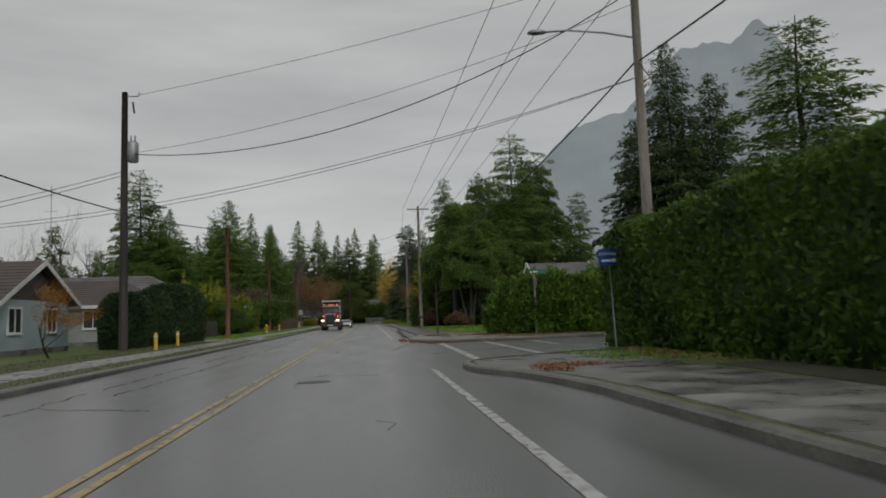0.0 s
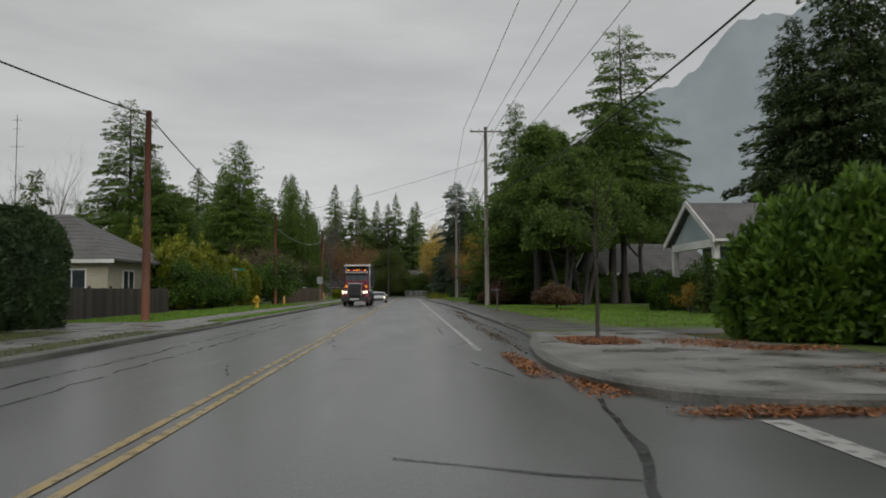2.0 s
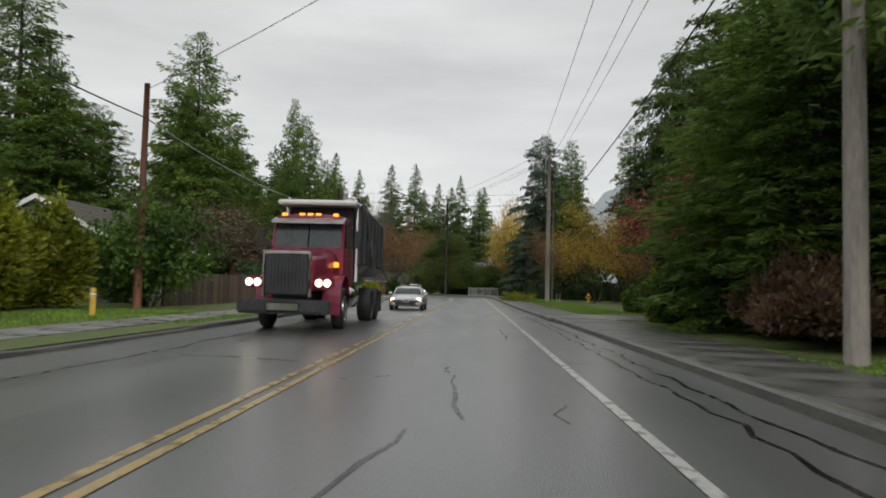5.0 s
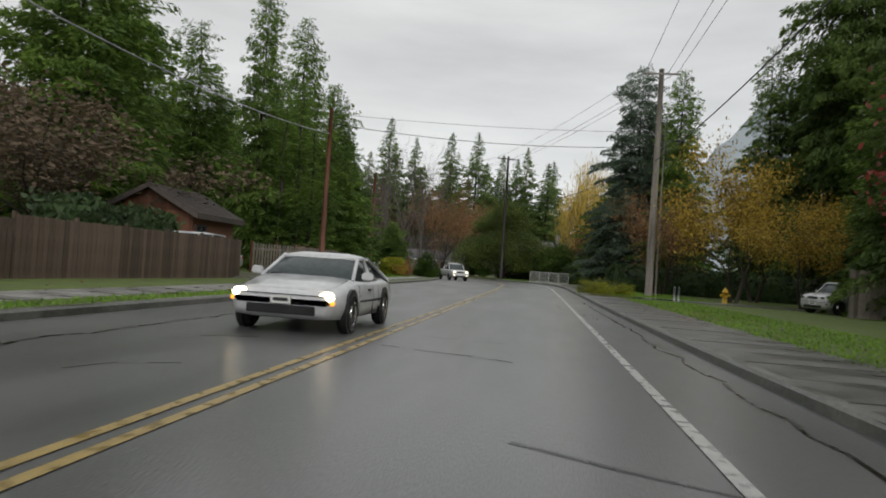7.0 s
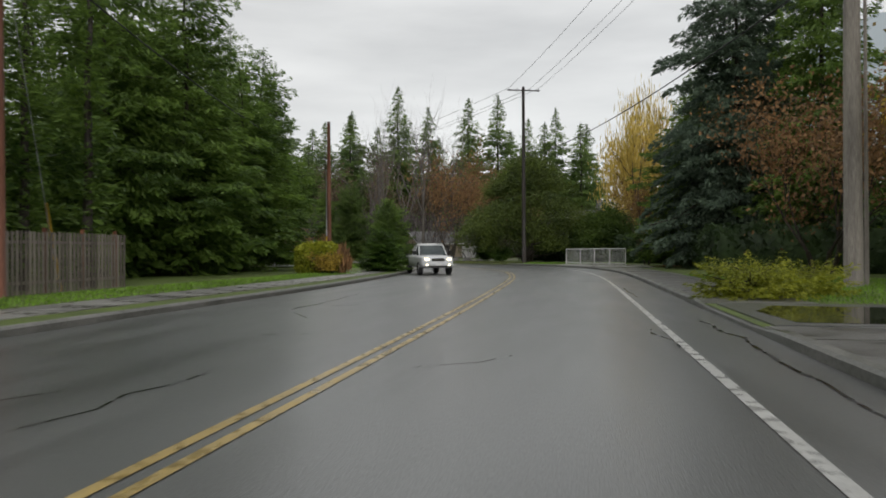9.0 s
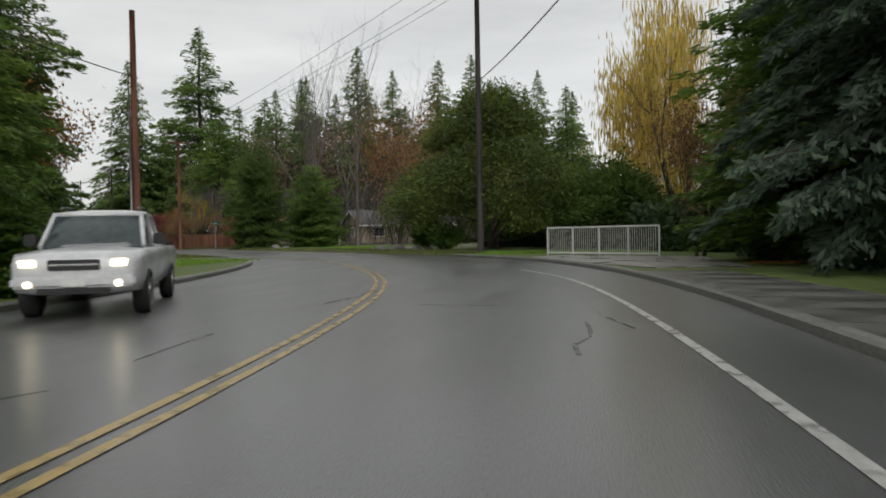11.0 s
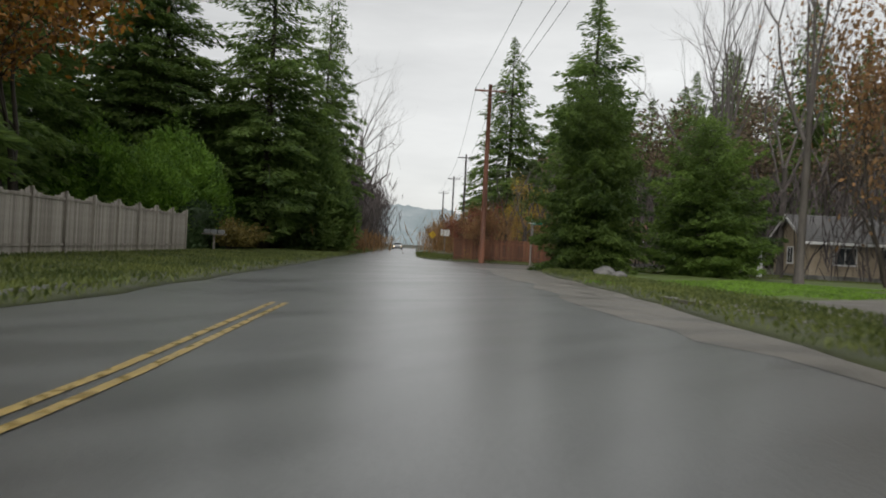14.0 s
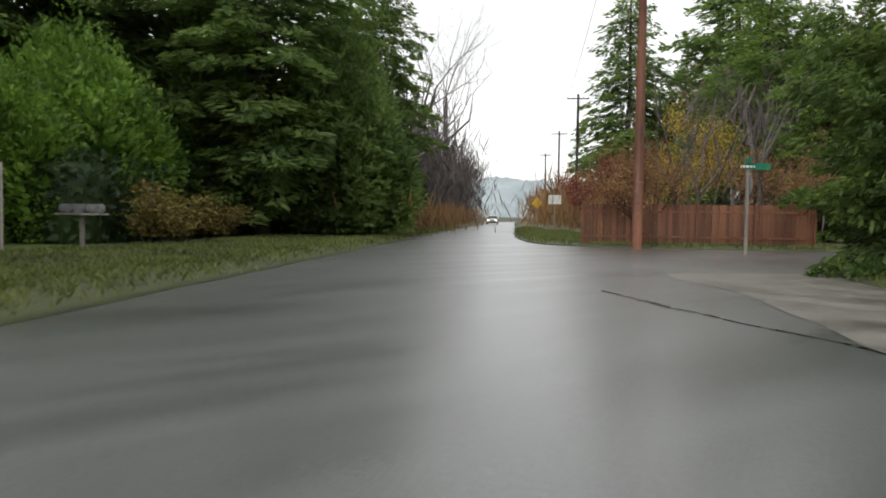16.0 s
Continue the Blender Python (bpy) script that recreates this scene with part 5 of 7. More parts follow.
panels("pavement_west", [p for p in LEFT_KERB if -30 < p.y < 188 and p.x > -13], -2.0, 1.7, 1.6, "wet concrete pavement behind a strip of grass")
panels("pavement_east", [p for p in RIGHT_MAIN if 51.5 < p.y < 186 and p.x < 5], 1.17, 2.27, 1.6, "dark wet concrete pavement beside the kerb", [(148, 152)], PAVING)
panels("pavement_corner", [(4.3, -40), (4.3, 16)], 1.65, 2.9, 1.6, "wet stained concrete pavement at the street corner")


def slab(name, pts, z, mat, label, category):
    setting(name, Shape().ring([[(x, y, z - 0.1) for x, y in pts], [(x, y, z) for x, y in pts]]).mesh(name, mat), label, category)


slab("driveway_1", [(5.6, 50.2), (14, 49.8), (26, 50.5), (26, 53.2), (15, 52.5), (8.1, 52.1), (6.5, 53.6), (5.6, 57.0)], 0.136, PAVING, "wet asphalt driveway across the lawn", "driveway")
slab("pavement_apron", [(2.9, 40.8), (3.4, 39.9), (4.6, 39.15), (8.6, 39.3), (8.6, 45.2), (7.2, 48), (7.2, 51.5), (3.75, 51.5), (3.35, 49.2), (2.85, 46.4), (2.68, 44), (2.7, 42.2)], 0.138, CONCRETE, "wet paved apron at the street corner", "pavement")
slab("pavement_bulb", [(4.46, 14.4), (4.4, 16.1), (3.95, 18.0), (3.0, 20.2), (3.08, 22.2), (5.0, 23.7), (7.2, 24.7), (7.4, 14.4)], 0.13, CONCRETE, "wet stained paving at the street corner", "pavement")
slab("pavement_side", [(8.7, 39.5), (45, 39.8), (45, 42.2), (8.7, 42.0)], 0.14, CONCRETE, "wet pavement along the side street", "pavement")
slab("driveway_2", [(-6.9, 54), (-6.9, 60.2), (-13.6, 60.2), (-18, 62), (-18, 56), (-13.4, 54)], 0.148, CONCRETE, "wet concrete driveway", "driveway")
setting("driveway_3", Shape().ring([[(-11.2, 134.0, 0.08), (-11.0, 140.6, 0.08), (-23.5, 140.8, 0.08), (-23.5, 134.0, 0.08)], [(-12.0, 134.9, 0.24), (-12.0, 139.8, 0.24), (-22.6, 139.9, 0.24), (-22.6, 134.9, 0.24)], [(-12.9, 135.6, 0.3), (-12.9, 139.1, 0.3), (-22, 139.2, 0.3), (-22, 135.6, 0.3)]]).mesh("driveway_3", ROUGH), "raised gravel parking place beside a cabin", "driveway")
slab("driveway_4", [(3.3, 148), (20, 147), (30, 146), (30, 150), (20, 151.5), (3.3, 152.6)], 0.15, ASPHALT, "wet puddled asphalt driveway", "driveway")
slab("puddle", [(3.7, 148.4), (6, 148.2), (8.6, 148.6), (9.4, 149.6), (8.8, 150.9), (6.2, 151.6), (4.2, 151.9), (3.6, 150.5)], 0.156, PUDDLE, "shallow rain puddle across the driveway", "puddle")
slab("driveway_5", [(3.4, 106), (16, 104), (16, 110), (3.4, 112)], 0.148, ASPHALT, "wet asphalt driveway", "driveway")
slab("driveway_6", [(-19.6, 222.0), (-17.6, 225), (-15.2, 237), (-12, 250), (-6, 250), (-9.5, 236), (-12.3, 224), (-14.6, 217.6)], 0.148, GRAVEL, "pale wet gravel driveway curving up to a house", "driveway")
inner = [road2(s_, 3.6 + 0.7 * noise.noise((s_ * 0.35, 1.7, 0)) + (0.9 if s_ < -16 else 0), 0.006) for s_ in [-20 + 1.3 * k for k in range(29)]]
outer = [road2(s_, 8.2, 0.006) for s_ in (17.5, 8, -2, -12, -20)]
setting("pullout", Shape().poly([tuple(p) for p in inner] + [tuple(p) for p in outer]).mesh("pullout", GRAVEL), "wet brown-grey gravel pull-out beside the road", "gravel")
slab("muddy_strip", [(-6.9, -60), (-6.9, 53.4), (-8.0, 53.4), (-8.0, -60)], 0.136, VERGE, "muddy strip between the kerb and the pavement", "verge")
slab("muddy_verge", [(-9.78, -60), (-9.78, 53.4), (-12.6, 53.4), (-12.6, -60)], 0.136, VERGE, "muddy grass verge behind the pavement", "verge")
slab("garden_bed", [(7.6, -40), (7.6, 18), (8.9, 18), (8.9, -40)], 0.139, SOIL, "bare leaf-strewn bed under the hedge", "bed")
slab("bridge_deck", [(2.9, 187.0), (5.6, 187.2), (5.9, 196.6), (0.2, 200.8), (-1.2, 198.4), (1.4, 190.6)], 0.15, CONCRETE, "wet concrete footway on the small bridge", "pavement")


def tar_line(pts, width, seed):
    """A crooked sealed crack."""
    r = rng(seed)
    line = resample(pts, 0.6)
    line = [p + Vector((r.normal(0, 0.05), r.normal(0, 0.05), 0)) for p in line]
    s = Shape()
    for i, p in enumerate(line):
        n = side(line, i)
        w = width * r.uniform(0.5, 1.3)
        s.v += [tuple(p - n * w / 2 + Vector((0, 0, 0.0035))), tuple(p + n * w / 2 + Vector((0, 0, 0.0035)))]
    s.f = [[2 * i, 2 * i + 1, 2 * i + 3, 2 * i + 2] for i in range(len(line) - 1)]
    setting("tar_seal", s.mesh("tar_seal", TAR), "black sealed crack in the wet asphalt", "crack")


r_tar = rng(5)
for k in range(34):
    y = 6 + k * 5.2
    x = float(r_tar.uniform(-5.8, 3.0))
    if r_tar.random() < 0.55:
        tar_line([(x, y), (x + r_tar.normal(0, 0.3), y + r_tar.uniform(2, 6))], 0.045, 100 + k)
    else:
        tar_line([(x, y), (x + r_tar.uniform(1.2, 3.2), y + r_tar.normal(0, 0.5) - 0.6)], 0.055, 100 + k)
for k in range(70):
    y = 4 + k * 2.75
    x = float(r_tar.uniform(-6.2, 3.2))
    turn_ = float(r_tar.uniform(0, 3.14))
    ln = float(r_tar.uniform(0.5, 1.8))
    tar_line([(x, y), (x + 0.5 * ln * math.cos(turn_) + r_tar.normal(0, 0.15), y + 0.5 * ln * math.sin(turn_)), (x + ln * math.cos(turn_), y + ln * math.sin(turn_) + r_tar.normal(0, 0.2))], 0.024, 500 + k)
for x, y0, y1 in ((2.75, 46, 150), (-5.2, 5, 130), (-4.4, 18, 60), (3.15, 50, 110)):
    tar_line([(x, y0), (x + 0.1, (y0 + y1) / 2), (x - 0.1, y1)], 0.055, int(y0 + 40))
for pts in ([tuple(road2(12.2, 1.4))[:2], tuple(road2(9.4, 2.3))[:2], tuple(road2(5.0, 4.2))[:2]], [(5.5, 28), (8, 31), (13, 30)], [(2.6, 29), (6.8, 32.4)], [(1.4, 33), (2.6, 40)], [(9, 33), (14, 36)]):
    tar_line(pts, 0.1, abs(int(pts[0][0] * 10)) + 300)
setting("manhole_cover", Shape().tube([(-0.77, 19.3, -0.02), (-0.77, 19.3, 0.008)], 0.36, 24).mesh("manhole_cover", STEEL_DARK), "round iron cover set in the road", "manhole")


def litter(name, spots, count, seed, label, mat=LITTER, size=0.028, z=0.15):
    """Fallen leaves: scattered small curled quads round the spots (x, y, spread x, spread y)."""
    r = rng(seed)
    pick = np.array(spots)[r.integers(0, len(spots), count)]
    c = np.zeros((count, 3))
    c[:, 0] = pick[:, 0] + r.uniform(-1, 1, count) * pick[:, 2] * np.sqrt(r.random(count))
    c[:, 1] = pick[:, 1] + r.uniform(-1, 1, count) * pick[:, 3] * np.sqrt(r.random(count))
    c[:, 2] = z + r.random(count) ** 2 * 0.04
    d = r.normal(0, 1, (count, 3)) * np.array([1, 1, 0.35])
    d /= np.linalg.norm(d, axis=1)[:, None]
    e = np.cross(d, np.array([0, 0, 1.0]) + r.normal(0, 0.35, (count, 3)))
    e /= np.linalg.norm(e, axis=1)[:, None]
    s = size * r.uniform(0.5, 1.4, count)[:, None]
    tagged(new(name, quads(name, c, d * s, e * s * 0.6, mat)), label, "fallen leaves", "", "stuff")


litter("leaf_patch", [(4.55, 47.6, 0.85, 1.3)], 9000, 1, "heap of wet orange leaves round a young tree")
litter("gutter_leaves", [(2.9, 41.3, 0.5, 1.4), (4.2, 38.9, 1.2, 0.35), (7, 38.9, 2.2, 0.4), (2.3, 44, 0.22, 2.2)], 8000, 2, "wet orange leaves along the gutter", z=0.02)
litter("edge_debris", [(2.75, 52, 0.28, 6), (2.95, 64, 0.3, 7), (3.3, 74, 0.25, 6)], 3200, 9, "wet brown leaf debris along the gutter", DULL_BROWN, 0.022, 0.012)
litter("verge_leaves", [(6.6, 46.6, 1.1, 1.5), (9, 41.3, 3, 0.7), (7.5, 45, 1.2, 0.6), (15, 42.6, 6, 0.5), (9.5, 49.2, 3, 0.35)], 6000, 3, "wet brown leaves on the verge")
litter("corner_leaves", [(4.3, 18.6, 0.5, 1.0), (5.0, 19.4, 1.0, 0.7), (8.2, 22, 1, 4)], 2600, 4, "wet brown leaves at the corner")
litter("lawn_leaves", [(9.5, 76, 2.4, 1.6), (7, 70, 3, 8), (8, 115, 3, 6), (-11, 100, 2, 30), (6, 130, 2, 10)], 2600, 6, "scattered brown leaves on the grass")
litter("bark_pile", [(6.8, 188.4, 1.3, 0.8), (6.8, 188.4, 0.8, 0.5)], 2600, 7, "low pile of brown leaves and bark", z=0.2)


def blades(name, boxes, per, seed, label, h=0.07, mat=BLADE):
    r = rng(seed)
    cs = []
    for x0, x1, y0, y1 in boxes:
        k = int((x1 - x0) * (y1 - y0) * per)
        cs.append(np.stack([r.uniform(x0, x1, k), r.uniform(y0, y1, k), np.full(k, 0.12 + h * 0.5)], 1))
    c = np.concatenate(cs)
    k = len(c)
    d = np.stack([r.normal(0, 0.4, k), r.normal(0, 0.4, k), np.ones(k)], 1)
    e = np.stack([r.normal(0, 1, k), r.normal(0, 1, k), np.zeros(k)], 1)
    e /= np.linalg.norm(e, axis=1)[:, None]
    s = h * r.uniform(0.5, 1.4, k)[:, None]
    tagged(new(name, quads(name, c, d * s, e * s * 0.35, mat)), label, "grass", "", "stuff")


def bank_blades(name, strips, per, seed, label, h):
    """Rough grass in strips (first and last metre along the second road, first and last metre across)."""
    r = rng(seed)
    cs = []
    for s0, s1, n0, n1 in strips:
        k = int((s1 - s0) * (n1 - n0) * per)
        for a, b in zip(r.uniform(s0, s1, k), r.uniform(n0, n1, k)):
            cs.append(tuple(road2(a, b, 0.14 + h * 0.4)))
    c = np.array(cs)
    k = len(c)
    d = np.stack([r.normal(0, 0.45, k), r.normal(0, 0.45, k), np.ones(k)], 1)
    e = np.stack([r.normal(0, 1, k), r.normal(0, 1, k), np.zeros(k)], 1)
    e /= np.linalg.norm(e, axis=1)[:, None]
    s = h * r.uniform(0.4, 1.5, k)[:, None]
    tagged(new(name, quads(name, c, d * s, e * s * 0.3, DULLBLADE)), label, "grass", "", "stuff")


def edge_blades(name, lines, depth, per, seed, label, h):
    """Tufts along the soft edge of the second road, thinning out towards the asphalt."""
    r = rng(seed)
    cs = []
    for line, way in lines:
        line = [p for p in resample(line, 0.5) if p.y > 205 and p.x < -5 and (p - ROAD2).length < 75]
        for i, p in enumerate(line):
            n = side(line, i) * way
            for q in r.random(int(per * depth * 0.5)) ** 0.8:
                a = 0.55 - q * (depth + 0.55)
                cs.append(tuple(p + n * a + Vector((r.normal(0, 0.2), r.normal(0, 0.2), 0.02 + 0.13 * min(1.0, max(0.0, (0.8 - a) / 0.8)) + 0.3 * h))))
    c = np.array(cs)
    k = len(c)
    d = np.stack([r.normal(0, 0.5, k), r.normal(0, 0.5, k), np.ones(k)], 1)
    e = np.stack([r.normal(0, 1, k), r.normal(0, 1, k), np.zeros(k)], 1)
    e /= np.linalg.norm(e, axis=1)[:, None]
    s = h * r.uniform(0.4, 1.5, k)[:, None]
    tagged(new(name, quads(name, c, d * s, e * s * 0.3, DULLBLADE)), label, "grass", "", "stuff")


edge_blades("edge_grass", [(LEFT_KERB, 1), (RIGHT_MAIN, -1), (RIGHT_FAR, -1)], 1.6, 140, 14, "rough tufted grass along the road edge", 0.07)
bank_blades("bank_grass", [(-18, 20, -13, -7.0), (20, 60, -12, -7.0), (60, 120, -9, -7.2), (34, 60, 1.6, 4.5), (-24, 16, 7.2, 9.6), (34, 80, 0.9, 2.2)], 80, 12, "dull tufted grass on the road bank", 0.075)
blades("roadside_grass", [(-7.9, -6.9, 8, 53), (-12.4, -9.8, 24, 54)], 55, 15, "sparse dull grass on the muddy verge", 0.04, DULLBLADE)
blades("verge_grass", [(-7.9, -6.9, 61, 87), (-7.9, -6.9, 96, 132), (-14, -9.7, 61, 104), (-14, -11.2, 146.5, 175), (-24, -18.5, 190, 201), (-4.5, 5, 203.5, 211), (-25, -18.5, 227, 243), (-18.4, -14.9, 187, 200), (-18.4, -16.8, 229, 237)], 95, 8, "short wet grass on the verge", 0.05)
blades("lawn_grass", [(7.0, 18, 53.6, 62), (5.8, 17, 62, 90), (5.3, 9, 112, 147), (5.3, 12, 153, 172), (6, 9, 20, 25)], 80, 9, "short bright green lawn grass", 0.045)


# ---- fences and railings ----
def fence(name, a, b, height, board, mat, label, gap=0.012, scallop=0.0, post_every=2.4, post_mat=None, post_h=0.1, rail=True):
    """A fence of separate boards on posts and rails, from a to b."""
    a, b = Vector((*a, 0)), Vector((*b, 0))
    d = (b - a)
    n = max(1, int(d.length / (board + gap)))
    ang = math.atan2(d.y, d.x)
    root = thing(name, label, "fence", "", Matrix.Translation(a + Vector((0, 0, 0.1))) @ Matrix.Rotation(ang, 4, "Z"))
    kinds = {}
    for i in range(n):
        x = (i + 0.5) * d.length / n
        u = (x % post_every) / post_every
        h = height - scallop * math.sin(math.pi * u)
        key = round(h * 12)
        if key not in kinds:
            w = board / 2
            kinds[key] = Shape().ring([[(-w, -0.01, 0), (w, -0.01, 0), (w, 0.01, 0), (-w, 0.01, 0)], [(-w, -0.01, h - 0.03), (w, -0.01, h - 0.03), (w, 0.01, h - 0.03), (-w, 0.01, h - 0.03)], [(-w * 0.6, -0.01, h), (w * 0.6, -0.01, h), (w * 0.6, 0.01, h), (-w * 0.6, 0.01, h)]]).mesh("board", mat)
        part("board", kinds[key], root, "", Matrix.Translation((x, random.uniform(-0.004, 0.004), random.uniform(-0.015, 0.015))) @ Matrix.Rotation(random.uniform(-0.008, 0.008), 4, "Y"))
    pm = Shape().box(-0.05, 0.05, 0.012, 0.11, -0.15, height + post_h).mesh("post", post_mat or mat, bevel=0.008)
    for k in range(int(d.length / post_every) + 1):
        part("post", pm, root, "", Matrix.Translation((min(k * post_every, d.length), 0, 0)))
    if rail:
        for z in (0.3, height - 0.35):
            part("rail", Shape().box(0, d.length, 0.012, 0.05, z, z + 0.09).mesh("rail", mat), root)
    return root


fence("board_fence", (-14.6, 56.5), (-14.6, 77), 1.45, 0.3, WOOD_DARK, "dark weathered board fence in front of a house")
fence("brown_fence", (-13.6, 109), (-13.0, 122), 1.6, 0.18, WOOD_BROWN, "brown board fence along the verge", 0.02)
fence("brown_fence", (-13.0, 122.1), (-12.4, 135.0), 1.7, 0.18, WOOD_BROWN, "brown board fence along the verge", 0.02)
fence("picket_fence", (-15.2, 143.0), (-13.9, 147.5), 1.75, 0.13, WOOD_GREY, "weathered grey picket fence with red-brown posts", 0.12, 0, 2.2, WOOD_RED, 0.12)
fence("picket_fence", (-14.5, 148.3), (-14.9, 159.0), 1.8, 0.1, WOOD_GREY, "weathered grey picket fence with red-brown posts", 0.07, 0, 1.7, WOOD_RED, 0.12)
f1, f2 = road2(-16, -13.2), road2(17.6, -13.6)
fence("scalloped_fence", (f2.x, f2.y), (f1.x, f1.y), 2.35, 0.14, WOOD_PALE, "tall weathered board fence with a scalloped top", 0.006, 0.28, 2.45, None, 0.02)
f3, f4 = road2(31.8, 2.8), road2(31.6, 12.5)
fence("red_fence", (f4.x, f4.y), (f3.x, f3.y), 1.75, 0.14, WOOD_RED, "red-brown board fence along the side street", 0.008)
fence("tan_fence", (15.2, 141.2), (30, 139.5), 2.3, 0.16, WOOD_GREY, "pale weathered board fence by the driveway", 0.006)


def railing(name, a, b, h, label, spaces=4, z0=0.12):
    a, b = Vector((*a, 0)), Vector((*b, 0))
    d = b - a
    root = thing(name, label, "railing", "bridge railings", Matrix.Translation(a + Vector((0, 0, z0))) @ Matrix.Rotation(math.atan2(d.y, d.x), 4, "Z"))
    L = d.length
    for z in (0.12, h):
        part("rail", Shape().tube([(0, 0, z), (L, 0, z)], 0.035, 8).mesh("rail", WHITE, True), root)
    pm = Shape().box(-0.035, 0.035, -0.035, 0.035, -0.1, h).mesh("post", WHITE, bevel=0.006)
    for k in range(spaces + 1):
        part("post", pm, root, "", Matrix.Translation((L * k / spaces, 0, 0)))
    bm_ = Shape().box(-0.009, 0.009, -0.009, 0.009, 0.12, h).mesh("baluster", WHITE)
    for k in range(1, int(L / 0.12)):
        part("baluster", bm_, root, "", Matrix.Translation((k * 0.12, 0, 0)))


railing("bridge_railing", (-0.5, 201.6), (4.35, 197.4), 1.35, "white steel railing with upright bars at the bridge", 4)
railing("bridge_railing", (-17.7, 191.4), (-24, 187.5), 1.25, "white steel railing beyond the bend", 4)


# ---- street furniture ----
def hydrant(x, y):
    root = thing("fire_hydrant", "yellow painted iron fire hydrant on the verge", "fire hydrant", "fire hydrants", Matrix.Translation((x, y, 0.12)) @ Matrix.Scale(1.3, 4))
    part("barrel", Shape().tube([(0, 0, -0.05), (0, 0, 0.03), (0, 0, 0.05), (0, 0, 0.5), (0, 0, 0.52), (0, 0, 0.56)], [0.17, 0.17, 0.115, 0.115, 0.155, 0.155], 16).mesh("barrel", YELLOW_PAINT, True), root)
    part("bonnet", Shape().tube([(0, 0, 0.56), (0, 0, 0.64), (0, 0, 0.71), (0, 0, 0.73)], [0.14, 0.125, 0.07, 0.03], 16).mesh("bonnet", YELLOW_PAINT, True), root)
    part("nut", Shape().tube([(0, 0, 0.73), (0, 0, 0.79)], 0.03, 5).mesh("nut", YELLOW_PAINT), root)
    for d, r in (((1, 0), 0.055), ((-1, 0), 0.055), ((0, -1), 0.08)):
        part("nozzle", Shape().tube([(d[0] * 0.1, d[1] * 0.1, 0.4), (d[0] * 0.19, d[1] * 0.19, 0.4), (d[0] * 0.2, d[1] * 0.2, 0.4), (d[0] * 0.235, d[1] * 0.235, 0.4)], [r, r, r * 1.15, r * 1.1], 10).mesh("nozzle", YELLOW_PAINT, True), root)


for x, y in ((-11.0, 85.7), (12.2, 151.9)):
    hydrant(x, y)


def marker(x, y, h=0.95, w=0.09):
    root = thing("marker_post", "yellow upright marker post on the verge", "marker post", "yellow marker posts", Matrix.Translation((x, y, 0.1)))
    part("post", Shape().tube([(0, 0, -0.1), (0, 0, h - 0.05), (0, 0, h)], [w, w, w * 0.6], 10).mesh("post", YELLOW_PAINT, True), root)
    part("band", Shape().tube([(0, 0, h - 0.22), (0, 0, h - 0.14)], w * 1.04, 10).mesh("band", WHITE, True), root)


for x, y, h in ((-10.0, 40.3, 0.9), (-10.5, 46.3, 0.9), (-11.2, 98.5, 0.9), (-13.2, 146.2, 1.1), (-12.6, 175.2, 0.95)):
    marker(x, y, h)


def bars(root, w, h, rows, mat, y, z, seed):
    r = rng(seed)
    for k in range(rows):
        x = -w * 0.42
        zz = z + h * (0.5 - (k + 0.5) / rows) * 0.8
        while x < w * 0.38:
            ln = float(r.uniform(0.08, 0.2)) * w
            part("writing_bar", Shape().box(x, min(x + ln, w * 0.44), y - 0.003, y, zz - h / rows * 0.2, zz + h / rows * 0.2).mesh("writing_bar", mat), root)
            x += ln + 0.05 * w


def street_sign(x, y, h, turn, stop_turn=None):
    root = thing("street_name_sign", "green street name blades on a grey wooden post", "street sign", "street name signs", Matrix.Translation((x, y, 0.1)) @ Matrix.Rotation(radians(turn), 4, "Z"))
    part("post", Shape().box(-0.05, 0.05, -0.05, 0.05, -0.2, h - 0.25).mesh("post", POLE_GREY, bevel=0.008), root)
    blade = part("name_blade", Shape().box(-0.05, 0.75, -0.012, 0.012, h - 0.22, h).mesh("name_blade", SIGN_GREEN, bevel=0.004), root, "green name blade")
    bars(blade, 0.6, 0.2, 1, WHITE, -0.0125, h - 0.11, 3)
    blade.children[0].location.x = 0
    part("name_blade", Shape().box(-0.012, 0.012, -0.38, 0.38, h + 0.005, h + 0.2).mesh("name_blade", SIGN_GREEN, bevel=0.004), root, "green name blade")
    if stop_turn is not None:
        oct_ = [(0.06, 0.38 * math.cos(q), h - 0.75 + 0.38 * math.sin(q)) for q in [math.pi / 8 + k * math.pi / 4 for k in range(8)]]
        part("stop_plate", Shape().ring([oct_, [(px + 0.006, py, pz) for px, py, pz in oct_]]).mesh("stop_plate", GALV), root, "octagonal sign plate seen from its grey back")


street_sign(10.2, 45.2, 3.75, 0, 0)
street_sign(-15.0, 95.8, 3.35, 0, 0)
street_sign(-41.2, 246.4, 3.1, 45, 0)


def sign_text(text, size, m, mat, parent):
    cu = bpy.data.curves.new("lettering", "FONT")
    cu.body, cu.size, cu.align_x, cu.align_y = text, size, "CENTER", "CENTER"
    cu.extrude = 0.002
    cu.materials.append(mat)
    ob = new("lettering", cu)
    ob.parent, ob.matrix_basis = parent, m
    return ob


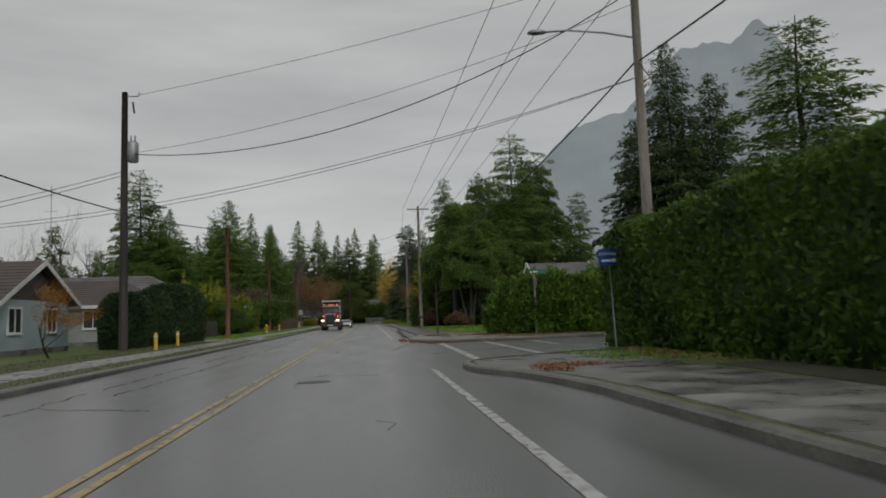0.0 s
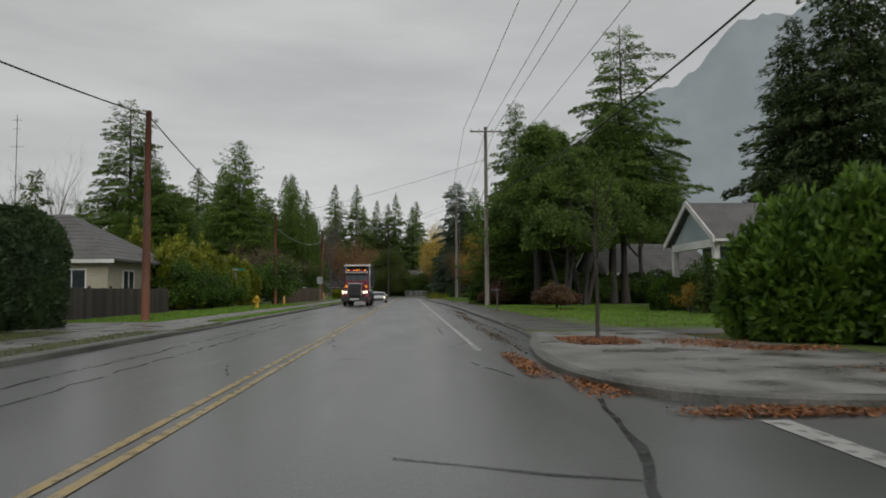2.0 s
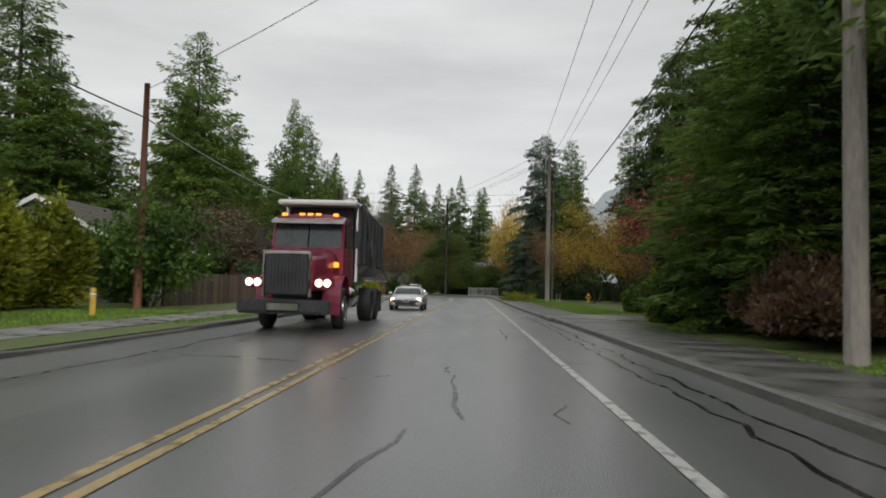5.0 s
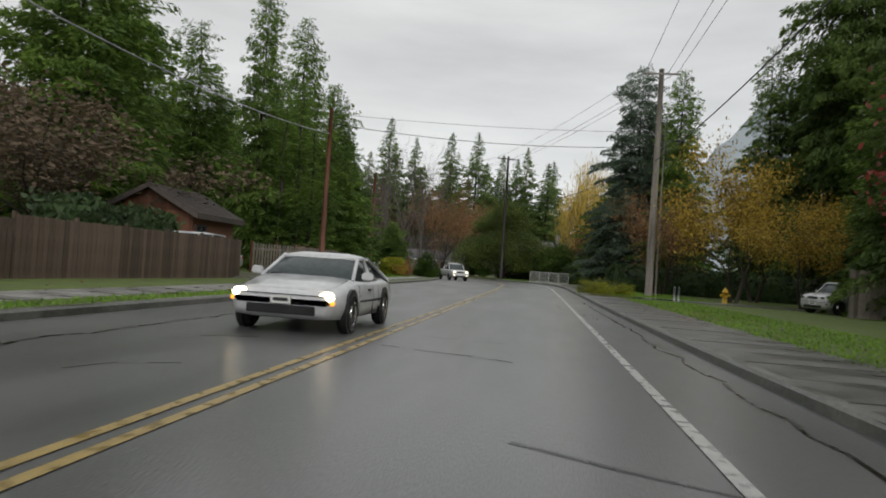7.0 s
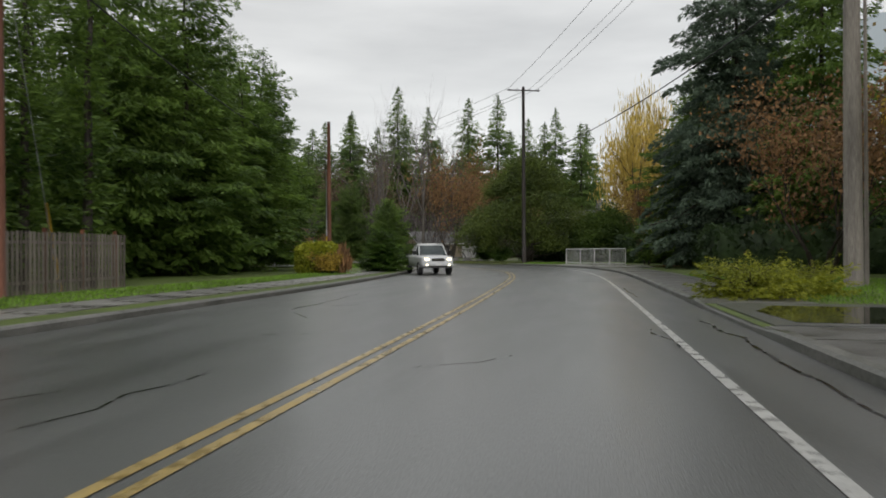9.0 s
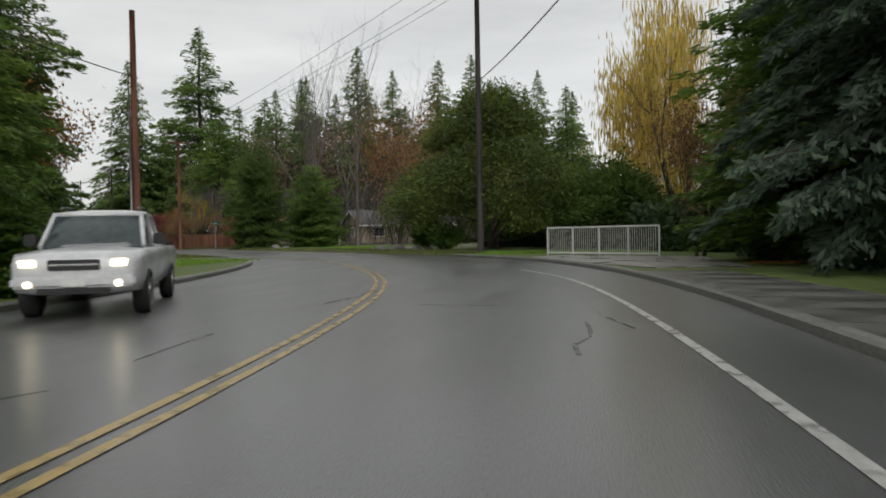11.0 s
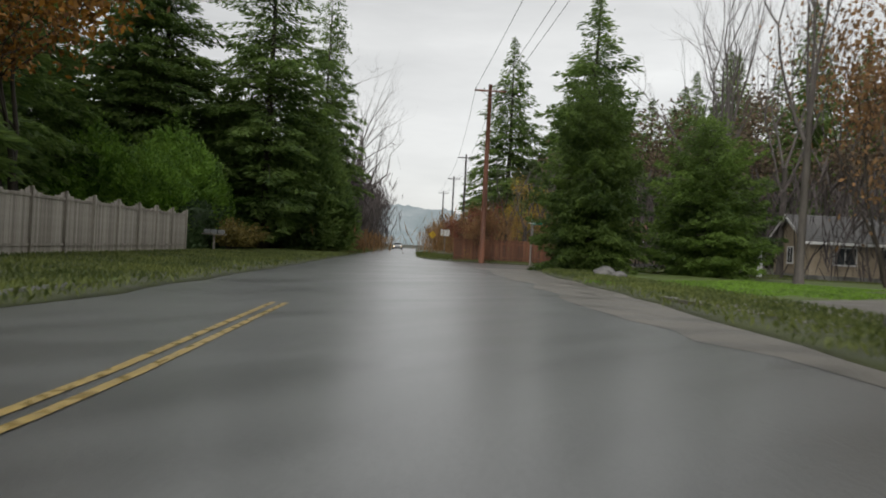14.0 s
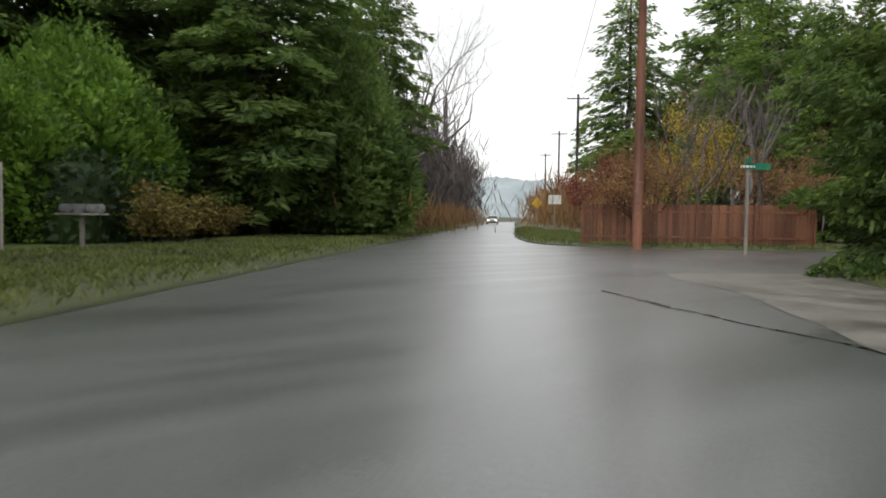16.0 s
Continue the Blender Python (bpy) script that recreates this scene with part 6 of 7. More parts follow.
park = thing("park_sign", "blue city park sign with a white arrow on a thin post", "sign", "", Matrix.Translation((8.75, 27.3, 0.1)) @ Matrix.Rotation(radians(6), 4, "Z") @ Matrix.Rotation(radians(-2), 4, "Y"))
part("post", Shape().tube([(0, 0.03, -0.2), (0, 0.03, 3.25)], 0.03, 8).mesh("post", GALV, True), park)
plate = part("plate", Shape().box(-0.4, 0.4, -0.012, 0, 2.72, 3.3).mesh("plate", SIGN_BLUE, bevel=0.005), park, "blue reflective plate")
sign_text("CITY PARK", 0.15, pose(0, -0.016, 3.12, 90, 0, 0), WHITE, plate)
part("arrow", Shape().poly([(-0.3, -0.017, 2.86), (0.12, -0.017, 2.86), (0.12, -0.017, 2.82), (0.3, -0.017, 2.9), (0.12, -0.017, 2.98), (0.12, -0.017, 2.94), (-0.3, -0.017, 2.94)]).mesh("arrow", WHITE), plate)

back = thing("traffic_sign", "grey back of a square traffic sign on a post", "sign", "", Matrix.Translation((-9.9, 114.5, 0.1)))
part("post", Shape().box(-0.04, 0.04, -0.04, 0.04, -0.2, 2.9).mesh("post", POLE_GREY, bevel=0.006), back)
part("plate", Shape().box(-0.32, 0.32, -0.055, -0.042, 2.15, 2.95).mesh("plate", GALV, bevel=0.004), back)

w_p = road2(66, 1.9)
diamond = thing("warning_sign", "yellow diamond warning sign on a post by the road", "sign", "", Matrix.Translation((w_p.x, w_p.y, 0.1)) @ Matrix.Rotation(radians(45), 4, "Z"))
part("post", Shape().box(-0.04, 0.04, 0, 0.08, -0.2, 2.9).mesh("post", POLE_GREY), diamond)
part("plate", Shape().ring([[(0.5 * math.cos(q), y, 2.4 + 0.5 * math.sin(q)) for q in (0, math.pi / 2, math.pi, 1.5 * math.pi)] for y in (-0.012, 0)]).mesh("plate", YELLOW_PAINT), diamond)
w_p = road2(64, 3.4)
white_sign = thing("notice_board", "plain white notice board on a post", "sign", "", Matrix.Translation((w_p.x, w_p.y, 0.1)) @ Matrix.Rotation(radians(45), 4, "Z"))
part("post", Shape().box(-0.05, 0.05, 0, 0.1, -0.2, 2.8).mesh("post", POLE_GREY), white_sign)
part("plate", Shape().box(-0.55, 0.55, -0.02, 0, 2.3, 3.1).mesh("plate", WHITE, bevel=0.01), white_sign)
w_p = road2(40.5, 4.6)
cabinet = thing("utility_cabinet", "small yellow utility marker box in the grass", "cabinet", "", Matrix.Translation((w_p.x, w_p.y, 0.1)))
part("case", Shape().box(-0.25, 0.25, -0.25, 0.25, -0.05, 0.9).mesh("case", YELLOW_PAINT, bevel=0.04), cabinet)
part("lid", Shape().box(-0.28, 0.28, -0.28, 0.28, 0.9, 0.96).mesh("lid", YELLOW_PAINT, bevel=0.02), cabinet)
w_p = road2(53.2, -12.4)
roadpost = thing("roadside_post", "thin pale post on the road bank", "post", "", Matrix.Translation((w_p.x, w_p.y, 0.1)))
part("shaft", Shape().tube([(0, 0, -0.2), (0, 0, 3.6)], 0.07, 8).mesh("shaft", POLE_GREY, True), roadpost)
part("cap", Shape().tube([(0, 0, 3.6), (0, 0, 3.66)], 0.08, 8).mesh("cap", GALV, True), roadpost)
w_p = road2(19.4, -12.4)
house_mail = thing("mailbox_stand", "row of grey mailboxes on a low stand by the fence", "mailbox", "", Matrix.Translation((w_p.x, w_p.y, 0.1)) @ Matrix.Rotation(radians(45), 4, "Z"))
part("stand", Shape().box(-0.05, 0.05, -0.05, 0.05, -0.1, 1.0).mesh("stand", POLE_GREY), house_mail)
part("shelf", Shape().box(-0.7, 0.7, -0.2, 0.2, 1.0, 1.06).mesh("shelf", POLE_GREY), house_mail)
for k in (-0.42, 0, 0.42):
    part("box", Shape().box(k - 0.18, k + 0.18, -0.22, 0.22, 1.06, 1.32).mesh("box", GALV, bevel=0.05), house_mail)

mail = thing("mailbox", "black metal mailbox on a dark wooden post", "mailbox", "", Matrix.Translation((5.35, 72.4, 0.12)))
part("post", Shape().box(-0.045, 0.045, -0.045, 0.045, -0.2, 1.05).mesh("post", WOOD_DARK, bevel=0.006), mail)
part("box", Shape().ring([[(x, 0.09 * math.cos(q), 1.15 + 0.12 * max(math.sin(q), -0.75)) for q in [k * math.pi / 6 for k in range(12)]] for x in (-0.32, 0.16)]).mesh("box", STEEL_DARK, True), mail)
part("flag", Shape().box(-0.1, -0.08, -0.105, -0.095, 1.15, 1.35).mesh("flag", RED_LENS), mail)
for x, y in ((8.6, 149.0), (9.0, 149.8)):
    stub = thing("steel_bollard", "short grey steel post by the driveway", "bollard", "steel bollards", Matrix.Translation((x, y, 0.12)))
    part("tube", Shape().tube([(0, 0, -0.1), (0, 0, 0.82)], 0.06, 12).mesh("tube", GALV, True), stub)
    part("cap", Shape().tube([(0, 0, 0.82), (0, 0, 0.86), (0, 0, 0.87)], [0.065, 0.05, 0.01], 12).mesh("cap", GALV, True), stub)
w_p = Vector((-29.1, 257.2, 0))
gatepost = thing("gate_post", "short white post at the end of the driveway", "post", "", Matrix.Translation((w_p.x, w_p.y, 0.1)))
part("shaft", Shape().box(-0.13, 0.13, -0.13, 0.13, -0.1, 2.0).mesh("shaft", WHITE, bevel=0.03), gatepost)
part("cap", Shape().box(-0.17, 0.17, -0.17, 0.17, 2.0, 2.08).mesh("cap", WHITE, bevel=0.02), gatepost)


def rock(x, y, size, seed, group="boulders"):
    bm = bmesh.new()
    bmesh.ops.create_icosphere(bm, subdivisions=3, radius=1)
    for v in bm.verts:
        k = 1 + 0.3 * noise.noise(v.co * 1.3 + Vector((seed, 0, 0))) + 0.1 * noise.noise(v.co * 4 + Vector((seed, 2, 0)))
        v.co = Vector((v.co.x * k * size, v.co.y * k * size * 0.8, v.co.z * k * size * 0.6))
    me = bpy.data.meshes.new("boulder")
    bm.to_mesh(me)
    bm.free()
    me.materials.append(ROCK)
    me.polygons.foreach_set("use_smooth", [True] * len(me.polygons))
    ob = new("boulder", me)
    ob.matrix_basis = Matrix.Translation((x, y, 0.12 + 0.25 * size))
    tagged(ob, "rough grey boulder at the edge of the driveway", "rock", group)


for i, (s_, n_, z_) in enumerate(((8.5, 8.6, 0.45), (6.9, 8.9, 0.35), (10.3, 9.2, 0.5), (-13.4, 8.0, 0.5), (-15.2, 8.3, 0.6), (-16.8, 8.9, 0.4))):
    q_ = road2(s_, n_)
    rock(q_.x, q_.y, z_, i * 3.7)


# ---- houses ----
def clapboard(x0, x1, y0, y1, z0, z1, lap=0.2):
    """Four walls of lapped boards."""
    s = Shape()
    n, rows = max(1, round((z1 - z0) / lap)), []
    for k in range(n):
        a, b = z0 + (z1 - z0) * k / n, z0 + (z1 - z0) * (k + 1) / n
        rows += [[(x0 - 0.018, y0 - 0.018, a), (x1 + 0.018, y0 - 0.018, a), (x1 + 0.018, y1 + 0.018, a), (x0 - 0.018, y1 + 0.018, a)], [(x0, y0, b), (x1, y0, b), (x1, y1, b), (x0, y1, b)]]
    return s.ring(rows)


def window(root, cx, cz, w, h, face, at, name="window", trim=WHITE):
    """A window in the wall that faces -y, +y, -x or +x: frame, sill, two panes."""
    turn = {"-y": 0, "+x": 90, "+y": 180, "-x": 270}[face]
    m = (Matrix.Translation((cx, at, cz)) if face in "-y+y" else Matrix.Translation((at, cx, cz))) @ Matrix.Rotation(radians(turn), 4, "Z")
    f = Shape()
    for x0, x1, z0, z1 in ((-w / 2 - 0.08, w / 2 + 0.08, h / 2, h / 2 + 0.09), (-w / 2 - 0.08, w / 2 + 0.08, -h / 2 - 0.09, -h / 2), (-w / 2 - 0.08, -w / 2, -h / 2, h / 2), (w / 2, w / 2 + 0.08, -h / 2, h / 2), (-0.025, 0.025, -h / 2, h / 2)):
        f.box(x0, x1, -0.06, 0.03, z0, z1)
    fr = part(name, f.mesh("window_frame", trim), root, "", m)
    for sx in (-1, 1):
        part("pane", Shape().box(min(0.025 * sx, w / 2 * sx), max(0.025 * sx, w / 2 * sx), -0.028, -0.022, -h / 2, h / 2).mesh("pane", WINDOW), fr)
    part("sill", Shape().box(-w / 2 - 0.12, w / 2 + 0.12, -0.1, 0.0, -h / 2 - 0.13, -h / 2 - 0.09).mesh("sill", trim), fr)


def house(name, x, y, turn, w, d, eave, ridge, wall, roof, label, hip=0.0, over=0.5, windows=(), door=None, chimney=None, lap=0.2, trim=WHITE, gable=None):
    """A house with its ridge along local x: lapped walls, gables or hips, roof slabs with courses, eaves boards."""
    root = thing(name, label, "house", "", Matrix.Translation((x, y, 0.1)) @ Matrix.Rotation(radians(turn), 4, "Z"))
    X, Y = w / 2, d / 2
    part("foundation", Shape().box(-X - 0.02, X + 0.02, -Y - 0.02, Y + 0.02, -0.2, 0.3).mesh("foundation", CONCRETE), root)
    part("wall", clapboard(-X, X, -Y, Y, 0.3, eave, lap).mesh("wall", wall), root)
    if not hip:
        for sx in (-1, 1):
            g = Shape()
            rows_g = []
            for k in range(8):
                a, b = k / 8, (k + 1) / 8
                ya, yb = Y * (1 - a), Y * (1 - b)
                rows_g += [[(sx * X - 0.05, -ya, eave + (ridge - eave) * a), (sx * (X + 0.02) , -ya, eave + (ridge - eave) * a), (sx * (X + 0.02), ya, eave + (ridge - eave) * a), (sx * X - 0.05, ya, eave + (ridge - eave) * a)], [(sx * X - 0.05, -yb, eave + (ridge - eave) * b), (sx * X, -yb, eave + (ridge - eave) * b), (sx * X, yb, eave + (ridge - eave) * b), (sx * X - 0.05, yb, eave + (ridge - eave) * b)]]
            g.ring(rows_g)
            part("gable", g.mesh("gable", gable or wall), root)
    slope = (ridge - eave) / Y
    low = eave - over * slope
    courses = 12
    top_x = X + over - (hip + over if hip else 0)
    for sy in (-1, 1):
        steps = []
        for k in range(courses):
            a, b = k / courses, (k + 1) / courses
            ya, yb = (Y + over) * (1 - a), (Y + over) * (1 - b)
            za, zb = low + (ridge - low) * a, low + (ridge - low) * b
            xa, xb = (X + over) + (top_x - X - over) * a, (X + over) + (top_x - X - over) * b
            steps += [[(-xa, sy * ya, za + 0.16), (xa, sy * ya, za + 0.16), (xa, sy * ya, za + 0.02), (-xa, sy * ya, za + 0.02)][:: sy], [(-xb, sy * yb, zb + 0.13), (xb, sy * yb, zb + 0.13), (xb, sy * yb, zb + 0.02), (-xb, sy * yb, zb + 0.02)][:: sy]]
        part("roof", Shape().ring(steps).mesh("roof", roof), root)
    if hip:
        for sx in (-1, 1):
            steps = []
            for k in range(courses):
                a, b = k / courses, (k + 1) / courses
                ya, yb = (Y + over) * (1 - a), (Y + over) * (1 - b)
                za, zb = low + (ridge - low) * a, low + (ridge - low) * b
                xa, xb = (X + over) + (top_x - X - over) * a, (X + over) + (top_x - X - over) * b
                steps += [[(sx * xa, -ya, za + 0.16), (sx * xa, ya, za + 0.16), (sx * xa, ya, za + 0.02), (sx * xa, -ya, za + 0.02)], [(sx * xb, -yb, zb + 0.13), (sx * xb, yb, zb + 0.13), (sx * xb, yb, zb + 0.02), (sx * xb, -yb, zb + 0.02)]]
            part("hip", Shape().ring(steps).mesh("hip", roof), root)
    for sy in (-1, 1):
        part("eaves_board", Shape().box(-X - over, X + over, sy * (Y + over) - 0.02, sy * (Y + over) + 0.02, low - 0.12, low + 0.1).mesh("eaves_board", trim), root)
    if not hip:
        for sx in (-1, 1):
            for sy in (-1, 1):
                part("barge_board", Shape().ring([[(sx * (X + over) - 0.02, sy * (Y + over), low - 0.14), (sx * (X + over) + 0.02, sy * (Y + over), low - 0.14), (sx * (X + over) + 0.02, sy * (Y + over), low + 0.12), (sx * (X + over) - 0.02, sy * (Y + over), low + 0.12)], [(sx * (X + over) - 0.02, 0, ridge - 0.12), (sx * (X + over) + 0.02, 0, ridge - 0.12), (sx * (X + over) + 0.02, 0, ridge + 0.14), (sx * (X + over) - 0.02, 0, ridge + 0.14)]]).mesh("barge_board", trim), root)
    for face, c, z, ww, hh in windows:
        window(root, c, z, ww, hh, face, {"-y": -Y - 0.02, "+y": Y + 0.02, "-x": -X - 0.02, "+x": X + 0.02}[face], trim=trim)
    if door:
        face, c = door
        turn_ = {"-y": 0, "+x": 90, "+y": 180, "-x": 270}[face]
        at = {"-y": -Y - 0.02, "+y": Y + 0.02, "-x": -X - 0.02, "+x": X + 0.02}[face]
        m = (Matrix.Translation((c, at, 0.3)) if face in "-y+y" else Matrix.Translation((at, c, 0.3))) @ Matrix.Rotation(radians(turn_), 4, "Z")
        dr = part("door", Shape().box(-0.46, 0.46, -0.03, 0.02, 0, 2.05).mesh("door", WOOD_RED, bevel=0.01), root, "red-brown wooden door", m)
        part("door_frame", Shape().box(-0.56, -0.46, -0.06, 0.02, 0, 2.15).box(0.46, 0.56, -0.06, 0.02, 0, 2.15).box(-0.46, 0.46, -0.06, 0.02, 2.05, 2.15).mesh("door_frame", WHITE), dr)
        part("handle", Shape().tube([(0.38, -0.09, 1.0), (0.38, -0.03, 1.0)], 0.025, 8).mesh("handle", CHROME, True), dr)
    if chimney:
        cx, cz = chimney
        part("chimney", Shape().box(cx - 0.4, cx + 0.4, -0.35, 0.35, eave, cz).box(cx - 0.47, cx + 0.47, -0.42, 0.42, cz, cz + 0.12).mesh("chimney", ROCK), root)
    return root


porch_house = house("porch_house", 28.1, 69.2, 0, 13, 6.4, 3.9, 5.8, SIDING_BLUE, SHINGLE, "pale blue bungalow with white trim and a gabled porch", 0, 0.5, (("-y", -3, 2.1, 1.4, 1.4), ("-y", 2, 2.1, 1.4, 1.4)))
pg = Shape()
for sy in (-1, 1):
    pg.ring([[(-12.9, sy * 3.3, 3.74), (-6.4, sy * 3.3, 3.74), (-6.4, sy * 3.3, 3.6), (-12.9, sy * 3.3, 3.6)][:: sy], [(-12.9, 0, 5.82), (-6.4, 0, 5.82), (-6.4, 0, 5.68), (-12.9, 0, 5.68)][:: sy]])
part("porch_roof", pg.mesh("porch_roof", SHINGLE), porch_house)
part("porch_gable", Shape().ring([[(-12.6, -2.75, 3.7), (-12.6, 2.75, 3.7), (-12.6, 0, 5.5)], [(-12.5, -2.75, 3.7), (-12.5, 2.75, 3.7), (-12.5, 0, 5.5)]]).mesh("porch_gable", SIDING_BLUE), porch_house)
part("porch_beam", Shape().box(-12.7, -12.4, -2.85, 2.85, 3.3, 3.7).mesh("porch_beam", WHITE, bevel=0.01), porch_house)
part("porch_beam", Shape().box(-12.4, -6.55, -2.9, -2.6, 3.3, 3.65).mesh("porch_beam", WHITE, bevel=0.01), porch_house)
part("gutter", Shape().box(-12.9, -7.05, -3.42, -3.28, 3.52, 3.66).mesh("gutter", WHITE, bevel=0.02), porch_house)
part("porch_floor", Shape().box(-12.8, -6.55, -3.4, 3.4, -0.1, 0.35).mesh("porch_floor", CONCRETE), porch_house)
part("front_room", clapboard(-11.0, -6.55, -1.3, 2.6, 0.35, 3.62, 0.2).mesh("front_room", SIDING_BLUE), porch_house)
for x_, w_ in ((-10.5, 0.5), (-7.7, 0.9)):
    window(porch_house, x_, 2.0, w_, 1.4, "-y", -1.32)
window(porch_house, 0.6, 2.0, 0.9, 1.4, "-x", -11.02)
porch_door = part("door", Shape().box(-9.5, -8.58, -1.37, -1.31, 0.35, 2.42).mesh("door", WOOD_RED, bevel=0.01), porch_house, "red-brown wooden door")
part("door_frame", Shape().box(-9.62, -9.5, -1.4, -1.31, 0.35, 2.54).box(-8.58, -8.46, -1.4, -1.31, 0.35, 2.54).box(-9.5, -8.58, -1.4, -1.31, 2.42, 2.54).mesh("door_frame", WHITE), porch_door)
part("handle", Shape().tube([(-8.7, -1.44, 1.35), (-8.7, -1.37, 1.35)], 0.025, 8).mesh("handle", CHROME, True), porch_door)
for sy in (-1, 1):
    part("barge_board", Shape().ring([[(-12.98, sy * 3.4, 3.46), (-12.9, sy * 3.4, 3.46), (-12.9, sy * 3.4, 3.78), (-12.98, sy * 3.4, 3.78)], [(-12.98, 0, 5.6), (-12.9, 0, 5.6), (-12.9, 0, 5.92), (-12.98, 0, 5.92)]]).mesh("barge_board", WHITE), porch_house)
for sx, sy in ((-12.55, -2.7), (-12.55, 2.7), (-7.2, -2.7)):
    part("column", Shape().box(sx - 0.15, sx + 0.15, sy - 0.15, sy + 0.15, 0.35, 3.3).box(sx - 0.21, sx + 0.21, sy - 0.21, sy + 0.21, 0.35, 1.2).mesh("column", WHITE, bevel=0.012), porch_house)
house("gable_house", 28.6, 77.9, 90, 8, 8.4, 4.9, 7.5, SIDING_BLUE, SHINGLE, "tall pale blue gabled house with white trim behind the bungalow", 0, 0.5, (("-x", -1.6, 3.6, 1.2, 1.3), ("-x", 1.6, 3.6, 1.2, 1.3)))
house("grey_house", 23.2, 101.5, 8, 10, 8, 3.0, 5.6, SIDING_GREY, SHINGLE, "grey house with a pale shingle roof behind evergreens", 0, 0.5, (("-y", -3, 1.9, 1.6, 1.2), ("-y", 1, 1.9, 1.2, 1.2), ("-x", 0, 1.9, 1.2, 1.2)))
house("brown_roof_house", -24.3, 41.8, 0, 16, 8, 2.7, 4.6, SIDING_BLUE, SHINGLE_BROWN, "low house with pale siding and a brown shingle roof", 0, 0.5, (("+x", -2.2, 1.7, 1.2, 1.1), ("+x", 1.8, 1.7, 1.0, 1.1), ("-y", 4, 1.7, 1.4, 1.1)), gable=SHINGLE_BROWN)
house("hip_roof_wing", -22.6, 57.6, 0, 15, 6.4, 2.9, 4.5, SIDING_GREY, SHINGLE_BROWN, "low grey wing with a brown hipped roof behind clipped evergreens", 2.2, 0.5, (("-y", 4.5, 1.8, 1.2, 1.1), ("+x", 0, 1.8, 1.2, 1.1)))
house("cream_house", -26.1, 79, 0, 18, 10, 3.4, 6.2, SIDING_CREAM, SHINGLE, "cream bungalow with a hipped grey roof", 4.5, 0.6, (("-y", 7, 1.9, 1.5, 1.3), ("-y", 4.4, 1.9, 0.9, 1.3), ("+x", -2, 1.9, 1.6, 1.3), ("-y", -2, 1.9, 1.5, 1.3)))
house("wood_cabin", -18.5, 140.4, 90, 4.7, 4.4, 3.0, 4.15, WOOD_RED, SHINGLE_BROWN, "small brown timber cabin with a dark roof", 0, 0.45, (("-x", 0.5, 1.9, 1.5, 1.1), ("-y", -1.5, 1.8, 1.0, 1.0)), trim=WOOD_DARK)
tan = house("tan_house", -24, 270, 35, 14, 8, 3.0, 4.9, SIDING_TAN, SHINGLE, "low tan house with a grey roof and garage", 0, 0.6, (("-y", -4.5, 1.8, 1.5, 1.2), ("-y", -1.5, 1.8, 0.8, 1.2), ("-x", 0, 1.8, 1.2, 1.2)))
gd = part("garage_door", Shape().box(1.5, 5.5, -4.06, -4.02, 0.05, 2.3).mesh("garage_door", WHITE), tan, "white panelled garage door")
for k in range(4):
    for j in range(4):
        part("panel", Shape().box(1.6 + j * 0.98, 2.46 + j * 0.98, -4.085, -4.055, 0.12 + k * 0.55, 0.58 + k * 0.55).mesh("panel", WHITE, bevel=0.008), gd)
house("chimney_house", 6, 254, 10, 14, 9, 5.0, 7.6, SIDING_GREY, SHINGLE, "grey house with a stone chimney behind the hedge", 0, 0.5, (("-y", -3, 3.5, 1.2, 1.2), ("-y", 2, 3.5, 1.2, 1.2)), None, (-2, 9.2))
h_p = road2(52, 24)
house("red_roof_house", h_p.x, h_p.y, 45, 14, 8, 2.8, 4.6, SIDING_TAN, WOOD_RED, "low house with a reddish roof behind the board fence", 0, 0.6, (("-y", -3, 1.8, 1.3, 1.2), ("-y", 2, 1.8, 1.3, 1.2)))
house("blue_grey_house", -21.8, 118.6, 90, 12, 7.6, 3.3, 5.3, SIDING_SLATE, SHINGLE_BROWN, "blue-grey house behind the brown board fence", 0, 0.5, (("-y", 3.4, 2.1, 1.1, 1.5), ("-y", -2, 2.1, 1.3, 1.4), ("+x", -1, 1.9, 1.2, 1.3)))

cone = tree("cone_shrub", conifer(44, 2.7, 0.85, EVERGREEN, 0.01, 0.0, 9.0, 0.2, 0.7, 0.0, limbs=0), "small clipped conical evergreen before the porch", "shrub")
put(cone, [(14.7, 65.5, 2.95, 1.0, 0)], (2.7, 0.85))
gold = tree("golden_shrub", broadleaf(69, 1.5, 1.1, YELLOW, 0.06, 3500, 0.05, 6, 2), "low golden-leaved shrub before the porch", "shrub", "golden shrubs")
put(gold, [(16.2, 65.2, 1.75, 1.15, 0), (14.9, 68.0, 1.6, 0.8, 60), (-12.6, 173.2, 1.2, 0.9, 10)], (1.5, 1.1))
juniper = tree("spreading_juniper", conifer(45, 1.0, 2.1, OLIVE, 0.02, 0.05, 9.0, 0.24, 0.25, 0.0, limbs=40), "low spreading juniper on the kerb corner", "shrub")
put(juniper, [(4.5, 154.9, 0.6, 1.4, 0), (5.9, 156.2, 0.55, 1.2, 60)], (1.0, 2.1))
plume = tree("grass_clump", broadleaf(46, 1.6, 0.7, RUST, 0.16, 2500, 0.05, 6, 2, hang=0.5), "dry brown clump of ornamental grass", "grass")
put(plume, [(-12.9, 174.6, 1.6, 0.8, 0)], (1.6, 0.7))

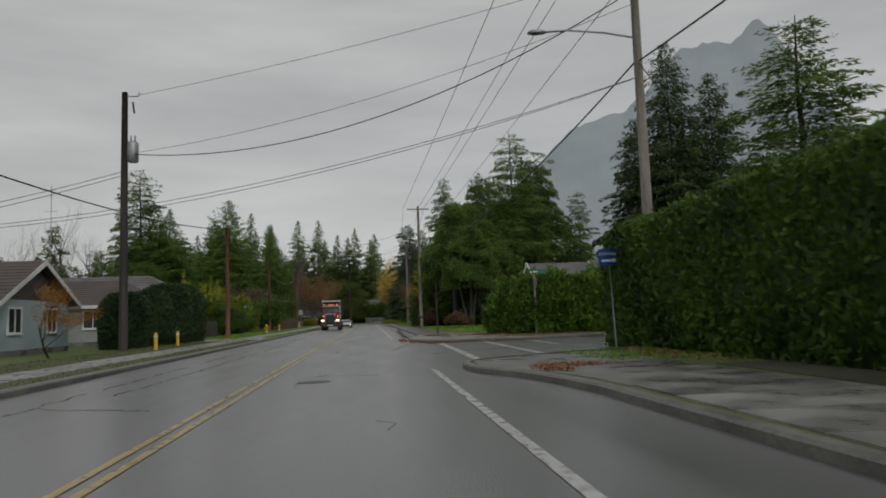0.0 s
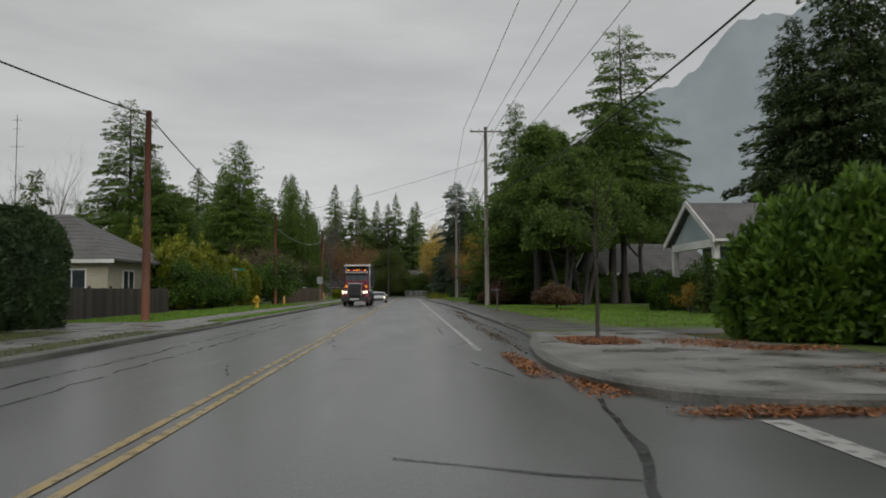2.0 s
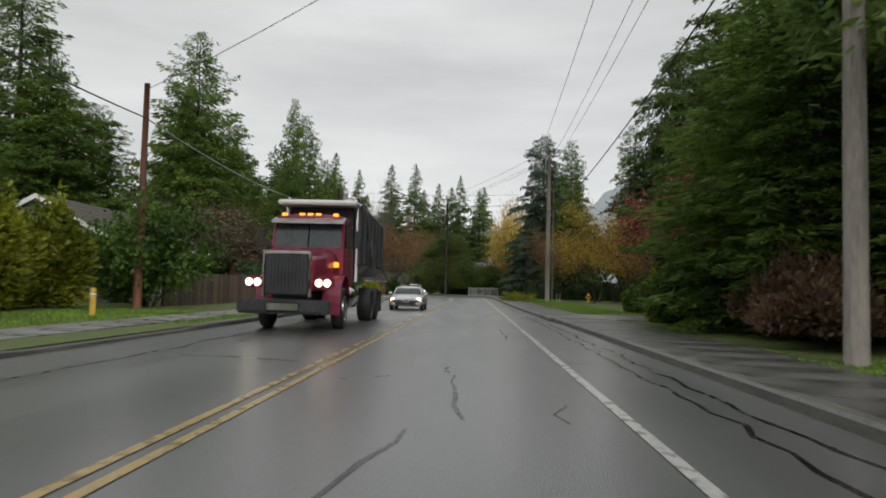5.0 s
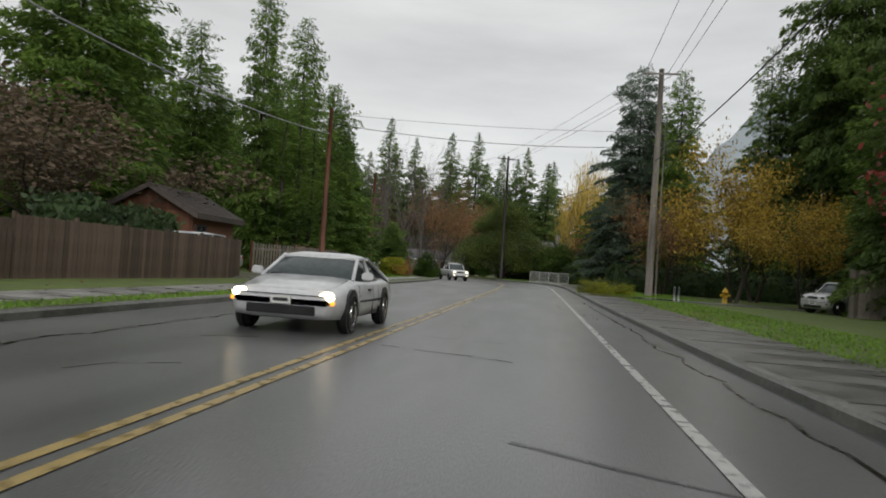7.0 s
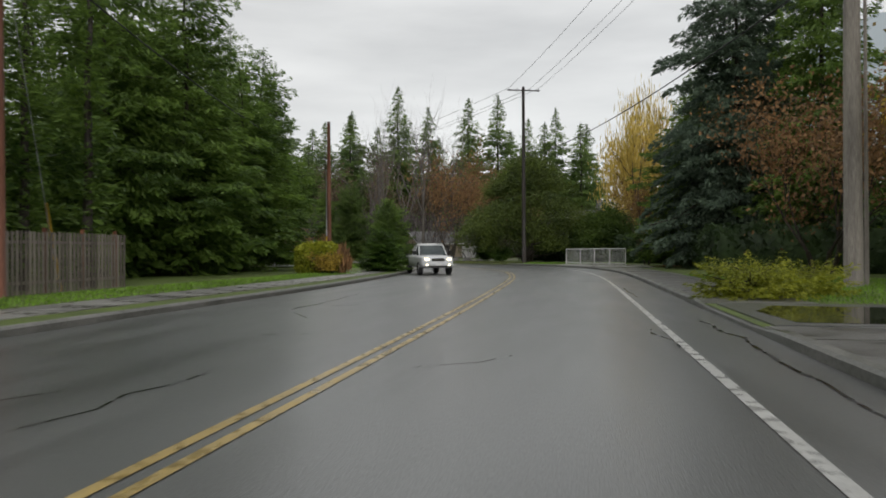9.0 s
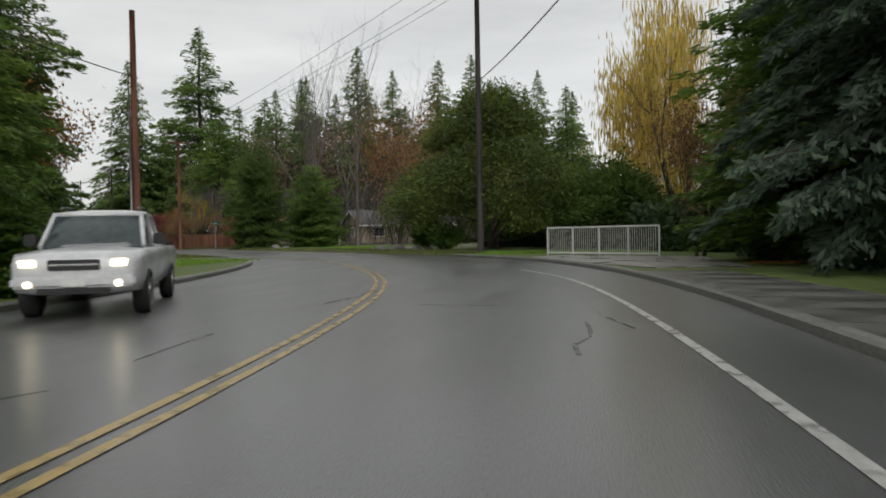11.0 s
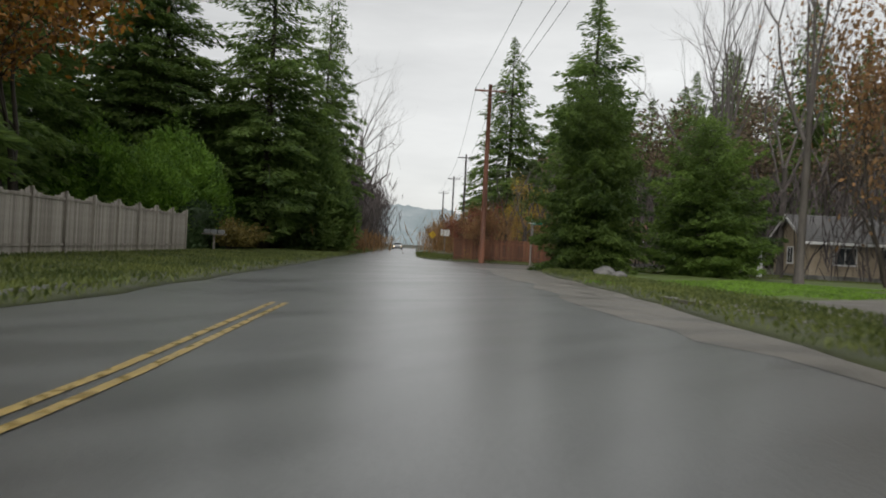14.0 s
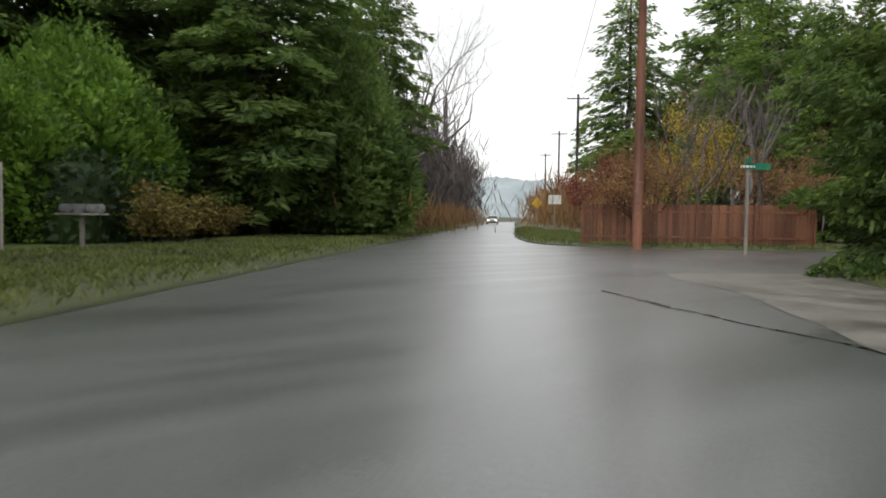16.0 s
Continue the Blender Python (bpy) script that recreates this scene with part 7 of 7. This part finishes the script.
mast = thing("radio_mast", "thin radio mast rising behind distant trees", "mast", "", Matrix.Translation((-53.4, 131.5, 0)))
part("shaft", Shape().tube([(0, 0, -0.2), (0, 0, 26)], [0.09, 0.04], 6).mesh("shaft", GALV, True), mast)
for z, w in ((25.2, 0.7), (24, 0.5), (21.5, 1.0), (16, 0.8)):
    part("element", Shape().tube([(-w, 0, z), (w, 0, z)], 0.03, 5).mesh("element", GALV), mast)


# ---- vehicles ----
def wheel(root, x, y, r, w, side_, hub=CHROME):
    t = part("tyre", Shape().tube([(x - w / 2, y, r), (x - w / 2 + 0.03, y, r), (x + w / 2 - 0.03, y, r), (x + w / 2, y, r)], [r * 0.9, r, r, r * 0.9], 24).mesh("tyre", TYRE, True), root)
    o = x + side_ * w / 2
    part("rim", Shape().tube([(o - side_ * 0.02, y, r), (o + side_ * 0.006, y, r), (o - side_ * 0.03, y, r)], [r * 0.62, r * 0.6, r * 0.2], 16).mesh("rim", hub, True), t)
    return t


def loft(rows):
    """Half sections (x, z from bottom to top) at each y, mirrored into closed rings."""
    out = []
    for y, half in rows:
        out.append([(x, y, z) for x, z in half] + [(-x, y, z) for x, z in reversed(half)])
    return Shape().ring(out)


def car(name, m, paint, label, category, style, lit=True):
    """A car that faces -y, its nose at the origin: body, glasshouse, roof, pillars, lamps, wheels."""
    root = thing(name, label, category, "", m)
    L, W, nose, belt, top, wb = style["size"]
    w = W / 2
    rows = []
    for u, k, zl, zh in ((0.0, 0.80, 0.34, nose - 0.12), (0.012, 0.88, 0.27, nose - 0.04), (0.05, 0.95, 0.22, nose + 0.03), (0.14, 0.99, 0.2, nose + 0.1), (0.27, 1.0, 0.2, belt), (0.5, 1.0, 0.2, belt + 0.01), (0.78, 1.0, 0.2, belt + 0.03), (0.9, 0.97, 0.22, style["tail"]), (0.975, 0.92, 0.28, style["tail"] - 0.03), (1.0, 0.84, 0.36, style["tail"] - 0.12)):
        rows.append((u * L, [(0.55 * w * k, zl), (0.93 * w * k, zl + 0.03), (w * k, zl + 0.2), (w * k, (zl + zh) / 2 + 0.05), (0.965 * w * k, zh - 0.09), (0.85 * w * k, zh - 0.01), (0.45 * w * k, zh + 0.015)]))
    body = part("body", loft(rows).mesh("body", paint, True), root)
    g0, g1, g2, g3 = style["cabin"]
    b = belt - 0.03
    cab = [(g0 * L, [(0.86 * w, b), (0.84 * w, b + 0.02), (0.5 * w, b + 0.03)]), (g1 * L, [(0.92 * w, b), (0.72 * w, top - 0.06), (0.45 * w, top - 0.03)]), (g2 * L, [(0.92 * w, b), (0.72 * w, top - 0.05), (0.45 * w, top - 0.025)]), (g3 * L, [(0.86 * w, b), (0.8 * w, b + 0.05), (0.5 * w, b + 0.06)])]
    part("glasshouse", loft(cab).mesh("glasshouse", GLASS, True), root, "dark wet windows")
    roof = [((g1 - 0.02) * L, [(0.74 * w, top - 0.1), (0.72 * w, top - 0.05), (0.45 * w, top - 0.01)]), ((g1 + g2) / 2 * L, [(0.76 * w, top - 0.07), (0.73 * w, top - 0.01), (0.45 * w, top + 0.03)]), ((g2 + 0.015) * L, [(0.74 * w, top - 0.1), (0.72 * w, top - 0.04), (0.45 * w, top)])]
    part("roof", loft(roof).mesh("roof", paint, True), root)
    for sx in (-1, 1):
        for (ya, za, xa), (yb, zb, xb) in (((g0 * L, b, 0.87), (g1 * L, top - 0.05, 0.73)), (((g1 + g2) / 2 * L, b, 0.93), ((g1 + g2) / 2 * L, top - 0.05, 0.735)), ((g3 * L, b, 0.87), (g2 * L, top - 0.05, 0.73))):
            part("pillar", Shape().tube([(sx * xa * w, ya, za), (sx * xb * w, yb, zb)], 0.035, 6).mesh("pillar", paint, True), root)
        lx, lz, lw, lh = style.get("lamp", (0.68, -0.13, 0.13, 0.055))
        hx = sx * lx * w
        part("headlight", Shape().ring([[(hx + lw * math.cos(q), y + (0.05 if lx > 0.7 else 0), nose + lz + lh * math.sin(q)) for q in [k * math.pi / 6 for k in range(12)]] for y in (-0.012, 0.1)]).mesh("headlight", LAMP_ON if lit else CHROME), root, "lit headlight" if lit else "clear headlight")
        part("tail_light", Shape().box(sx * 0.62 * w, sx * 0.86 * w, L - 0.08, L + 0.01, style["tail"] - 0.3, style["tail"] - 0.12).mesh("tail_light", RED_LENS, bevel=0.01), root, "red tail light")
        mir = part("mirror", Shape().box(min(sx * 0.97 * w, sx * (w + 0.17)), max(sx * 0.97 * w, sx * (w + 0.17)), g0 * L + 0.22, g0 * L + 0.32, b + 0.02, b + 0.16).mesh("mirror", paint, bevel=0.025), root)
        part("door_handle", Shape().box(sx * w - 0.015, sx * w + 0.02, (g1 + g2) / 2 * L - 0.35, (g1 + g2) / 2 * L - 0.2, b - 0.16, b - 0.13).mesh("door_handle", BLACK), root)
        for y in (0.19 * L, 0.19 * L + wb):
            r = style["wheel"]
            part("wheel_arch", Shape().tube([(sx * (w - 0.1), y, r + 0.02), (sx * (w + 0.006), y, r + 0.02)], r * 1.17, 24).mesh("wheel_arch", BLACK), root)
            wheel(root, sx * (w - 0.08), y, r, 0.2, sx)
        for y in (g0 * L + 0.12, (g1 + g2) / 2 * L + 0.02, g2 * L + 0.12):
            part("door_seam", Shape().tube([(sx * w * 0.985, y, 0.27), (sx * (w - 0.001), y, 0.42), (sx * (w - 0.001), y, (0.2 + belt) / 2 + 0.05), (sx * w * 0.968, y, belt - 0.1)], 0.007, 5).mesh("door_seam", BLACK), root)
        part("side_strip", Shape().tube([(sx * w * 0.996, 0.31 * L, 0.5), (sx * w * 1.002, 0.5 * L, 0.5), (sx * w * 1.002, 0.72 * L, 0.5)], 0.02, 6).mesh("side_strip", STEEL_DARK, True), root)
        part("indicator", Shape().box(min(sx * 0.84 * w, sx * 0.9 * w), max(sx * 0.84 * w, sx * 0.9 * w), 0.02, 0.16, 0.47, 0.53).mesh("indicator", AMBER_ON if lit else RED_LENS, bevel=0.008), root, "small amber indicator lamp" if lit else "")
    hood = [(u * L, [(0.3 * k * w, z - 0.03), (0.83 * k * w, z - 0.035), (0.82 * k * w, z + 0.012), (0.45 * k * w, z + 0.035)]) for u, k, z in ((0.035, 0.86, nose), (0.07, 0.93, nose + 0.035), (0.15, 0.97, nose + 0.1), (0.255, 0.98, belt - 0.005))]
    part("bonnet", loft(hood).mesh("bonnet", paint, True), root)
    part("bumper_seam", Shape().tube([(-0.93 * w, 0.1, 0.6), (-0.82 * w, 0.0, 0.6), (0, -0.004, 0.6), (0.82 * w, 0.0, 0.6), (0.93 * w, 0.1, 0.6)], 0.008, 5).mesh("bumper_seam", BLACK), root)
    if "lamp" not in style:
        part("grille", Shape().box(-0.34 * w, 0.34 * w, -0.015, 0.03, nose - 0.2, nose - 0.08).mesh("grille", BLACK, bevel=0.01), root, "black grille")
    part("bumper_intake", Shape().box(-0.6 * w, 0.6 * w, -0.02, 0.05, 0.3, 0.44).mesh("bumper_intake", BLACK, bevel=0.015), root)
    pl = part("number_plate", Shape().box(-0.16, 0.16, -0.03, -0.012, 0.46, 0.58).mesh("number_plate", WHITE), root, "plate with blank bars")
    part("writing_bar", Shape().box(-0.12, 0.12, -0.033, -0.03, 0.495, 0.545).mesh("writing_bar", STEEL_DARK), pl)
    for k in (-1, 1):
        part("wiper", Shape().tube([(k * 0.35 - 0.3, g0 * L + 0.06, b + 0.06), (k * 0.35 + 0.3, g0 * L + 0.16, b + 0.1)], 0.012, 5).mesh("wiper", BLACK), root)
    return root


COUPE = {"size": (4.3, 1.82, 0.66, 0.86, 1.27, 2.4), "tail": 0.84, "cabin": (0.27, 0.44, 0.6, 0.92), "wheel": 0.32, "lamp": (0.76, -0.07, 0.115, 0.085)}
SEDAN = {"size": (4.5, 1.78, 0.78, 0.93, 1.42, 2.65), "tail": 1.0, "cabin": (0.25, 0.43, 0.7, 0.9), "wheel": 0.31}
HATCH = {"size": (4.45, 1.75, 0.78, 0.98, 1.5, 2.7), "tail": 1.05, "cabin": (0.2, 0.42, 0.78, 0.985), "wheel": 0.31}
VAN = {"size": (4.6, 1.85, 1.0, 1.2, 1.92, 2.8), "tail": 1.25, "cabin": (0.2, 0.34, 0.92, 0.985), "wheel": 0.34}
SUV = {"size": (4.4, 1.8, 0.95, 1.08, 1.68, 2.6), "tail": 1.15, "cabin": (0.25, 0.38, 0.9, 0.98), "wheel": 0.35}
car("white_car", pose(-3.3, 115.6, 0, 0, 0, 0), CAR_WHITE, "low white coupe with lit round headlights on the wet road", "car", COUPE)
car("parked_hatchback", pose(-20.9, 144.0, 0.13, 0, 0, -90), CAR_WHITE, "white hatchback parked on a driveway", "car", HATCH, False)
car("parked_van", pose(-15.5, 134.3, 0.13, 0, 0, 0), CAR_WHITE, "white van parked behind the brown board fence", "van", VAN, False)
car("parked_suv", pose(14.6, 144.2, 0.13, 0, 0, -62), CAR_SILVER, "silver car parked on the driveway by the fence", "car", SUV, False)
car("parked_dark_car", pose(17.0, 152.0, 0.13, 0, 0, -70), STEEL_DARK, "dark car parked under the yellow trees", "car", SUV, False)
q_ = road2(112, -3.6)
car("far_car", pose(q_.x, q_.y, 0, 0, 0, 45), CAR_SILVER, "far car with lit headlights on the wet road", "car", SEDAN)


def pickup(m):
    root = thing("pickup_truck", "white pickup truck with lit headlights on the wet road", "pickup truck", "", m)
    w = 0.92
    rows = []
    for y, k, zl, zh in ((0.0, 0.86, 0.5, 0.92), (0.06, 0.93, 0.42, 1.0), (0.3, 0.99, 0.38, 1.05), (1.35, 1.0, 0.38, 1.1), (3.1, 1.0, 0.4, 1.12), (3.2, 1.0, 0.42, 1.12), (5.1, 0.99, 0.45, 1.12), (5.2, 0.95, 0.5, 1.08)):
        rows.append((y, [(0.6 * w * k, zl), (0.95 * w * k, zl + 0.04), (w * k, zl + 0.25), (w * k, zh - 0.15), (0.96 * w * k, zh - 0.04), (0.5 * w * k, zh)]))
    part("body", loft(rows).mesh("body", CAR_WHITE, True), root)
    part("glasshouse", loft([(1.3, [(0.84 * w, 1.08), (0.8 * w, 1.1), (0.5 * w, 1.1)]), (1.85, [(0.9 * w, 1.08), (0.74 * w, 1.66), (0.4 * w, 1.68)]), (2.9, [(0.9 * w, 1.08), (0.74 * w, 1.66), (0.4 * w, 1.68)]), (3.08, [(0.88 * w, 1.08), (0.8 * w, 1.3), (0.5 * w, 1.3)])]).mesh("glasshouse", GLASS, True), root, "dark wet windows")
    part("roof", loft([(1.8, [(0.76 * w, 1.62), (0.74 * w, 1.68), (0.4 * w, 1.7)]), (2.4, [(0.77 * w, 1.65), (0.75 * w, 1.72), (0.4 * w, 1.75)]), (2.98, [(0.76 * w, 1.62), (0.74 * w, 1.69), (0.4 * w, 1.71)])]).mesh("roof", CAR_WHITE, True), root)
    for sx in (-1, 1):
        for (ya, za, xa), (yb, zb, xb) in (((1.3, 1.1, 0.86), (1.85, 1.66, 0.75)), ((2.35, 1.1, 0.92), (2.35, 1.66, 0.76)), ((3.08, 1.1, 0.9), (2.92, 1.66, 0.75))):
            part("pillar", Shape().tube([(sx * xa * w, ya, za), (sx * xb * w, yb, zb)], 0.04, 6).mesh("pillar", CAR_WHITE, True), root)
        part("headlight", Shape().box(sx * 0.68 * w - 0.13, sx * 0.68 * w + 0.13, -0.015, 0.12, 0.8, 0.92).mesh("headlight", LAMP_ON, bevel=0.02), root, "lit headlight")
        part("fog_lamp", Shape().tube([(sx * 0.62, -0.07, 0.56), (sx * 0.62, 0.0, 0.56)], 0.05, 12).mesh("fog_lamp", LAMP_ON), root, "lit fog lamp")
        part("mirror", Shape().box(sx * w * 1.1 - 0.1, sx * w * 1.1 + 0.1, 1.55, 1.65, 1.12, 1.32).mesh("mirror", BLACK, bevel=0.02), root)
        part("bed_rail", Shape().box(sx * 0.88 * w - 0.04, sx * 0.88 * w + 0.04, 3.2, 5.15, 1.1, 1.16).mesh("bed_rail", BLACK, bevel=0.01), root)
        for y in (0.95, 4.15):
            wheel(root, sx * (w - 0.1), y, 0.37, 0.24, sx)
    part("grille", Shape().box(-0.36, 0.36, -0.025, 0.03, 0.76, 0.92).mesh("grille", BLACK, bevel=0.015), root, "black grille with a bright bar")
    part("bumper", Shape().box(-0.86, 0.86, -0.06, 0.1, 0.5, 0.68).mesh("bumper", CAR_WHITE, bevel=0.04), root)
    part("lower_intake", Shape().box(-0.5, 0.5, -0.075, 0.0, 0.42, 0.5).mesh("lower_intake", BLACK, bevel=0.015), root)
    part("grille_bar", Shape().box(-0.34, 0.34, -0.035, -0.02, 0.83, 0.86).mesh("grille_bar", CHROME, bevel=0.005), root)
    for sx in (-1, 1):
        part("roof_rail", Shape().tube([(sx * 0.62, 1.95, 1.74), (sx * 0.62, 2.1, 1.79), (sx * 0.62, 2.75, 1.79), (sx * 0.62, 2.9, 1.74)], 0.018, 6).mesh("roof_rail", BLACK, True), root)
    part("number_plate", Shape().box(-0.16, 0.16, -0.075, -0.06, 0.52, 0.62).mesh("number_plate", WHITE), root)


pickup(pose(-7.0, 175.0, 0, 0, 0, 24))


def dump_truck(m):
    root = thing("dump_truck", "maroon long-nosed dump truck with lit lamps and a dark steel box", "truck", "", m)
    # chassis and bumper
    part("chassis", Shape().box(-0.45, 0.45, 0.4, 9.0, 0.62, 0.9).mesh("chassis", STEEL_DARK), root)
    part("bumper", Shape().box(-1.2, 1.2, -0.25, 0.02, 0.42, 0.74).mesh("bumper", STEEL_DARK, bevel=0.05), root, "dark bumper")
    part("tow_plate", Shape().box(-0.42, 0.42, -0.29, -0.25, 0.48, 0.68).mesh("tow_plate", CHROME, bevel=0.02), root, "bright centre plate")
    # hood tapering to the radiator, with rounded top
    rows = []
    for y, hw, zt in ((0.12, 0.62, 1.78), (0.5, 0.66, 1.86), (1.3, 0.78, 1.95), (2.1, 0.92, 2.02)):
        rows.append((y, [(hw, 0.95), (hw * 1.02, 1.4), (hw * 0.97, zt - 0.2), (hw * 0.8, zt - 0.05), (hw * 0.4, zt)]))
    part("hood", loft(rows).mesh("hood", MAROON, True), root, "maroon sloping hood")
    gr = part("radiator_grille", Shape().box(-0.56, 0.56, 0.02, 0.12, 0.85, 1.78).mesh("radiator_grille", STEEL_DARK, bevel=0.02), root)
    part("grille_surround", Shape().box(-0.62, -0.58, -0.01, 0.14, 0.8, 1.86).box(0.58, 0.62, -0.01, 0.14, 0.8, 1.86).box(-0.58, 0.58, -0.01, 0.14, 1.79, 1.86).mesh("grille_surround", CHROME), gr)
    for k in range(12):
        part("slat", Shape().box(-0.53 + k * 0.093, -0.5 + k * 0.093, 0.0, 0.03, 0.88, 1.77).mesh("slat", STEEL_DARK), gr)
    for sx in (-1, 1):
        # fender over the front wheel
        arc = [[(sx * (0.68 + 0.5 * a), 1.85 - 0.72 * math.cos(q), 0.62 + 0.72 * math.sin(q) * (1 if a else 0.99) + (0.03 if 0 < a < 1 else 0)) for a in (0, 0.5, 1.0)] for q in [k * math.pi / 10 for k in range(-1, 11)]]
        f = Shape()
        for row in arc:
            f.v += row
        n = 3
        f.f = [[i * n + k, i * n + k + 1, (i + 1) * n + k + 1, (i + 1) * n + k] for i in range(len(arc) - 1) for k in range(2)]
        o = len(f.v)
        f.v += [(x, y, z - 0.05) for x, y, z in f.v]
        f.f += [[o + k for k in reversed(q)] for q in f.f]
        fen = part("fender", f.mesh("fender", MAROON, True), root, "maroon front fender")
        pod = part("headlamp_pod", Shape().box(sx * 0.92 - 0.24, sx * 0.92 + 0.24, 0.18, 0.5, 1.0, 1.26).mesh("headlamp_pod", MAROON, bevel=0.05), root)
        for hx in (-0.11, 0.11):
            part("headlight", Shape().tube([(sx * 0.92 + hx, 0.165, 1.13), (sx * 0.92 + hx, 0.2, 1.13)], 0.09, 14).mesh("headlight", LAMP_ON), pod, "lit headlight")
        part("turn_lamp", Shape().box(sx * 0.9 - 0.07, sx * 0.9 + 0.07, 1.72, 1.9, 1.54, 1.67).mesh("turn_lamp", AMBER_ON, bevel=0.015), root, "lit amber lamp")
        wheel(root, sx * 1.02, 1.85, 0.52, 0.3, sx)
        part("exhaust_pipe", Shape().tube([(sx * 1.08, 3.75, 1.2), (sx * 1.08, 3.75, 3.3), (sx * 1.08, 3.95, 3.5)], 0.085, 12).mesh("exhaust_pipe", CHROME, True), root)
        part("fuel_tank", Shape().tube([(sx * 0.92, 2.5, 0.78), (sx * 0.92, 2.55, 0.78), (sx * 0.92, 3.75, 0.78), (sx * 0.92, 3.8, 0.78)], [0.26, 0.32, 0.32, 0.26], 18).mesh("fuel_tank", CHROME, True), root, "polished fuel tank")
        mir = part("mirror", Shape().box(sx * 1.42 - 0.09, sx * 1.42 + 0.09, 2.2, 2.26, 2.05, 2.5).mesh("mirror", BLACK, bevel=0.02), root)
        for z_ in (2.45, 2.1):
            part("mirror_arm", Shape().tube([(sx * 1.1, 2.35, z_), (sx * 1.42, 2.25, z_)], 0.018, 6).mesh("mirror_arm", BLACK), mir)
        part("door", Shape().box(sx * 1.08 - 0.02, sx * 1.08 + 0.02, 2.35, 3.35, 1.05, 2.05).mesh("door", MAROON, bevel=0.015), root)
        part("side_window", Shape().box(sx * 1.06 - 0.02, sx * 1.06 + 0.02, 2.42, 3.3, 2.08, 2.65).mesh("side_window", GLASS, bevel=0.015), root)
        for y in (6.6, 7.9):
            wheel(root, sx * 0.98, y, 0.52, 0.46, sx, STEEL_DARK)
        part("mudflap", Shape().box(sx * 0.98 - 0.28, sx * 0.98 + 0.28, 8.6, 8.63, 0.25, 0.95).mesh("mudflap", TYRE), root)
    # cab
    part("cab", loft([(2.05, [(1.0, 1.0), (1.05, 1.5), (1.05, 2.05)]), (2.1, [(1.02, 1.0), (1.06, 1.5), (1.06, 2.05)]), (3.4, [(1.02, 1.0), (1.06, 1.5), (1.06, 2.05)]), (3.5, [(1.0, 1.0), (1.03, 1.5), (1.03, 2.05)])]).mesh("cab", MAROON), root, "maroon cab")
    part("cab_top", loft([(2.22, [(1.0, 2.72), (0.95, 2.85), (0.5, 2.9)]), (2.6, [(1.03, 2.7), (0.98, 2.9), (0.5, 2.96)]), (3.5, [(1.02, 2.7), (0.97, 2.88), (0.5, 2.92)])]).mesh("cab_top", MAROON, True), root)
    for sx in (-1, 1):
        for ya, yb in ((2.08, 2.28), (3.4, 3.4)):
            part("pillar", Shape().tube([(sx * 1.02, ya, 2.05), (sx * 1.0, yb, 2.75)], 0.05, 6).mesh("pillar", MAROON), root)
    part("windscreen", Shape().ring([[(-1.0, 2.08, 2.05), (-0.02, 2.08, 2.05), (-0.02, 2.12, 2.05), (-1.0, 2.12, 2.05)], [(-0.97, 2.26, 2.72), (-0.02, 2.26, 2.72), (-0.02, 2.3, 2.72), (-0.97, 2.3, 2.72)]]).ring([[(0.02, 2.08, 2.05), (1.0, 2.08, 2.05), (1.0, 2.12, 2.05), (0.02, 2.12, 2.05)], [(0.02, 2.26, 2.72), (0.97, 2.26, 2.72), (0.97, 2.3, 2.72), (0.02, 2.3, 2.72)]]).mesh("windscreen", GLASS), root, "split windscreen")
    part("cab_back", Shape().box(-1.02, 1.02, 3.4, 3.5, 2.05, 2.75).mesh("cab_back", MAROON), root)
    part("sun_visor", Shape().ring([[(-1.06, 1.95, 2.66), (1.06, 1.95, 2.66), (1.06, 1.95, 2.7), (-1.06, 1.95, 2.7)], [(-1.06, 2.3, 2.8), (1.06, 2.3, 2.8), (1.06, 2.3, 2.84), (-1.06, 2.3, 2.84)]]).mesh("sun_visor", GALV), root, "pale metal sun visor")
    # box with cab shield
    part("cab_shield", Shape().box(-1.22, 1.22, 3.0, 3.8, 3.27, 3.4).mesh("cab_shield", WHITE, bevel=0.04), root, "pale steel shield over the cab")
    for x in (-0.95, -0.3, 0, 0.3, 0.95):
        part("marker_lamp", Shape().box(x * 0.8 - 0.08, x * 0.8 + 0.08, 2.22, 2.3, 2.87, 2.95).mesh("marker_lamp", AMBER_ON, bevel=0.015), root, "lit amber lamp")
    box = part("dump_box", loft([(3.8, [(1.0, 1.45), (1.22, 1.7), (1.25, 3.3)]), (3.85, [(1.0, 1.45), (1.24, 1.7), (1.27, 3.35)]), (8.7, [(1.0, 1.4), (1.24, 1.65), (1.27, 3.1)]), (8.8, [(1.0, 1.5), (1.22, 1.75), (1.25, 3.05)])]).mesh("dump_box", STEEL_DARK), root, "dark steel dump box")
    for k in range(6):
        y = 4.3 + k * 0.8
        for sx in (-1, 1):
            part("rib", Shape().box(sx * 1.27 - 0.05, sx * 1.27 + 0.05, y - 0.05, y + 0.05, 1.72, 3.2 - 0.04 * k).mesh("rib", STEEL_DARK, bevel=0.01), box)
    part("tarp_arm", Shape().tube([(1.33, 4.0, 3.4), (1.33, 6.2, 1.6)], 0.035, 6).mesh("tarp_arm", GALV), box)
    part("tarp_arm", Shape().tube([(-1.33, 4.0, 3.4), (-1.33, 6.2, 1.6)], 0.035, 6).mesh("tarp_arm", GALV), box)


dump_truck(pose(-4.5, 95.5, 0, 0, 0, 0) @ Matrix.Diagonal((1.0, 1.1, 1.13, 1)))
